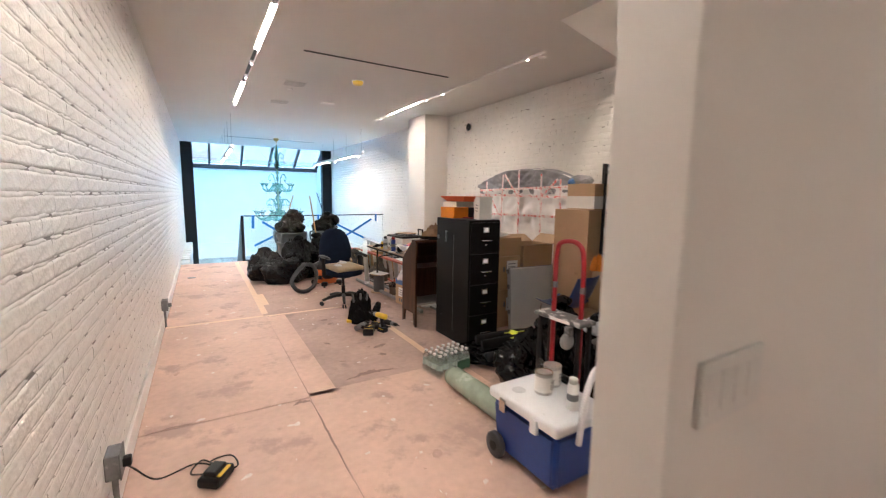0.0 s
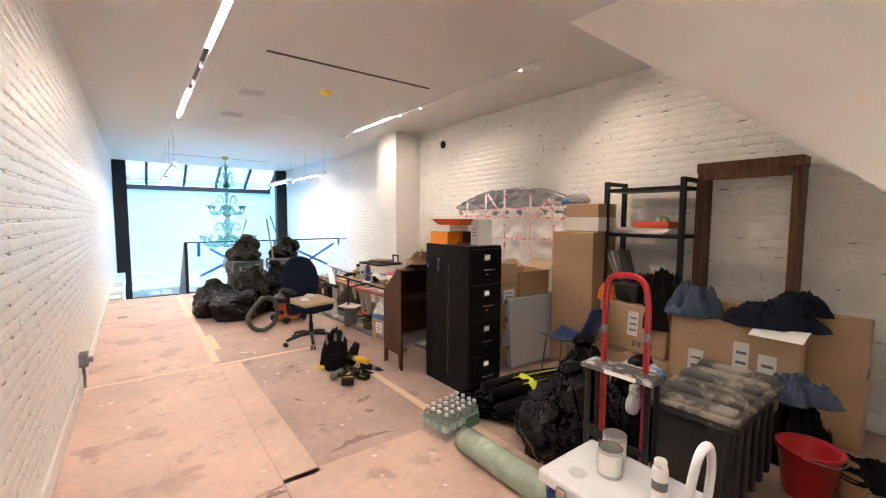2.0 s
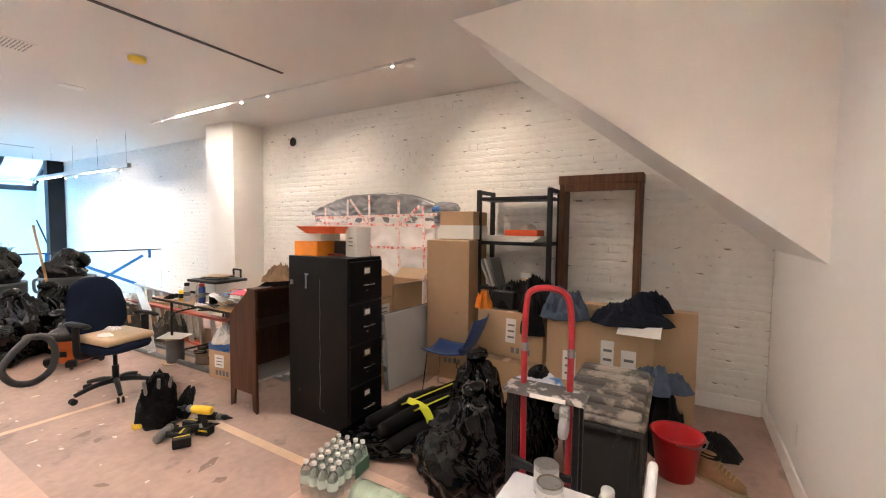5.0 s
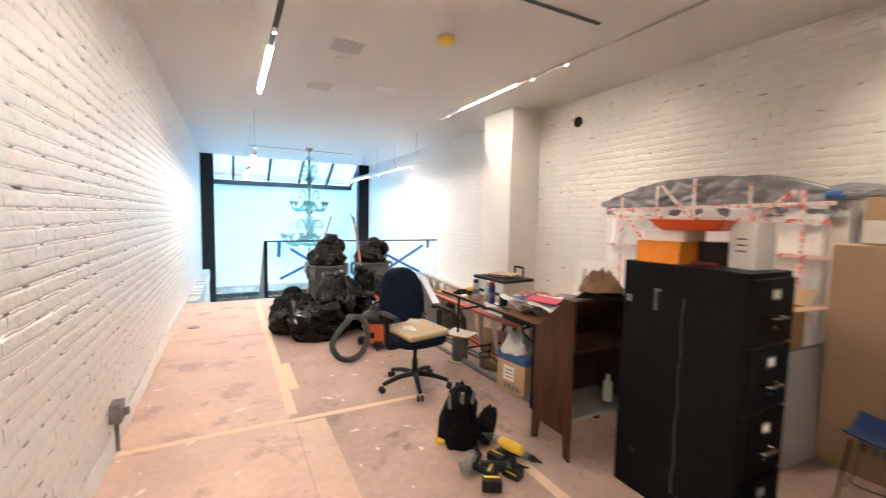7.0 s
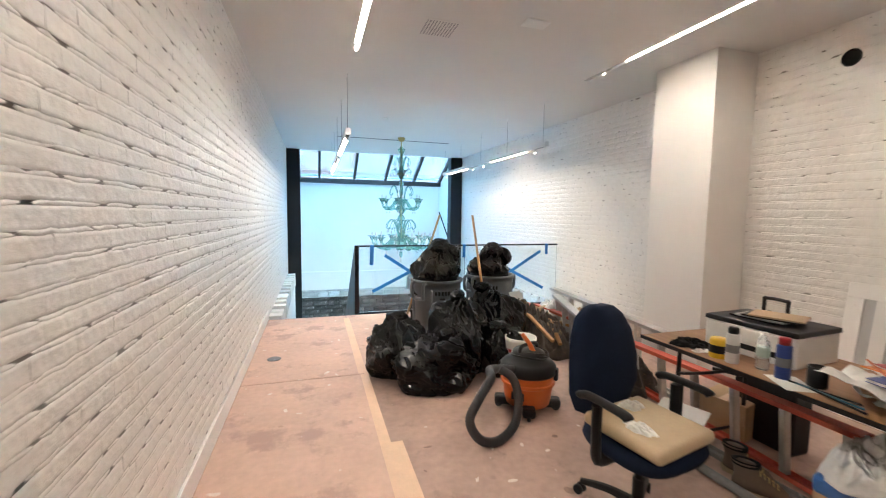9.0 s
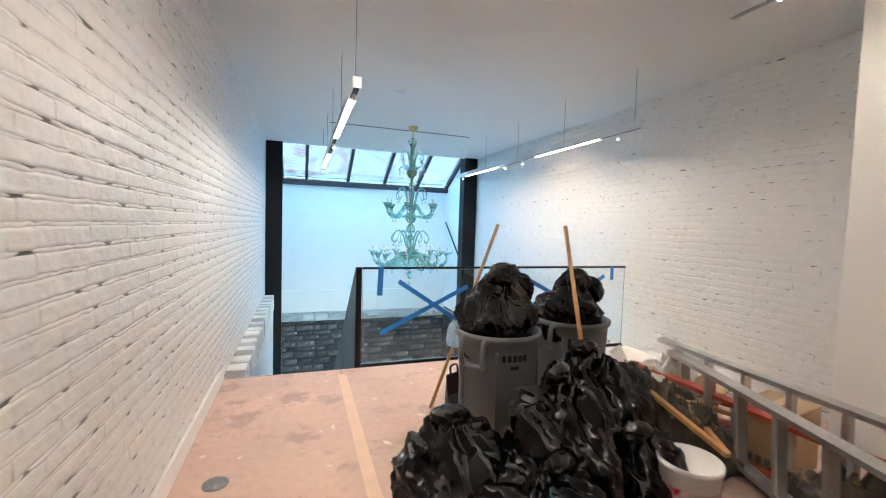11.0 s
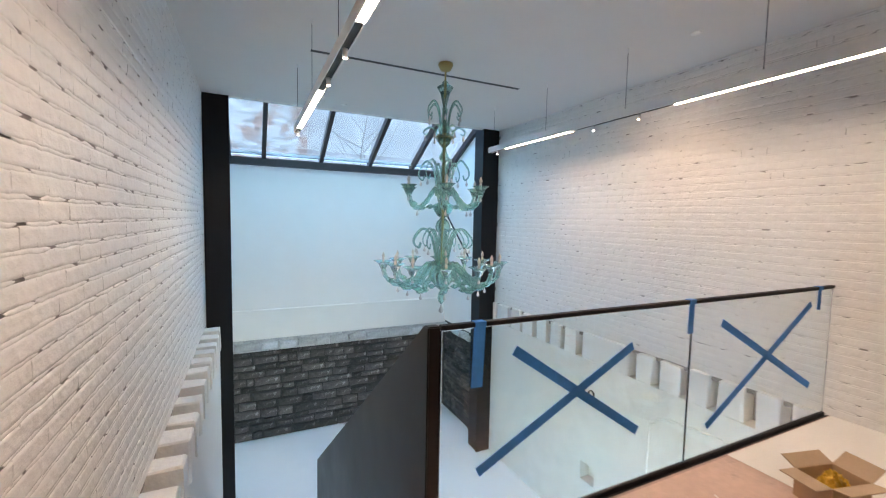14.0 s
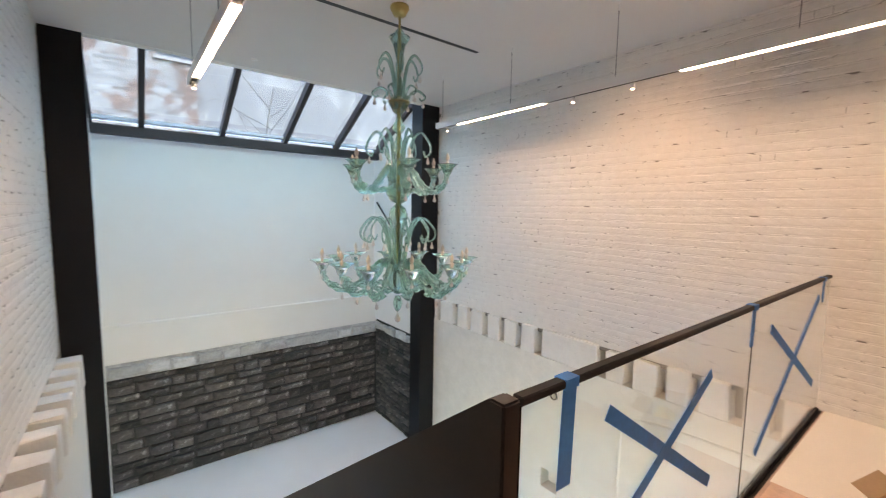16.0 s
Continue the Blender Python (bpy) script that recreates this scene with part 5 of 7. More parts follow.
part("handle", tube([(0.14, -0.285, 0.30), (0.14, -0.30, 0.45), (0.135, -0.31, 0.60), (0.08, -0.315, 0.70), (0.0, -0.315, 0.70), (-0.05, -0.31, 0.60), (-0.06, -0.30, 0.45), (-0.06, -0.285, 0.30)], 0.017, 10, 7), COOLWHITE, t, "white pull handle")
for s in (-1, 1):
    w = part("wheel", moved(lathe([(0.01, -0.02), (0.07, -0.02), (0.078, -0.012), (0.078, 0.012), (0.07, 0.02), (0.01, 0.02)], 24), Matrix.Translation((0.215 * s, 0.20, 0.079)) @ Matrix.Rotation(radians(90), 4, "Y")), RUBBER, t, "black wheel", True)
    part("hub", moved(lathe([(0.001, -0.024), (0.03, -0.024), (0.03, 0.024), (0.001, 0.024)], 14), Matrix.Translation((0.215 * s, 0.20, 0.079)) @ Matrix.Rotation(radians(90), 4, "Y")), BLKPLAST, w)
paint_can("open tin of paint with stained label on the cooler", pose(1.70, 1.67, 0.426), 0.053, 0.125, rust=True)
paint_can("paint tin with a silver lid on the cooler", pose(1.82, 1.72, 0.426), 0.053, 0.125)
spray_can("white spray can with a stained cap on the cooler", pose(1.70, 1.45, 0.426), 0.031, 0.175, WHITEPLAST, WHITEPLAST, "cans on the cooler")

# red bucket, boots, dark heap with denim
t = thing("bucket", "round red plastic bucket on the floor", "bucket", pose(3.06, 1.24, 0))
part("body", lathe([(0.10, 0), (0.108, 0.002), (0.145, 0.265), (0.157, 0.27), (0.157, 0.285), (0.148, 0.285), (0.138, 0.26), (0.10, 0.012), (0.001, 0.012)], 36, False), BUCKETRED, t, "", True)
part("bail", tube([(0.157, 0, 0.27), (0.12, -0.13, 0.262), (0, -0.165, 0.258), (-0.12, -0.13, 0.262), (-0.157, 0, 0.27)], 0.004, 6, 6), STEELGREY, t)


def boot(label, m, group="work boots", material=None, s=1.0):
    t = thing("work_boot", label, "boot", m, group)
    mt = material or SUEDE
    part("sole", prism([(s * x, s * y) for x, y in ((-0.045, -0.03), (-0.04, -0.09), (0.0, -0.115), (0.04, -0.09), (0.045, -0.03), (0.04, 0.06), (0.052, 0.13), (0.035, 0.18), (0, 0.195), (-0.035, 0.18), (-0.052, 0.13), (-0.04, 0.06))], 0, 0.028, 0.004), mat("pale_sole", (0.42, 0.33, 0.22), 0.8), t)
    loops = []
    for z, w, y0, y1 in ((0.028, 0.046, -0.108, 0.185), (0.06, 0.047, -0.105, 0.18), (0.085, 0.045, -0.10, 0.15), (0.10, 0.043, -0.10, 0.08), (0.125, 0.042, -0.10, 0.035), (0.155, 0.045, -0.11, 0.03), (0.175, 0.05, -0.118, 0.035)):
        loops.append([(s * w * math.cos(a), s * ((y0 + y1) / 2 + (y1 - y0) / 2 * math.sin(a)), z) for a in [2 * math.pi * i / 16 for i in range(16)]])
    part("upper", rings(loops, True), mt, t, "", True)
    part("collar", rings([[(s * w * math.cos(a), s * (-0.04 + d * math.sin(a)), z) for a in [2 * math.pi * i / 16 for i in range(16)]] for z, w, d in ((0.155, 0.047, 0.075), (0.182, 0.048, 0.077), (0.18, 0.038, 0.06), (0.165, 0.02, 0.03))], True), BLACKCLOTH, t, "dark padded collar", True)
    for k in range(5):
        part("lace", tube([(-0.03 * s, s * (0.03 + 0.022 * k), 0.128 - 0.011 * k), (0, s * (0.034 + 0.022 * k), 0.142 - 0.011 * k), (0.03 * s, s * (0.036 + 0.022 * k), 0.126 - 0.011 * k)], 0.0028, 6, 4), mat("lace_yellow", (0.5, 0.36, 0.15), 0.8), t)
    return t


boot("worn tan suede work boot with yellow laces", pose(3.10, 1.03, 0, 0, 0, 150))
boot("worn tan suede work boot standing askew", pose(3.24, 1.07, 0, 0, 0, 120))
heap("black_clothes", "black clothes bundled by the tote", "clothes", pose(3.36, 1.36, 0), 0.16, 0.17, 0.32, 41, BLACKCLOTH)
heap("jeans", "blue denim jeans on a dark bundle", "jeans", pose(3.34, 1.38, 0.44), 0.15, 0.16, 0.11, 42, DENIM)
heap("black_clothes", "black trouser leg trailing on the floor", "clothes", pose(3.46, 1.08, 0), 0.09, 0.20, 0.09, 43, BLACKCLOTH)
lone("blue_bag", crumple(0.12, 0.12, 0.05, 44, 0.6, 2.4, 5), mat("blue_white_film", (0.62, 0.64, 0.68), 0.35, var=0.1, scale=8, bump=0.5, second=(0.04, 0.18, 0.5), amount=0.42, patch=5), "crumpled blue and white plastic by the tote", "plastic bag", pose(2.62, 2.02, 0.55), smooth=True)
bin_bag("black bin bag squeezed behind the tote", pose(2.64, 2.08, 0), 0.22, 0.17, 0.35, 63, False)

# long sports bags with yellow bands, black bin bag, roll of film, water bottles
gb = thing("goal_bag", "long black sports bags with yellow bands strapped together", "sports bag", pose(2.80, 2.96, -0.09, 0, 0, -12))
for k, (y, z, r) in enumerate(((-0.19, 0.18, 0.066), (-0.05, 0.185, 0.07), (0.10, 0.18, 0.068), (-0.12, 0.285, 0.056), (0.02, 0.285, 0.058))):
    bm = tube([(-0.58, y, z), (-0.2, y + 0.015, z + 0.012), (0.2, y - 0.01, z + 0.004), (0.55, y, z)], lambda s: r * (0.8 + 0.2 * math.sin(math.pi * s)), 14, 8)
    part("bag_roll", bm, BLACKCLOTH, gb, "", True)
    if k > 1:
        part("yellow_stripe", tube([(-0.30, y - r * 0.45, z + r * 0.92), (0.0, y - r * 0.45, z + r * 0.95), (0.45, y - r * 0.45, z + r * 0.9)], 0.016, 8, 4, flat=0.3), YELLOW, gb)
part("strap", tube([(-0.22, -0.26, 0.13), (-0.22, -0.262, 0.20), (-0.22, -0.18, 0.325), (-0.22, -0.05, 0.345), (-0.22, 0.07, 0.325), (-0.22, 0.16, 0.22)], 0.032, 10, 6, flat=0.2), YELLOW, gb, "yellow webbing strap")
for k in range(7):
    part("lettering_bar", bx(-0.16 + 0.045 * k, -0.13 + 0.045 * k, -0.262, -0.25, 0.175, 0.205), PAPER, gb)
lone("plastic_wrap", bag_mesh(0.60, 0.36, 0.10, 51), BAGBLACK, "flat black plastic-wrapped bundle under the sports bags", "bundle", pose(2.72, 2.98, 0, 0, 0, -12), smooth=True)
bin_bag("half-full black bin bag slumped against the truck", pose(2.28, 2.36, 0), 0.31, 0.27, 0.29, 61, False)
bin_bag("small black bin bag below the blue chair", pose(2.72, 2.50, 0), 0.20, 0.20, 0.34, 62, False)
t = thing("film_roll", "roll of green-tinted clear plastic film", "plastic roll", pose(1.75, 2.36, 0.085))
part("roll", moved(lathe([(0.03, -0.40), (0.078, -0.40), (0.083, -0.36), (0.085, 0.0), (0.082, 0.36), (0.077, 0.40), (0.03, 0.40)], 24), Matrix.Rotation(radians(90), 4, "X")), GREENFILM, t, "", True)
part("core", moved(lathe([(0.02, -0.405), (0.03, -0.405), (0.03, 0.405), (0.02, 0.405)], 16), Matrix.Rotation(radians(90), 4, "X")), CARD, t)
t = thing("water_pack", "shrink-wrapped pack of small water bottles with green labels", "water bottles", pose(1.86, 3.04, 0, 0, 0, 8))
for i in range(6):
    for j in range(4):
        bottle(t, pose((i - 2.5) * 0.0635, (j - 1.5) * 0.0635, 0.001, random.uniform(-2, 2), random.uniform(-2, 2), 0))
part("printed_panel", bx(0.02, 0.17, -0.1315, -0.1305, 0.03, 0.115), mat("film_print_green", (0.03, 0.12, 0.07), 0.3), t, "dark green printed panel")

# ---- things along the middle of the room ----
# dark slant-topped desk carcass
t = thing("desk_carcass", "dark walnut desk carcass standing open with a low shelf", "desk", pose(2.15, 4.25, 0))
side = [(0.0, 0.0), (0.36, 0.0), (0.36, 0.80), (0.10, 1.03), (0.0, 1.03)]
for x in (0.0, 0.62):
    bm = rings([[(x + k, y, z) for y, z in [(0.0, 0.16)] + [(0.05, 0.0), (0.0, 0.0)][::-1][:1] + [(0.045, 0.02), (0.06, 0.16), (0.30, 0.16), (0.315, 0.02), (0.36, 0.0), (0.36, 0.80), (0.10, 1.03), (0.0, 1.03)]] for k in (0, 0.022)])
    part("side_panel", bm, WALNUT, t)
part("top", bx(-0.004, 0.646, -0.004, 0.105, 1.03, 1.052, 0.003), WALNUT, t)
part("slant", moved(bx(0.022, 0.62, -0.17, 0.17, -0.010, 0.010), Matrix.Translation((0, 0.235, 0.905)) @ Matrix.Rotation(radians(-41.5), 4, "X")), WALNUT, t)
part("shelf", bx(0.022, 0.62, 0.01, 0.35, 0.26, 0.282, 0.002), mat("grey_shelf", (0.25, 0.23, 0.21), 0.6), t, "dusty grey shelf board")
part("back_panel", bx(0.022, 0.62, 0.345, 0.357, 0.28, 0.80), WALNUT, t)
part("inner_shelf", bx(0.022, 0.62, 0.02, 0.34, 0.70, 0.716), WALNUT, t)
heap("dark_cloth", "dark cloth on the desk carcass", "cloth", pose(2.44, 4.31, 1.052), 0.20, 0.09, 0.035, 71, BLACKCLOTH, 0.5)
heap("paper_bag", "crumpled brown paper bag on the desk", "paper bag", pose(2.46, 4.31, 1.09), 0.15, 0.10, 0.10, 72, BROWNPAPER, 0.5)
lone("white_bottle", lathe([(0.03, 0), (0.032, 0.01), (0.032, 0.13), (0.015, 0.16), (0.015, 0.19), (0.001, 0.19)], 16), WHITEPLAST, "white plastic bottle on the low shelf", "bottle", pose(2.62, 4.36, 0.283), smooth=True)

# office chair
t = thing("office_chair", "navy office chair with black arms and a tan cushion", "office chair", pose(1.74, 5.76, 0, 0, 0, 9))
for k in range(5):
    a = radians(72 * k + 30)
    d = Vector((math.cos(a), math.sin(a), 0))
    leg = part("leg", tube([d * 0.03 + Vector((0, 0, 0.125)), d * 0.16 + Vector((0, 0, 0.115)), d * 0.31 + Vector((0, 0, 0.075))], lambda s: 0.026 - 0.008 * s, 8, 5), BLKPLAST, t)
    for s in (-1, 1):
        n = Vector((-d.y, d.x, 0)) * 0.017 * s
        part("caster_wheel", moved(lathe([(0.006, -0.009), (0.026, -0.009), (0.028, 0), (0.026, 0.009), (0.006, 0.009)], 14), Matrix.Translation(d * 0.32 + n + Vector((0, 0, 0.028))) @ Matrix.Rotation(a, 4, "Z") @ Matrix.Rotation(radians(90), 4, "X")), BLKPLAST, leg)
part("gas_column", join(rod((0, 0, 0.10), (0, 0, 0.26), 0.028), rod((0, 0, 0.26), (0, 0, 0.40), 0.018)), BLKPLAST, t)
part("mechanism", bx(-0.07, 0.07, -0.10, 0.14, 0.38, 0.42, 0.01), BLKPLAST, t)
seat_outline = [(0.24 * math.copysign(abs(math.cos(a)) ** 0.6, math.cos(a)), -0.01 + 0.235 * math.copysign(abs(math.sin(a)) ** 0.6, math.sin(a))) for a in [2 * math.pi * i / 32 for i in range(32)]]
part("seat", rings([[(x * k, y * k, z) for x, y in seat_outline] for k, z in ((0.80, 0.415), (0.97, 0.43), (1.03, 0.46), (1.0, 0.49), (0.85, 0.505))]), NAVY, t, "", True)
part("cushion", moved(bx(-0.215, 0.215, -0.215, 0.20, 0.0, 0.065, 0.028, 4), pose(0.0, -0.02, 0.505, 2, 0, 3)), TANLEATHER, t, "worn tan seat cushion", True)
back = []
for z, w, y in ((0.51, 0.14, 0.215), (0.54, 0.20, 0.222), (0.64, 0.25, 0.215), (0.78, 0.25, 0.225), (0.92, 0.225, 0.25), (1.01, 0.175, 0.275), (1.055, 0.11, 0.285), (1.068, 0.05, 0.29)):
    back.append([(w * math.copysign(abs(math.cos(a)) ** 0.7, math.cos(a)), y + 0.035 * math.sin(a) - 0.03 * (1 - abs(math.cos(a))) + 0.02, z) for a in [2 * math.pi * i / 24 for i in range(24)]])
part("backrest", rings(back), NAVY, t, "tall navy cloth backrest", True)
part("back_bar", tube([(0, 0.08, 0.40), (0, 0.25, 0.42), (0, 0.285, 0.55), (0, 0.275, 0.75)], 0.022, 8, 5), BLKPLAST, t)
for s in (-1, 1):
    part("arm_post", tube([(0.16 * s, 0.02, 0.41), (0.27 * s, 0.02, 0.42), (0.285 * s, 0.02, 0.52), (0.285 * s, 0.02, 0.68)], 0.022, 10, 5, flat=1.5), BLKPLAST, t)
    part("arm_pad", tube([(0.285 * s, -0.15, 0.685), (0.285 * s, -0.12, 0.70), (0.285 * s, 0.06, 0.705), (0.285 * s, 0.12, 0.69)], 0.036, 12, 6, flat=0.55), BLKPLAST, t, "", True)
heap("dust_mask", "white paper dust mask on the cushion", "dust mask", pose(1.76, 5.86, 0.572), 0.06, 0.05, 0.03, 74, PAPER, 0.4)
heap("tool_charger", "small black and grey tool on the chair", "tool", pose(1.64, 5.68, 0.572), 0.05, 0.07, 0.02, 75, PAPER, 0.4)

# folding table with brown top
t = thing("folding_table", "brown-topped folding table with black steel legs", "folding table", pose(2.74, 5.58, 0))
part("top", bx(-0.38, 0.38, -0.85, 0.86, 0.715, 0.742, 0.004), TABLEWOOD, t)
part("edge_band", join(bx(-0.383, 0.383, -0.853, -0.849, 0.717, 0.740), bx(-0.383, 0.383, 0.859, 0.863, 0.717, 0.740), bx(-0.383, -0.379, -0.853, 0.863, 0.717, 0.740), bx(0.379, 0.383, -0.853, 0.863, 0.717, 0.740)), BLKPLAST, t)
for y in (-0.62, 0.62):
    for x in (-0.30, 0.30):
        part("leg", tube([(x, y, 0.0), (x, y, 0.45), (x * 0.98, y, 0.715)], 0.013, 8, 4), BLKPLAST, t)
    part("leg_bar", rod((-0.30, y, 0.12), (0.30, y, 0.12), 0.010), BLKPLAST, t)
    part("leg_bar", tube([(-0.30, y, 0.55), (-0.25, y * 0.7, 0.62), (0.25, y * 0.7, 0.62), (0.30, y, 0.55)], 0.010, 8, 5), BLKPLAST, t)
    part("brace", tube([(0, y, 0.55), (0, y * 0.55, 0.60), (0, y * 0.35, 0.71)], 0.011, 8, 5), BLKPLAST, t)
TB = 0.743
spray_can("black and white spray can on the table", pose(2.44, 5.86, TB), 0.033, 0.20, GREYBOARD, BLKPLAST)
spray_can("blue spray can with a red cap on the table", pose(2.47, 5.62, TB), 0.033, 0.21, mat("can_blue", (0.03, 0.06, 0.25), 0.35, 0.3), RED)
t = thing("tin", "small yellow tin with black bands", "tin", pose(2.45, 5.95, TB), "cans on the table")
part("body", lathe([(0.045, 0), (0.047, 0.004), (0.047, 0.10), (0.04, 0.112), (0.001, 0.112)], 22), TOOLYELLOW, t, "", True)
part("band", lathe([(0.0474, 0.03), (0.0474, 0.075)], 22, False), BLKPLAST, t)
t = thing("water_bottle", "clear plastic water bottle on the table", "bottle", pose(2.50, 5.74, TB))
bottle(t, pose(0, 0, 0))
lone("black_mug", lathe([(0.035, 0), (0.04, 0.005), (0.04, 0.10), (0.036, 0.10), (0.034, 0.01), (0.001, 0.01)], 20, False), BLKPLAST, "black cup on the table", "cup", pose(2.52, 5.50, TB), smooth=True)
heap("work_glove", "black work glove on the table corner", "glove", pose(2.48, 6.15, TB), 0.10, 0.09, 0.035, 76, BLACKCLOTH, 0.6)
heap("tissue", "crumpled white tissue on the table", "tissue", pose(2.44, 6.05, TB), 0.05, 0.03, 0.015, 77, PAPER, 0.4)
# black-lidded tote, modelled here as a printer-like case
t = thing("printer", "white tote with a black lid and papers on top, shaped like a printer", "printer", pose(2.82, 5.92, TB, 0, 0, 4))
part("body", bx(-0.20, 0.20, -0.24, 0.26, 0, 0.17, 0.012, 2), WHITEPLAST, t)
part("lid", bx(-0.205, 0.205, -0.245, 0.265, 0.17, 0.20, 0.008, 2), BLKPLAST, t, "black lid")
part("front_slot", bx(-0.205, -0.199, -0.18, 0.20, 0.04, 0.07), BLKPLAST, t)
for k in range(4):
    lone("picture_frame", bx(-0.10, 0.10, -0.13, 0.13, 0, 0.010, 0.002), (BLKPLAST, GREYBOARD, BLKPLAST, CARD_IN)[k], "thin dark frame stacked on the lidded tote", "frame", pose(2.80, 5.96 - 0.03 * k, 0.944 + 0.0105 * k, 0, 0, 8 * k), "frames on the printer")
t = thing("case_handle", "black trolley handle standing behind the table", "trolley handle", pose(3.20, 6.15, 0))
part("handle", tube([(0, 0.075, 0.60), (0, 0.075, 0.97), (0, 0.065, 1.0), (0, -0.065, 1.0), (0, -0.075, 0.97), (0, -0.075, 0.60)], 0.012, 8, 3), BLKPLAST, t)
part("case", bx(0.0 - 0.06, 0.12, -0.2, 0.2, 0.0, 0.62, 0.02, 2), BLKPLAST, t)
# papers and folders on the table
rp = random.Random(3)
for k in range(34):
    w, d = rp.choice(((0.21, 0.29), (0.14, 0.21), (0.15, 0.22), (0.10, 0.16)))
    seed = rp.random() * 9
    bm = solid(sheet(w, d, 7, 7, lambda u, v: 0.05 * noise.noise(Vector((u * 2.6 + seed, v * 2.6, seed)))), 0.002)
    mm = rp.choice((PAPER, PAPER, PAPER, GREYBOARD, CARD_IN))
    lone("paper_sheet", bm, mm, "loose paper in the heap on the table", "paper", pose(rp.uniform(2.48, 2.86), rp.uniform(4.86, 5.34), TB + 0.018 + 0.003 * k, rp.uniform(-5, 5), rp.uniform(-5, 5), rp.uniform(0, 180)), "papers on the table")
lone("folder", bx(-0.09, 0.09, -0.13, 0.13, 0, 0.006, 0.001), mat("pink_folder", (0.55, 0.03, 0.10), 0.5), "pink folder on the papers", "folder", pose(2.55, 4.98, TB + 0.15, 3, -4, 30))
lone("folder", bx(-0.07, 0.07, -0.10, 0.10, 0, 0.006, 0.001), mat("orange_folder", (0.65, 0.2, 0.03), 0.5), "orange folder on the papers", "folder", pose(2.70, 5.30, TB + 0.125, 3, 4, 70))
heap("blue_cloth", "light blue cloth on the papers", "cloth", pose(2.58, 5.16, TB + 0.125), 0.11, 0.05, 0.03, 78, mat("light_blue_cloth", (0.10, 0.28, 0.55), 0.85, bump=0.4), 0.4)
lone("plate_stack", lathe([(0.07, 0), (0.10, 0.02), (0.105, 0.05), (0.09, 0.055), (0.001, 0.05)], 24), mat("dark_red_plate", (0.25, 0.02, 0.02), 0.4), "stack of dark red dishes on the papers", "dishes", pose(2.86, 5.28, TB + 0.05), smooth=True)
lone("tablet", bx(-0.11, 0.11, -0.15, 0.15, 0, 0.012, 0.003), STEELGREY, "grey tablet on the papers", "tablet", pose(2.90, 5.02, TB + 0.13, 0, 0, 20))
lone("pencil", rod((-0.12, 0, 0.004), (0.12, 0, 0.004), 0.0045, seg=6), ORANGE, "orange pencil across the papers", "pencil", pose(2.62, 5.34, TB + 0.14, 0, 0, 40))
for k in range(3):
    lone("pen", rod((-0.14, 0, 0.006), (0.14, 0, 0.006), 0.005, seg=8), (BLKPLAST, mat("teal_pen", (0.02, 0.10, 0.14), 0.4), BLKPLAST)[k], "dark pen lying on the table edge", "pen", pose(2.42 + 0.02 * k, 5.38 + 0.03 * k, TB, 0, 0, 75 + 9 * k), "pens on the table")
lone("note_paper", bx(-0.10, 0.10, -0.07, 0.07, 0, 0.002), PAPER, "white sheet of notes on the table", "paper", pose(2.44, 5.56, TB, 0, 0, 60))

rm = random.Random(8)
for k in range(16):
    w, d, h = rm.choice(((0.21, 0.28), (0.17, 0.24), (0.15, 0.21))) + (rm.uniform(0.008, 0.03),)
    cover = rm.choice((PAPER, PAPER, PAPER, BLKPLAST, GREYBOARD, CARD_IN, MATS["can_blue"], RED))
    t = thing("book", "book or magazine in the heap on the table", "book", pose(rm.uniform(2.52, 2.80) if k < 7 else rm.uniform(2.9, 3.02), rm.uniform(4.92, 5.25) if k < 7 else 4.9 + 0.13 * ((k - 7) % 4), TB + 0.105 + 0.004 * k if k < 7 else TB + 0.031 * ((k - 7) // 4), rm.uniform(-4, 4) * (k < 7), rm.uniform(-5, 5) * (k < 7), rm.uniform(0, 180)), "books on the table")
    part("cover", join(bx(-w / 2, w / 2, -d / 2, d / 2, 0, 0.002), bx(-w / 2, w / 2, -d / 2, d / 2, h - 0.002, h), bx(-w / 2, -w / 2 + 0.002, -d / 2, d / 2, 0.002, h - 0.002)), cover, t)
    part("pages", bx(-w / 2 + 0.002, w / 2 - 0.004, -d / 2 + 0.004, d / 2 - 0.004, 0.002, h - 0.002), PAPER, t)

# under the table: carton with film and a white sack, boots
carton("cardboard_box", "brown carton wrapped in blue film under the table", pose(2.62, 5.28, 0, 0, 0, 8), 0.36, 0.34, 0.34, labels=(("x-", 0.02, 0.12, 0.13, 0.13),))
lone("blue_film", bx(-0.186, 0.186, -0.176, 0.176, 0, 0.09, 0.02, 2), BLUEFILM, "blue plastic film round the top of a carton", "plastic film", pose(2.62, 5.28, 0.285, 0, 0, 8))
heap("white_sack", "white plastic sack in the carton", "sack", pose(2.62, 5.28, 0.36), 0.17, 0.17, 0.17, 79, mat("white_sack_film", (0.66, 0.66, 0.65), 0.35, bump=0.4), 0.35)
heap("white_sack", "white plastic sack on the floor under the table", "sack", pose(2.95, 4.98, 0), 0.22, 0.2, 0.28, 80, MATS["white_sack_film"], 0.3)
boot("dusty brown work boot under the table", pose(2.66, 5.92, 0, 0, 0, 200), "boots under the table", mat("dusty_brown_leather", (0.12, 0.085, 0.06), 0.8, bump=0.3), 0.9)
boot("dusty brown work boot beside its pair", pose(2.56, 5.78, 0, 0, 0, 215), "boots under the table", MATS["dusty_brown_leather"], 0.9)
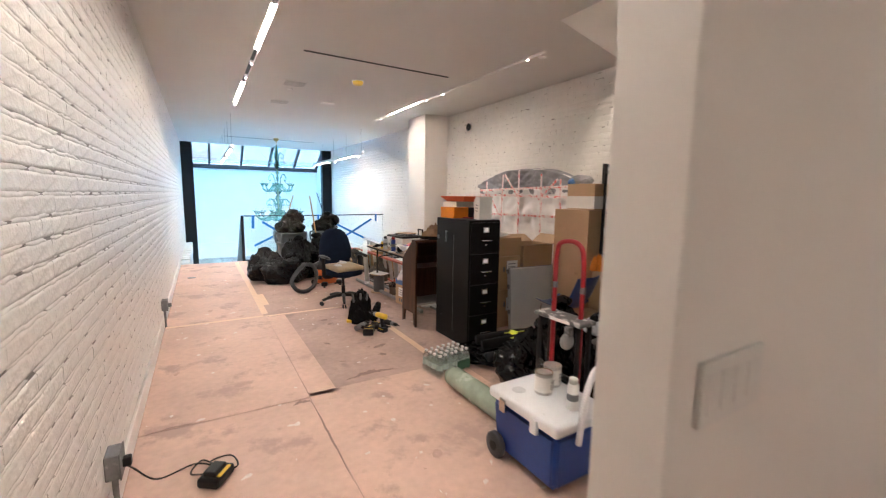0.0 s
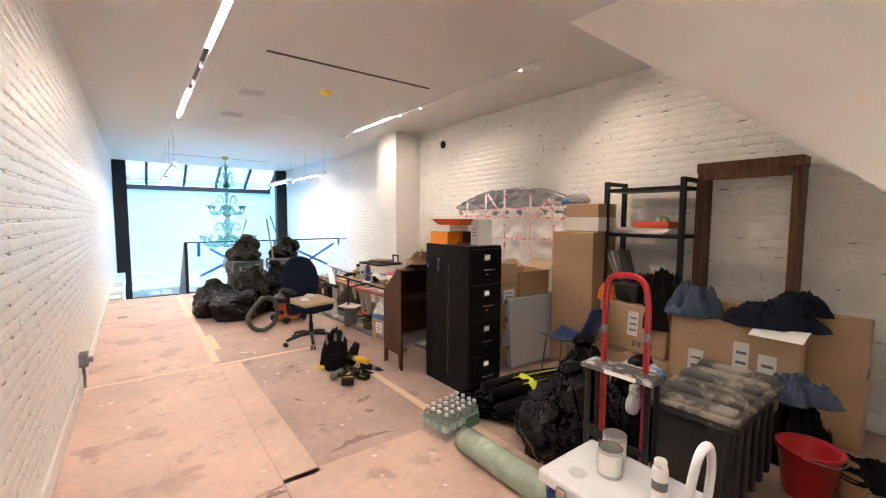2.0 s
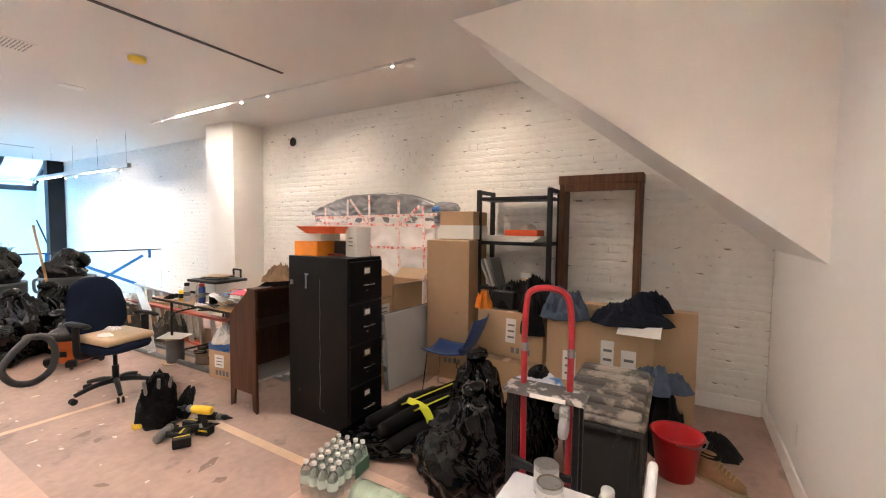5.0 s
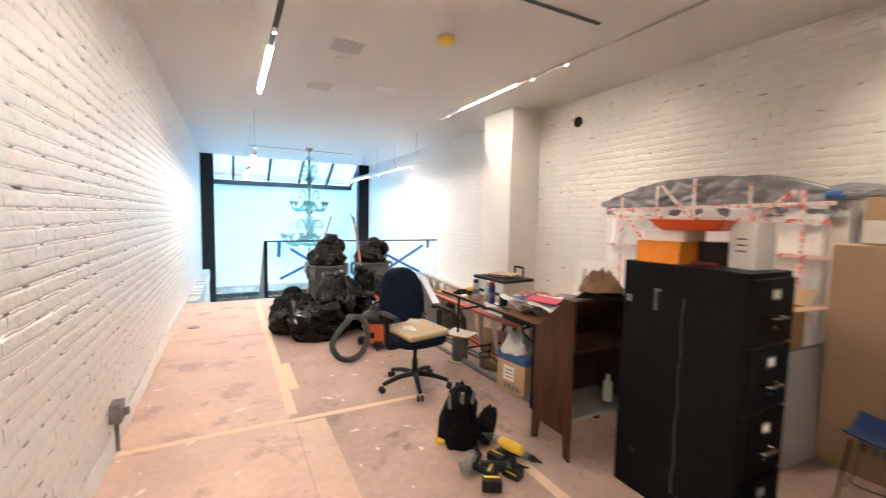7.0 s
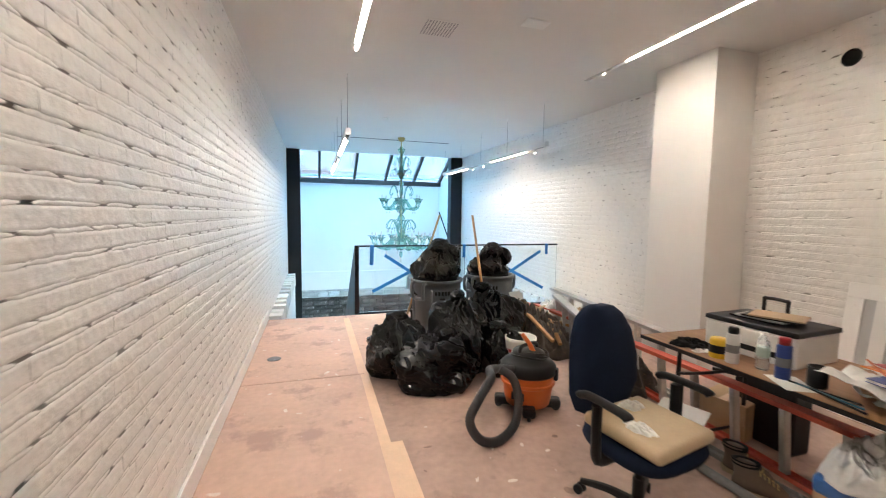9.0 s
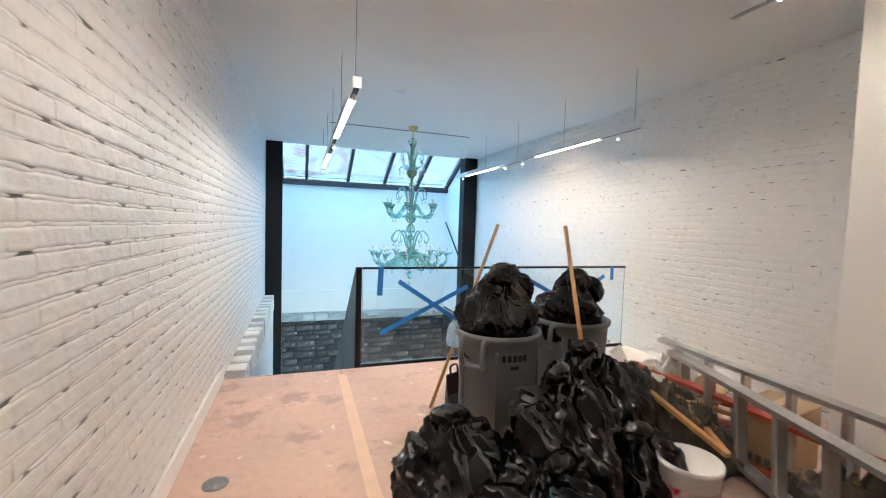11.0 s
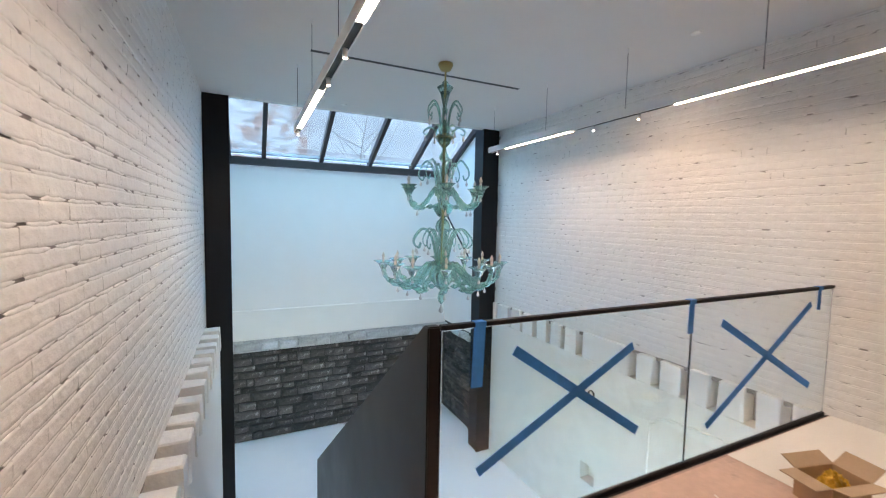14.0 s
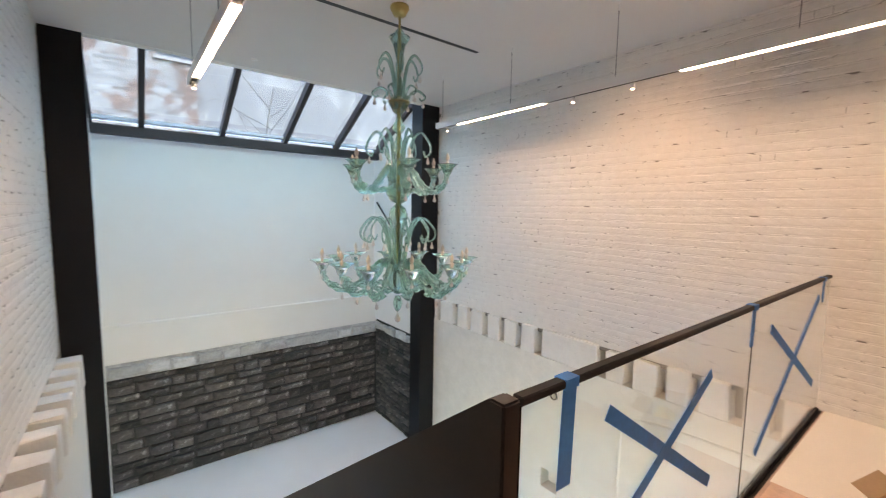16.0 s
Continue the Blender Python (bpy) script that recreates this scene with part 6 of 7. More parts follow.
# wire spool with a plate
t = thing("wire_spool", "grey wire spool with a pale wooden flange", "spool", pose(2.46, 6.18, 0))
part("flange", lathe([(0.001, 0), (0.13, 0), (0.13, 0.015), (0.001, 0.015)], 28), CARD_IN, t)
part("wire", lathe([(0.085, 0.015), (0.09, 0.06), (0.088, 0.2), (0.085, 0.29)], 28), mat("grey_wire", (0.10, 0.10, 0.105), 0.5, bump=0.5, fine=160), t, "", True)
part("flange", lathe([(0.001, 0.29), (0.13, 0.29), (0.13, 0.305), (0.001, 0.305)], 28), CARD_IN, t)
lone("paper_sheet", solid(sheet(0.22, 0.28, 5, 5, lambda u, v: 0.02 * u * v), 0.002), PAPER, "papers on the wire spool", "paper", pose(2.45, 6.16, 0.308, 0, 0, 30))


# ladders lying on their sides
def sheared(*bms, slope=0.0):
    """Joins the pieces of a rail and lets it run down by slope along y."""
    m = Matrix.Identity(4)
    m[2][1] = slope
    return moved(join(*bms), m)


def ladder(name, label, m, length, width, rail_mat, rungs, depth=0.07, taper=0.0):
    """Lies along y, standing on one rail; z is the other rail's way."""
    t = thing(name, label, "ladder", m)
    for z in (0.0, width):
        part("rail", sheared(bx(-depth / 2, depth / 2, 0, length, z, z + 0.006), bx(-depth / 2, -depth / 2 + 0.006, 0, length, z + (0.006 if z == 0 else -0.025), z + (0.030 if z == 0 else 0)), bx(depth / 2 - 0.006, depth / 2, 0, length, z + (0.006 if z == 0 else -0.025), z + (0.030 if z == 0 else 0)), slope=-taper * bool(z)), rail_mat, t)
    for k in range(rungs):
        y = 0.18 + (length - 0.36) * k / (rungs - 1)
        part("rung", bx(-depth / 2 + 0.007, depth / 2 - 0.007, y - 0.018, y + 0.018, 0.007, width - taper * (y + 0.02) - 0.001, 0.006), ALUM, t)
    return t


ladder("fibreglass_ladder", "long orange-red fibreglass ladder lying on its side", pose(2.83, 5.0, 0.02, 0, -6, -4), 3.9, 0.48, RAILRED, 12, taper=0.034)
ladder("aluminium_ladder", "aluminium stepladder lying on its side, paint-splashed", pose(2.42, 6.62, 0.05, 0, -4, -20), 2.2, 0.50, ALUM, 7, 0.085)
ladder("aluminium_ladder", "second aluminium ladder section behind the first", pose(3.10, 6.78, 0.03, 1, -5, -4), 2.1, 0.54, ALUM, 7, 0.075)
lone("pipe", rod((0, -1.2, 0), (0, 1.2, 0), 0.028, seg=16), STEELGREY, "long grey conduit pipe on the floor", "pipe", pose(2.46, 5.95, 0.028, 0, 0, 2), smooth=True)
lone("metal_channel", join(bx(-0.04, 0.04, -1.3, 1.3, 0, 0.004), bx(-0.04, -0.036, -1.3, 1.3, 0.004, 0.03), bx(0.036, 0.04, -1.3, 1.3, 0.004, 0.03)), STEELGREY, "long galvanised metal channel on the floor", "metal channel", pose(2.72, 5.95, 0.0, 0, 0, 3))
# cartons and oddments behind the ladders
carton("cardboard_box", "low brown carton beyond the ladders", pose(3.25, 7.95, 0, 0, 0, 10), 0.4, 0.3, 0.42)
carton("cardboard_box", "brown carton under the ladder", pose(3.15, 6.35, 0, 0, 0, 15), 0.36, 0.3, 0.26)
carton("cardboard_box", "open brown carton among tools", pose(3.05, 8.55, 0, 0, 0, -20), 0.42, 0.34, 0.30, open_flaps=True)
for k in range(6):
    lone("scrap_board", moved(bx(-0.30, 0.30, -0.05, 0.05, 0, 0.018, 0.002), pose(0, 0, 0, rp.uniform(-10, 10), rp.uniform(-14, 8), 0)), rp.choice((WALNUT, HANDLEWOOD, CARD, RAILRED, CARD)), "loose offcut in the heap of tools", "offcut", pose(rp.uniform(2.6, 3.3), rp.uniform(7.95, 8.95), 0.10 + 0.05 * k, 0, 0, rp.uniform(60, 130)), "offcuts in the heap")
heap("cable_tangle", "heap of dark cables and tools by the ladders", "cables", pose(2.75, 8.35, 0), 0.30, 0.35, 0.30, 81, mat("dark_clutter", (0.06, 0.05, 0.04), 0.7, var=0.5, scale=14, bump=0.7, second=(0.3, 0.22, 0.10), amount=0.25, patch=12), 0.6, 3.0)
heap("cable_tangle", "heap of dark straps and cloth under the ladder", "cables", pose(2.95, 7.3, 0), 0.2, 0.4, 0.22, 82, MATS["dark_clutter"], 0.6, 3.0)
for k in range(4):
    lone("batten", moved(bx(-0.35, 0.35, -0.018, 0.018, 0, 0.03, 0.002), pose(0, 0, 0, 0, rp.uniform(-16, 4), 0)), rp.choice((HANDLEWOOD, WALNUT, CARD_IN, STEELGREY)), "thin batten thrown across the heap of tools", "batten", pose(rp.uniform(2.55, 3.1), rp.uniform(8.0, 8.9), 0.26 + 0.03 * k, 0, 0, rp.uniform(20, 150)), "battens in the heap")
heap("dust_sheet", "pale dust sheet thrown over the offcuts", "dust sheet", pose(3.20, 8.75, 0.30), 0.22, 0.18, 0.14, 83, PAPER, 0.5)
heap("tool_bag", "dark canvas bag among the offcuts", "tool bag", pose(2.62, 8.62, 0.22), 0.17, 0.15, 0.22, 84, MATS["dark_clutter"], 0.5)
lone("white_sheet", bx(-0.12, 0.12, -0.004, 0.004, 0, 0.22, 0.002), PAPER, "white card leaning on the ladder end", "card", pose(2.62, 8.62, 0.42, -30, 0, 30))
for k in range(3):
    lone("cable_coil", tube([(0.14 * math.cos(a) + 0.01 * k, 0.14 * math.sin(a), 0.01 * math.sin(2 * a + k)) for a in [2 * math.pi * i / 10 for i in range(10)]], 0.006, 6, 4, True), BLKPLAST, "coil of black cable lying on the vacuum lid", "cable", pose(1.85 + 0.012 * k, 7.06, 0.435 + 0.013 * k, 3 * k - 3, 4, 40 * k), "cable coils")

# white panelled doors leaning on the east wall
for k, (y, w, h2) in enumerate(((6.12, 0.46, 1.06), (5.20, 1.25, 1.07))):
    t = thing("panel_door", "white panelled door leaf leaning sideways on the brick wall", "door panel", pose(4.20 - 0.05 * k, y, 0.0, 0, 8, 0))
    part("frame", join(bx(-0.02, 0.02, -w / 2, w / 2, h2 - 0.12, h2, 0.003), bx(-0.02, 0.02, -w / 2, w / 2, 0, 0.14, 0.003), bx(-0.0195, 0.0195, -w / 2, -w / 2 + 0.11, 0.14, h2 - 0.12), bx(-0.0195, 0.0195, w / 2 - 0.11, w / 2, 0.14, h2 - 0.12), bx(-0.0195, 0.0195, -0.045, 0.045, 0.14, h2 - 0.12)), TRIM_PAINT, t)
    for s in (-1, 1):
        part("panel", bx(-0.006, 0.006, min(s * 0.045, s * (w / 2 - 0.11)), max(s * 0.045, s * (w / 2 - 0.11)), 0.14, h2 - 0.12), GREYBOARD if k == 0 else TRIM_PAINT, t)

# backpack and drills on the floor
t = thing("tool_backpack", "open black tool backpack standing on the floor", "backpack", pose(1.66, 4.80, 0, 0, 0, -15))
bm = bag_mesh(0.13, 0.10, 0.22, 83, 7)
part("body", bm, BLACKCLOTH, t, "", True)
part("front_pocket", moved(bag_mesh(0.10, 0.05, 0.11, 84, 5), Matrix.Translation((0, -0.11, 0.0))), BLACKCLOTH, t, "", True)
part("top_handle", tube([(-0.05, 0, 0.32), (-0.03, 0, 0.38), (0.03, 0, 0.38), (0.05, 0, 0.32)], 0.010, 8, 4), BLKPLAST, t)
part("side_flap", moved(bag_mesh(0.035, 0.09, 0.15, 86, 5), pose(0.15, -0.06, 0.01, 0, 18, 10)), BLACKCLOTH, t, "", True)
for s in (-0.08, 0.0, 0.07):
    part("tool_grip", rod((s, -0.05, 0.26), (s * 1.2, -0.08, 0.37), 0.012), mat("grip_grey", (0.2, 0.19, 0.18), 0.6), t)
part("yellow_foot", bx(-0.17, -0.10, -0.05, 0.03, 0.0, 0.035, 0.01), TOOLYELLOW, t)


def drill(label, m, shell=None, group="cordless drills"):
    t = thing("cordless_drill", label, "drill", m, group)
    part("motor", moved(lathe([(0.02, -0.09), (0.031, -0.085), (0.033, 0.0), (0.030, 0.06), (0.024, 0.075)], 16), Matrix.Rotation(radians(90), 4, "X")), shell or BLKPLAST, t, "motor housing", True)
    part("gearbox", moved(lathe([(0.026, 0.075), (0.028, 0.10), (0.020, 0.115)], 16), Matrix.Rotation(radians(90), 4, "X")), STEELGREY, t, "", True)
    part("chuck", moved(lathe([(0.021, 0.115), (0.022, 0.15), (0.010, 0.175), (0.004, 0.21)], 14), Matrix.Rotation(radians(90), 4, "X")), BLKPLAST, t, "", True)
    part("grip", tube([(0, 0.0, 0), (0, 0.02, -0.06), (0, 0.035, -0.13)], 0.020, 10, 4), BLKPLAST, t, "", True)
    part("battery", bx(-0.036, 0.036, -0.03, 0.085, -0.185, -0.125, 0.008, 2), BLKPLAST, t)
    part("battery_band", bx(-0.0365, 0.0365, -0.02, 0.075, -0.15, -0.137), TOOLYELLOW, t)
    return t


drill("dark cordless drill with yellow trim lying on the floor", pose(1.66, 4.36, 0.055, 0, 86, 60))
drill("yellow and black cordless drill standing on its battery", pose(1.74, 4.32, 0.187, 0, 0, 200), TOOLYELLOW)
drill("grey and black cordless tool lying on the floor", pose(1.54, 4.46, 0.05, 0, 88, 130), STEELGREY)
drill("yellow and black cordless driver lying by the bag", pose(1.88, 4.46, 0.05, 0, 88, 20))
for k in range(5):
    lone("drill_bit_case", bx(-0.05, 0.05, -0.03, 0.03, 0, 0.03, 0.006), (STEELGREY, BLKPLAST, mat("brown_tool", (0.2, 0.12, 0.06), 0.6), BLKPLAST, STEELGREY)[k], "small tool part lying on the floor", "tool", pose(1.55 + 0.09 * k, 4.50 + 0.05 * math.sin(k * 2.1), 0, 0, 0, 40 * k), "tool parts")

# ---- shop vacuum, bags, cans, brooms ----
t = thing("shop_vacuum", "orange and black wet-dry shop vacuum with a ribbed hose", "vacuum cleaner", pose(1.84, 7.05, 0, 0, 0, 20))
part("drum", lathe([(0.165, 0.06), (0.175, 0.07), (0.20, 0.24), (0.205, 0.30), (0.195, 0.32)], 32), ORANGE, t, "orange drum", True)
part("drum_band", lathe([(0.205, 0.225), (0.212, 0.23), (0.212, 0.25), (0.206, 0.255)], 32, False), ORANGE, t)
part("lid", lathe([(0.215, 0.31), (0.222, 0.325), (0.218, 0.37), (0.19, 0.40), (0.13, 0.425), (0.125, 0.47), (0.08, 0.49), (0.001, 0.49)], 32), BLKPLAST, t, "black motor lid", True)
part("carry_handle", tube([(-0.10, 0, 0.46), (-0.08, 0, 0.52), (0.08, 0, 0.52), (0.10, 0, 0.46)], 0.016, 8, 5), BLKPLAST, t)
for k in range(4):
    a = radians(45 + 90 * k)
    f = part("caster_foot", moved(bx(0.12, 0.26, -0.05, 0.05, 0.03, 0.10, 0.02, 2), Matrix.Rotation(a, 4, "Z")), BLKPLAST, t)
    part("wheel", moved(lathe([(0.006, -0.012), (0.03, -0.012), (0.03, 0.012), (0.006, 0.012)], 12), Matrix.Rotation(a, 4, "Z") @ Matrix.Translation((0.225, 0, 0.03)) @ Matrix.Rotation(radians(90), 4, "X")), RUBBER, f)
for s in (-1, 1):
    part("latch", moved(bx(-0.03, 0.03, -0.235, -0.205, 0.27, 0.36, 0.006), Matrix.Rotation(radians(90 * s - 60), 4, "Z")), BLKPLAST, t)
part("badge", moved(bx(-0.05, 0.05, -0.206, -0.198, 0.14, 0.2), Matrix.Rotation(radians(-70), 4, "Z")), BLKPLAST, t)
part("orange_nozzle", tube([(0.0, -0.05, 0.47), (-0.02, -0.02, 0.54), (-0.05, 0.03, 0.61)], lambda s: 0.03 - 0.01 * s, 10, 5, flat=0.6), ORANGE, t)
loop = [(-0.16, -0.02, 0.36), (-0.28, -0.10, 0.42), (-0.40, -0.22, 0.42), (-0.54, -0.26, 0.33), (-0.62, -0.26, 0.20), (-0.56, -0.30, 0.07), (-0.42, -0.33, 0.03), (-0.28, -0.34, 0.10), (-0.20, -0.30, 0.24), (-0.20, -0.24, 0.38), (-0.26, -0.17, 0.44)]
part("hose", tube([Vector((-0.16, -0.02, 0.36))] + [Vector((p[0] - 0.15, p[1] + 0.08, p[2])) for p in loop[1:]], lambda s: 0.031 + 0.0022 * math.sin(s * 520), 12, 22), RUBBER, t, "grey ribbed hose curled in a ring", True)

bin_bag("full black bin bag slumped on the floor", pose(1.28, 7.72, 0, 0, 0, 20), 0.40, 0.35, 0.26, 91, False)
bin_bag("full black bin bag at the edge of the pile", pose(1.00, 8.08, 0), 0.32, 0.30, 0.30, 92, False)
bin_bag("large black bin bag leaning on the cans", pose(1.62, 8.02, 0, 0, 0, 40), 0.36, 0.30, 0.42, 93, False)
bin_bag("black bin bag behind the pile", pose(1.98, 7.86, 0), 0.24, 0.24, 0.26, 94, False)
bin_bag("black bin bag between the cans and the ladders", pose(2.12, 8.34, 0), 0.34, 0.28, 0.42, 95, False)


def waste_can(label, m):
    t = thing("waste_can", label, "waste can", m, "grey waste cans")
    part("body", lathe([(0.235, 0.0), (0.245, 0.01), (0.285, 0.70), (0.287, 0.76), (0.305, 0.765), (0.31, 0.785), (0.305, 0.80), (0.285, 0.80), (0.275, 0.76), (0.232, 0.02), (0.001, 0.02)], 40, False), GREYPLAST, t, "", True)
    part("base_ring", lathe([(0.24, 0.0), (0.25, 0.0), (0.25, 0.03), (0.242, 0.035)], 40, False), GREYPLAST, t)
    for s in (-1, 1):
        part("handle", tube([(s * 0.285, -0.085, 0.775), (s * 0.335, -0.085, 0.76), (s * 0.338, -0.08, 0.64), (s * 0.318, -0.06, 0.60), (s * 0.318, 0.06, 0.60), (s * 0.338, 0.08, 0.64), (s * 0.335, 0.085, 0.76), (s * 0.285, 0.085, 0.775)], 0.019, 10, 5), GREYPLAST, t, "moulded side handle", True)
        for a in (0.5, -0.5):
            part("rib", moved(bx(0.26, 0.30, -0.012, 0.012, 0.1, 0.70, 0.008), Matrix.Rotation((0 if s > 0 else math.pi) + a, 4, "Z")), GREYPLAST, t)
    for i in range(5):
        part("lettering_bar", moved(bx(-0.012, 0.012, -0.2905, -0.278, 0.64, 0.685), Matrix.Rotation(radians(-52 + 7.5 * i), 4, "Z")), BLKPLAST, t)
    part("lettering_bar", moved(bx(-0.03, 0.03, -0.2875, -0.275, 0.59, 0.61), Matrix.Rotation(radians(-37), 4, "Z")), BLKPLAST, t)
    return t


waste_can("round grey plastic waste can overfilled with bin bags", pose(1.59, 8.80, 0, 0, 0, 34))
waste_can("round grey plastic waste can behind the other", pose(2.36, 9.0, 0, 0, 0, 15))
bin_bag("tied black bin bag bulging out of a waste can", pose(1.57, 8.80, 0.62), 0.275, 0.275, 0.30, 96, True)
bin_bag("tied black bin bag in the rear waste can", pose(2.33, 9.0, 0.64), 0.27, 0.27, 0.25, 97, True)
lone("blue_rag", crumple(0.04, 0.05, 0.085, 98, 0.9, 2.2, 5), mat("pale_blue_rag", (0.35, 0.5, 0.62), 0.9, bump=0.4), "pale blue rag caught on the can's rim", "rag", pose(1.30, 8.90, 0.66), smooth=True)
t = thing("broom", "wooden broom handle leaning on the waste can", "broom", pose(1.28, 9.36, 0))
part("handle", rod((0, 0, 0), (0.425, -0.27, 1.54), 0.0145, 0.0135), HANDLEWOOD, t, "", True)
t = thing("broom", "wooden broom handle with a black dustpan head", "broom", pose(2.07, 8.27, 0))
part("handle", rod((0, 0, 0.03), (-0.16, 0.24, 1.54), 0.0145, 0.0135), HANDLEWOOD, t, "wooden handle", True)
part("head", bx(-0.14, 0.14, -0.04, 0.05, 0.0, 0.08, 0.012, 2), BLKPLAST, t, "black broom head")
t = thing("dustpan", "black plastic upright dustpan behind the waste can", "dustpan", pose(1.52, 9.26, 0, 0, 0, 25) @ Matrix.Scale(0.8, 4))
part("scoop", rings([[(-0.16, -0.12, 0.0), (0.16, -0.12, 0.0), (0.16, -0.12, 0.012), (-0.16, -0.12, 0.012)], [(-0.15, 0.06, 0.0), (0.15, 0.06, 0.0), (0.15, 0.06, 0.16), (-0.15, 0.06, 0.16)], [(-0.13, 0.12, 0.01), (0.13, 0.12, 0.01), (0.12, 0.12, 0.36), (-0.12, 0.12, 0.36)]]), BLKPLAST, t)
part("grip", tube([(-0.05, 0.12, 0.34), (-0.045, 0.13, 0.43), (0.045, 0.13, 0.43), (0.05, 0.12, 0.34)], 0.012, 8, 5), BLKPLAST, t)
t = thing("paint_bucket", "white plastic bucket with a red printed label", "bucket", pose(2.10, 7.66, 0))
part("body", lathe([(0.12, 0), (0.145, 0.36), (0.15, 0.365), (0.15, 0.39), (0.14, 0.39), (0.115, 0.01), (0.001, 0.01)], 28, False), WHITEPLAST, t, "", True)
part("label", lathe([(0.1365, 0.17), (0.1455, 0.29)], 28, False), mat("red_white_label", (0.6, 0.5, 0.48), 0.5, second=(0.5, 0.03, 0.03), amount=0.35, patch=12), t)
g = carton("cardboard_box", "open cardboard box full of yellow brass fittings", pose(2.99, 9.93, 0, 0, 0, -14), 0.27, 0.19, 0.16, open_flaps=True)
heap("brass_fittings", "yellow brass fittings in a box", "fittings", pose(2.99, 9.93, 0.05, 0, 0, -14), 0.10, 0.065, 0.09, 99, mat("yellow_brass", (0.75, 0.46, 0.06), 0.35, 0.3, var=0.3, scale=14, bump=0.5), 0.6, 3.0)

# ---- ceiling and wall fittings ----
t = thing("smoke_detector", "round smoke detector with a yellow dust cover", "smoke detector", pose(1.99, 5.75, CEIL))
part("cover", lathe([(0.001, -0.055), (0.055, -0.055), (0.07, -0.045), (0.075, -0.02), (0.075, 0.0)], 28), mat("yellow_cover", (0.75, 0.55, 0.04), 0.45), t, "yellow plastic cover", True)
part("base", lathe([(0.085, -0.012), (0.085, 0.0), (0.001, 0.0)], 28), WHITEPLAST, t)
for y, faint in ((6.40, False), (7.76, False)):
    t = thing("ceiling_vent", "square perforated white ceiling vent", "vent", pose(1.27, y, CEIL), "ceiling vents")
    part("plate", bx(-0.16, 0.16, -0.16, 0.16, -0.004, 0, 0.002), CEILING_PAINT, t)
    if not faint:
        for i in range(11):
            part("slot", join(*[bx(-0.13 + 0.026 * i - 0.006, -0.13 + 0.026 * i + 0.006, -0.13 + 0.026 * j - 0.006, -0.13 + 0.026 * j + 0.006, -0.0052, -0.0042) for j in range(11)]), PRINT, t)
lone("access_plate", bx(-0.11, 0.11, -0.07, 0.07, -0.012, 0, 0.004), WHITEPLAST, "white rectangular cover plate on the ceiling", "cover plate", pose(2.01, 7.40, CEIL))
for x, y in ((3.44, 3.64), (1.38, 11.25), (3.58, 11.27), (1.37, 15.0), (1.27, 6.75)):
    t = thing("sprinkler", "small recessed white ceiling sprinkler", "sprinkler", pose(x, y, CEIL), "ceiling sprinklers")
    part("escutcheon", lathe([(0.001, -0.008), (0.036, -0.008), (0.042, 0.0)], 20), WHITEPLAST, t, "", True)
t = thing("vent_hole", "round duct opening in the brick wall, its depth a black disc", "duct opening", pose(RW - 0.004, 6.50, 2.85, 0, -90, 0))
part("ring", lathe([(0.066, 0.0), (0.068, 0.012), (0.060, 0.014), (0.057, 0.0)], 28, False), BLKPLAST, t)
# disc at the wall face; the hole's inner shade is its black colour
part("duct", lathe([(0.058, 0.010), (0.057, -0.001), (0.001, -0.001)], 28, False), mat("hole_depth_black", (0.004, 0.004, 0.004), 0.9), t)
t = thing("wall_sensor", "round black cylinder fitting on the white wall", "wall fitting", pose(1.40, 0.61, 1.592, 90, 0, 0))
part("cap", lathe([(0.036, 0.0), (0.036, -0.038), (0.033, -0.042), (0.001, -0.042)], 28), BLKPLAST, t, "", False)
t = thing("switch_plate", "white switch plate with four rocker switches", "light switch", pose(1.015, 0.43, 1.16))
part("plate", bx(-0.135, 0.135, -0.014, 0.0, -0.075, 0.075, 0.005, 2), WHITEPLAST, t)
for k in range(4):
    part("rocker", bx(-0.115 + 0.058 * k, -0.115 + 0.058 * k + 0.046, -0.0165, -0.014, -0.045, 0.045, 0.001), WHITEPLAST, t)
t = thing("wall_outlet", "white wall outlet low on the partition", "outlet", pose(3.32, 0.611, 0.34))
part("plate", bx(-0.04, 0.04, 0.0, 0.006, -0.06, 0.06, 0.002), WHITEPLAST, t)
for y, z in ((2.32, 0.30), (5.62, 0.27)):
    t = thing("outlet_box", "grey metal outlet box on conduit on the brick wall", "outlet box", pose(LW, y, z), "outlet boxes")
    part("box", bx(0.004, 0.06, -0.06, 0.06, -0.06, 0.06, 0.005, 2), STEELGREY, t)
    part("cover", bx(0.06, 0.066, -0.065, 0.065, -0.065, 0.065, 0.003), STEELGREY, t)
    part("conduit", join(rod((0.03, 0.0, -z + 0.005), (0.03, 0.0, -0.06), 0.013)), STEELGREY, t)
    part("plug", bx(0.066, 0.10, -0.02, 0.02, -0.03, 0.015, 0.005), BLKPLAST if y < 3 else STEELGREY, t)
t = thing("battery_charger", "black and yellow tool battery charger with cable", "charger", pose(0.0, 2.40, 0.006, 0, 0, -35))
part("body", bx(-0.06, 0.06, -0.08, 0.08, 0, 0.055, 0.014, 2), BLKPLAST, t)
part("battery", bx(-0.035, 0.035, -0.06, 0.045, 0.055, 0.085, 0.008, 2), BLKPLAST, t)
part("top_band", bx(0.036, 0.058, -0.05, 0.05, 0.0555, 0.062, 0.003), TOOLYELLOW, t, "yellow panel")
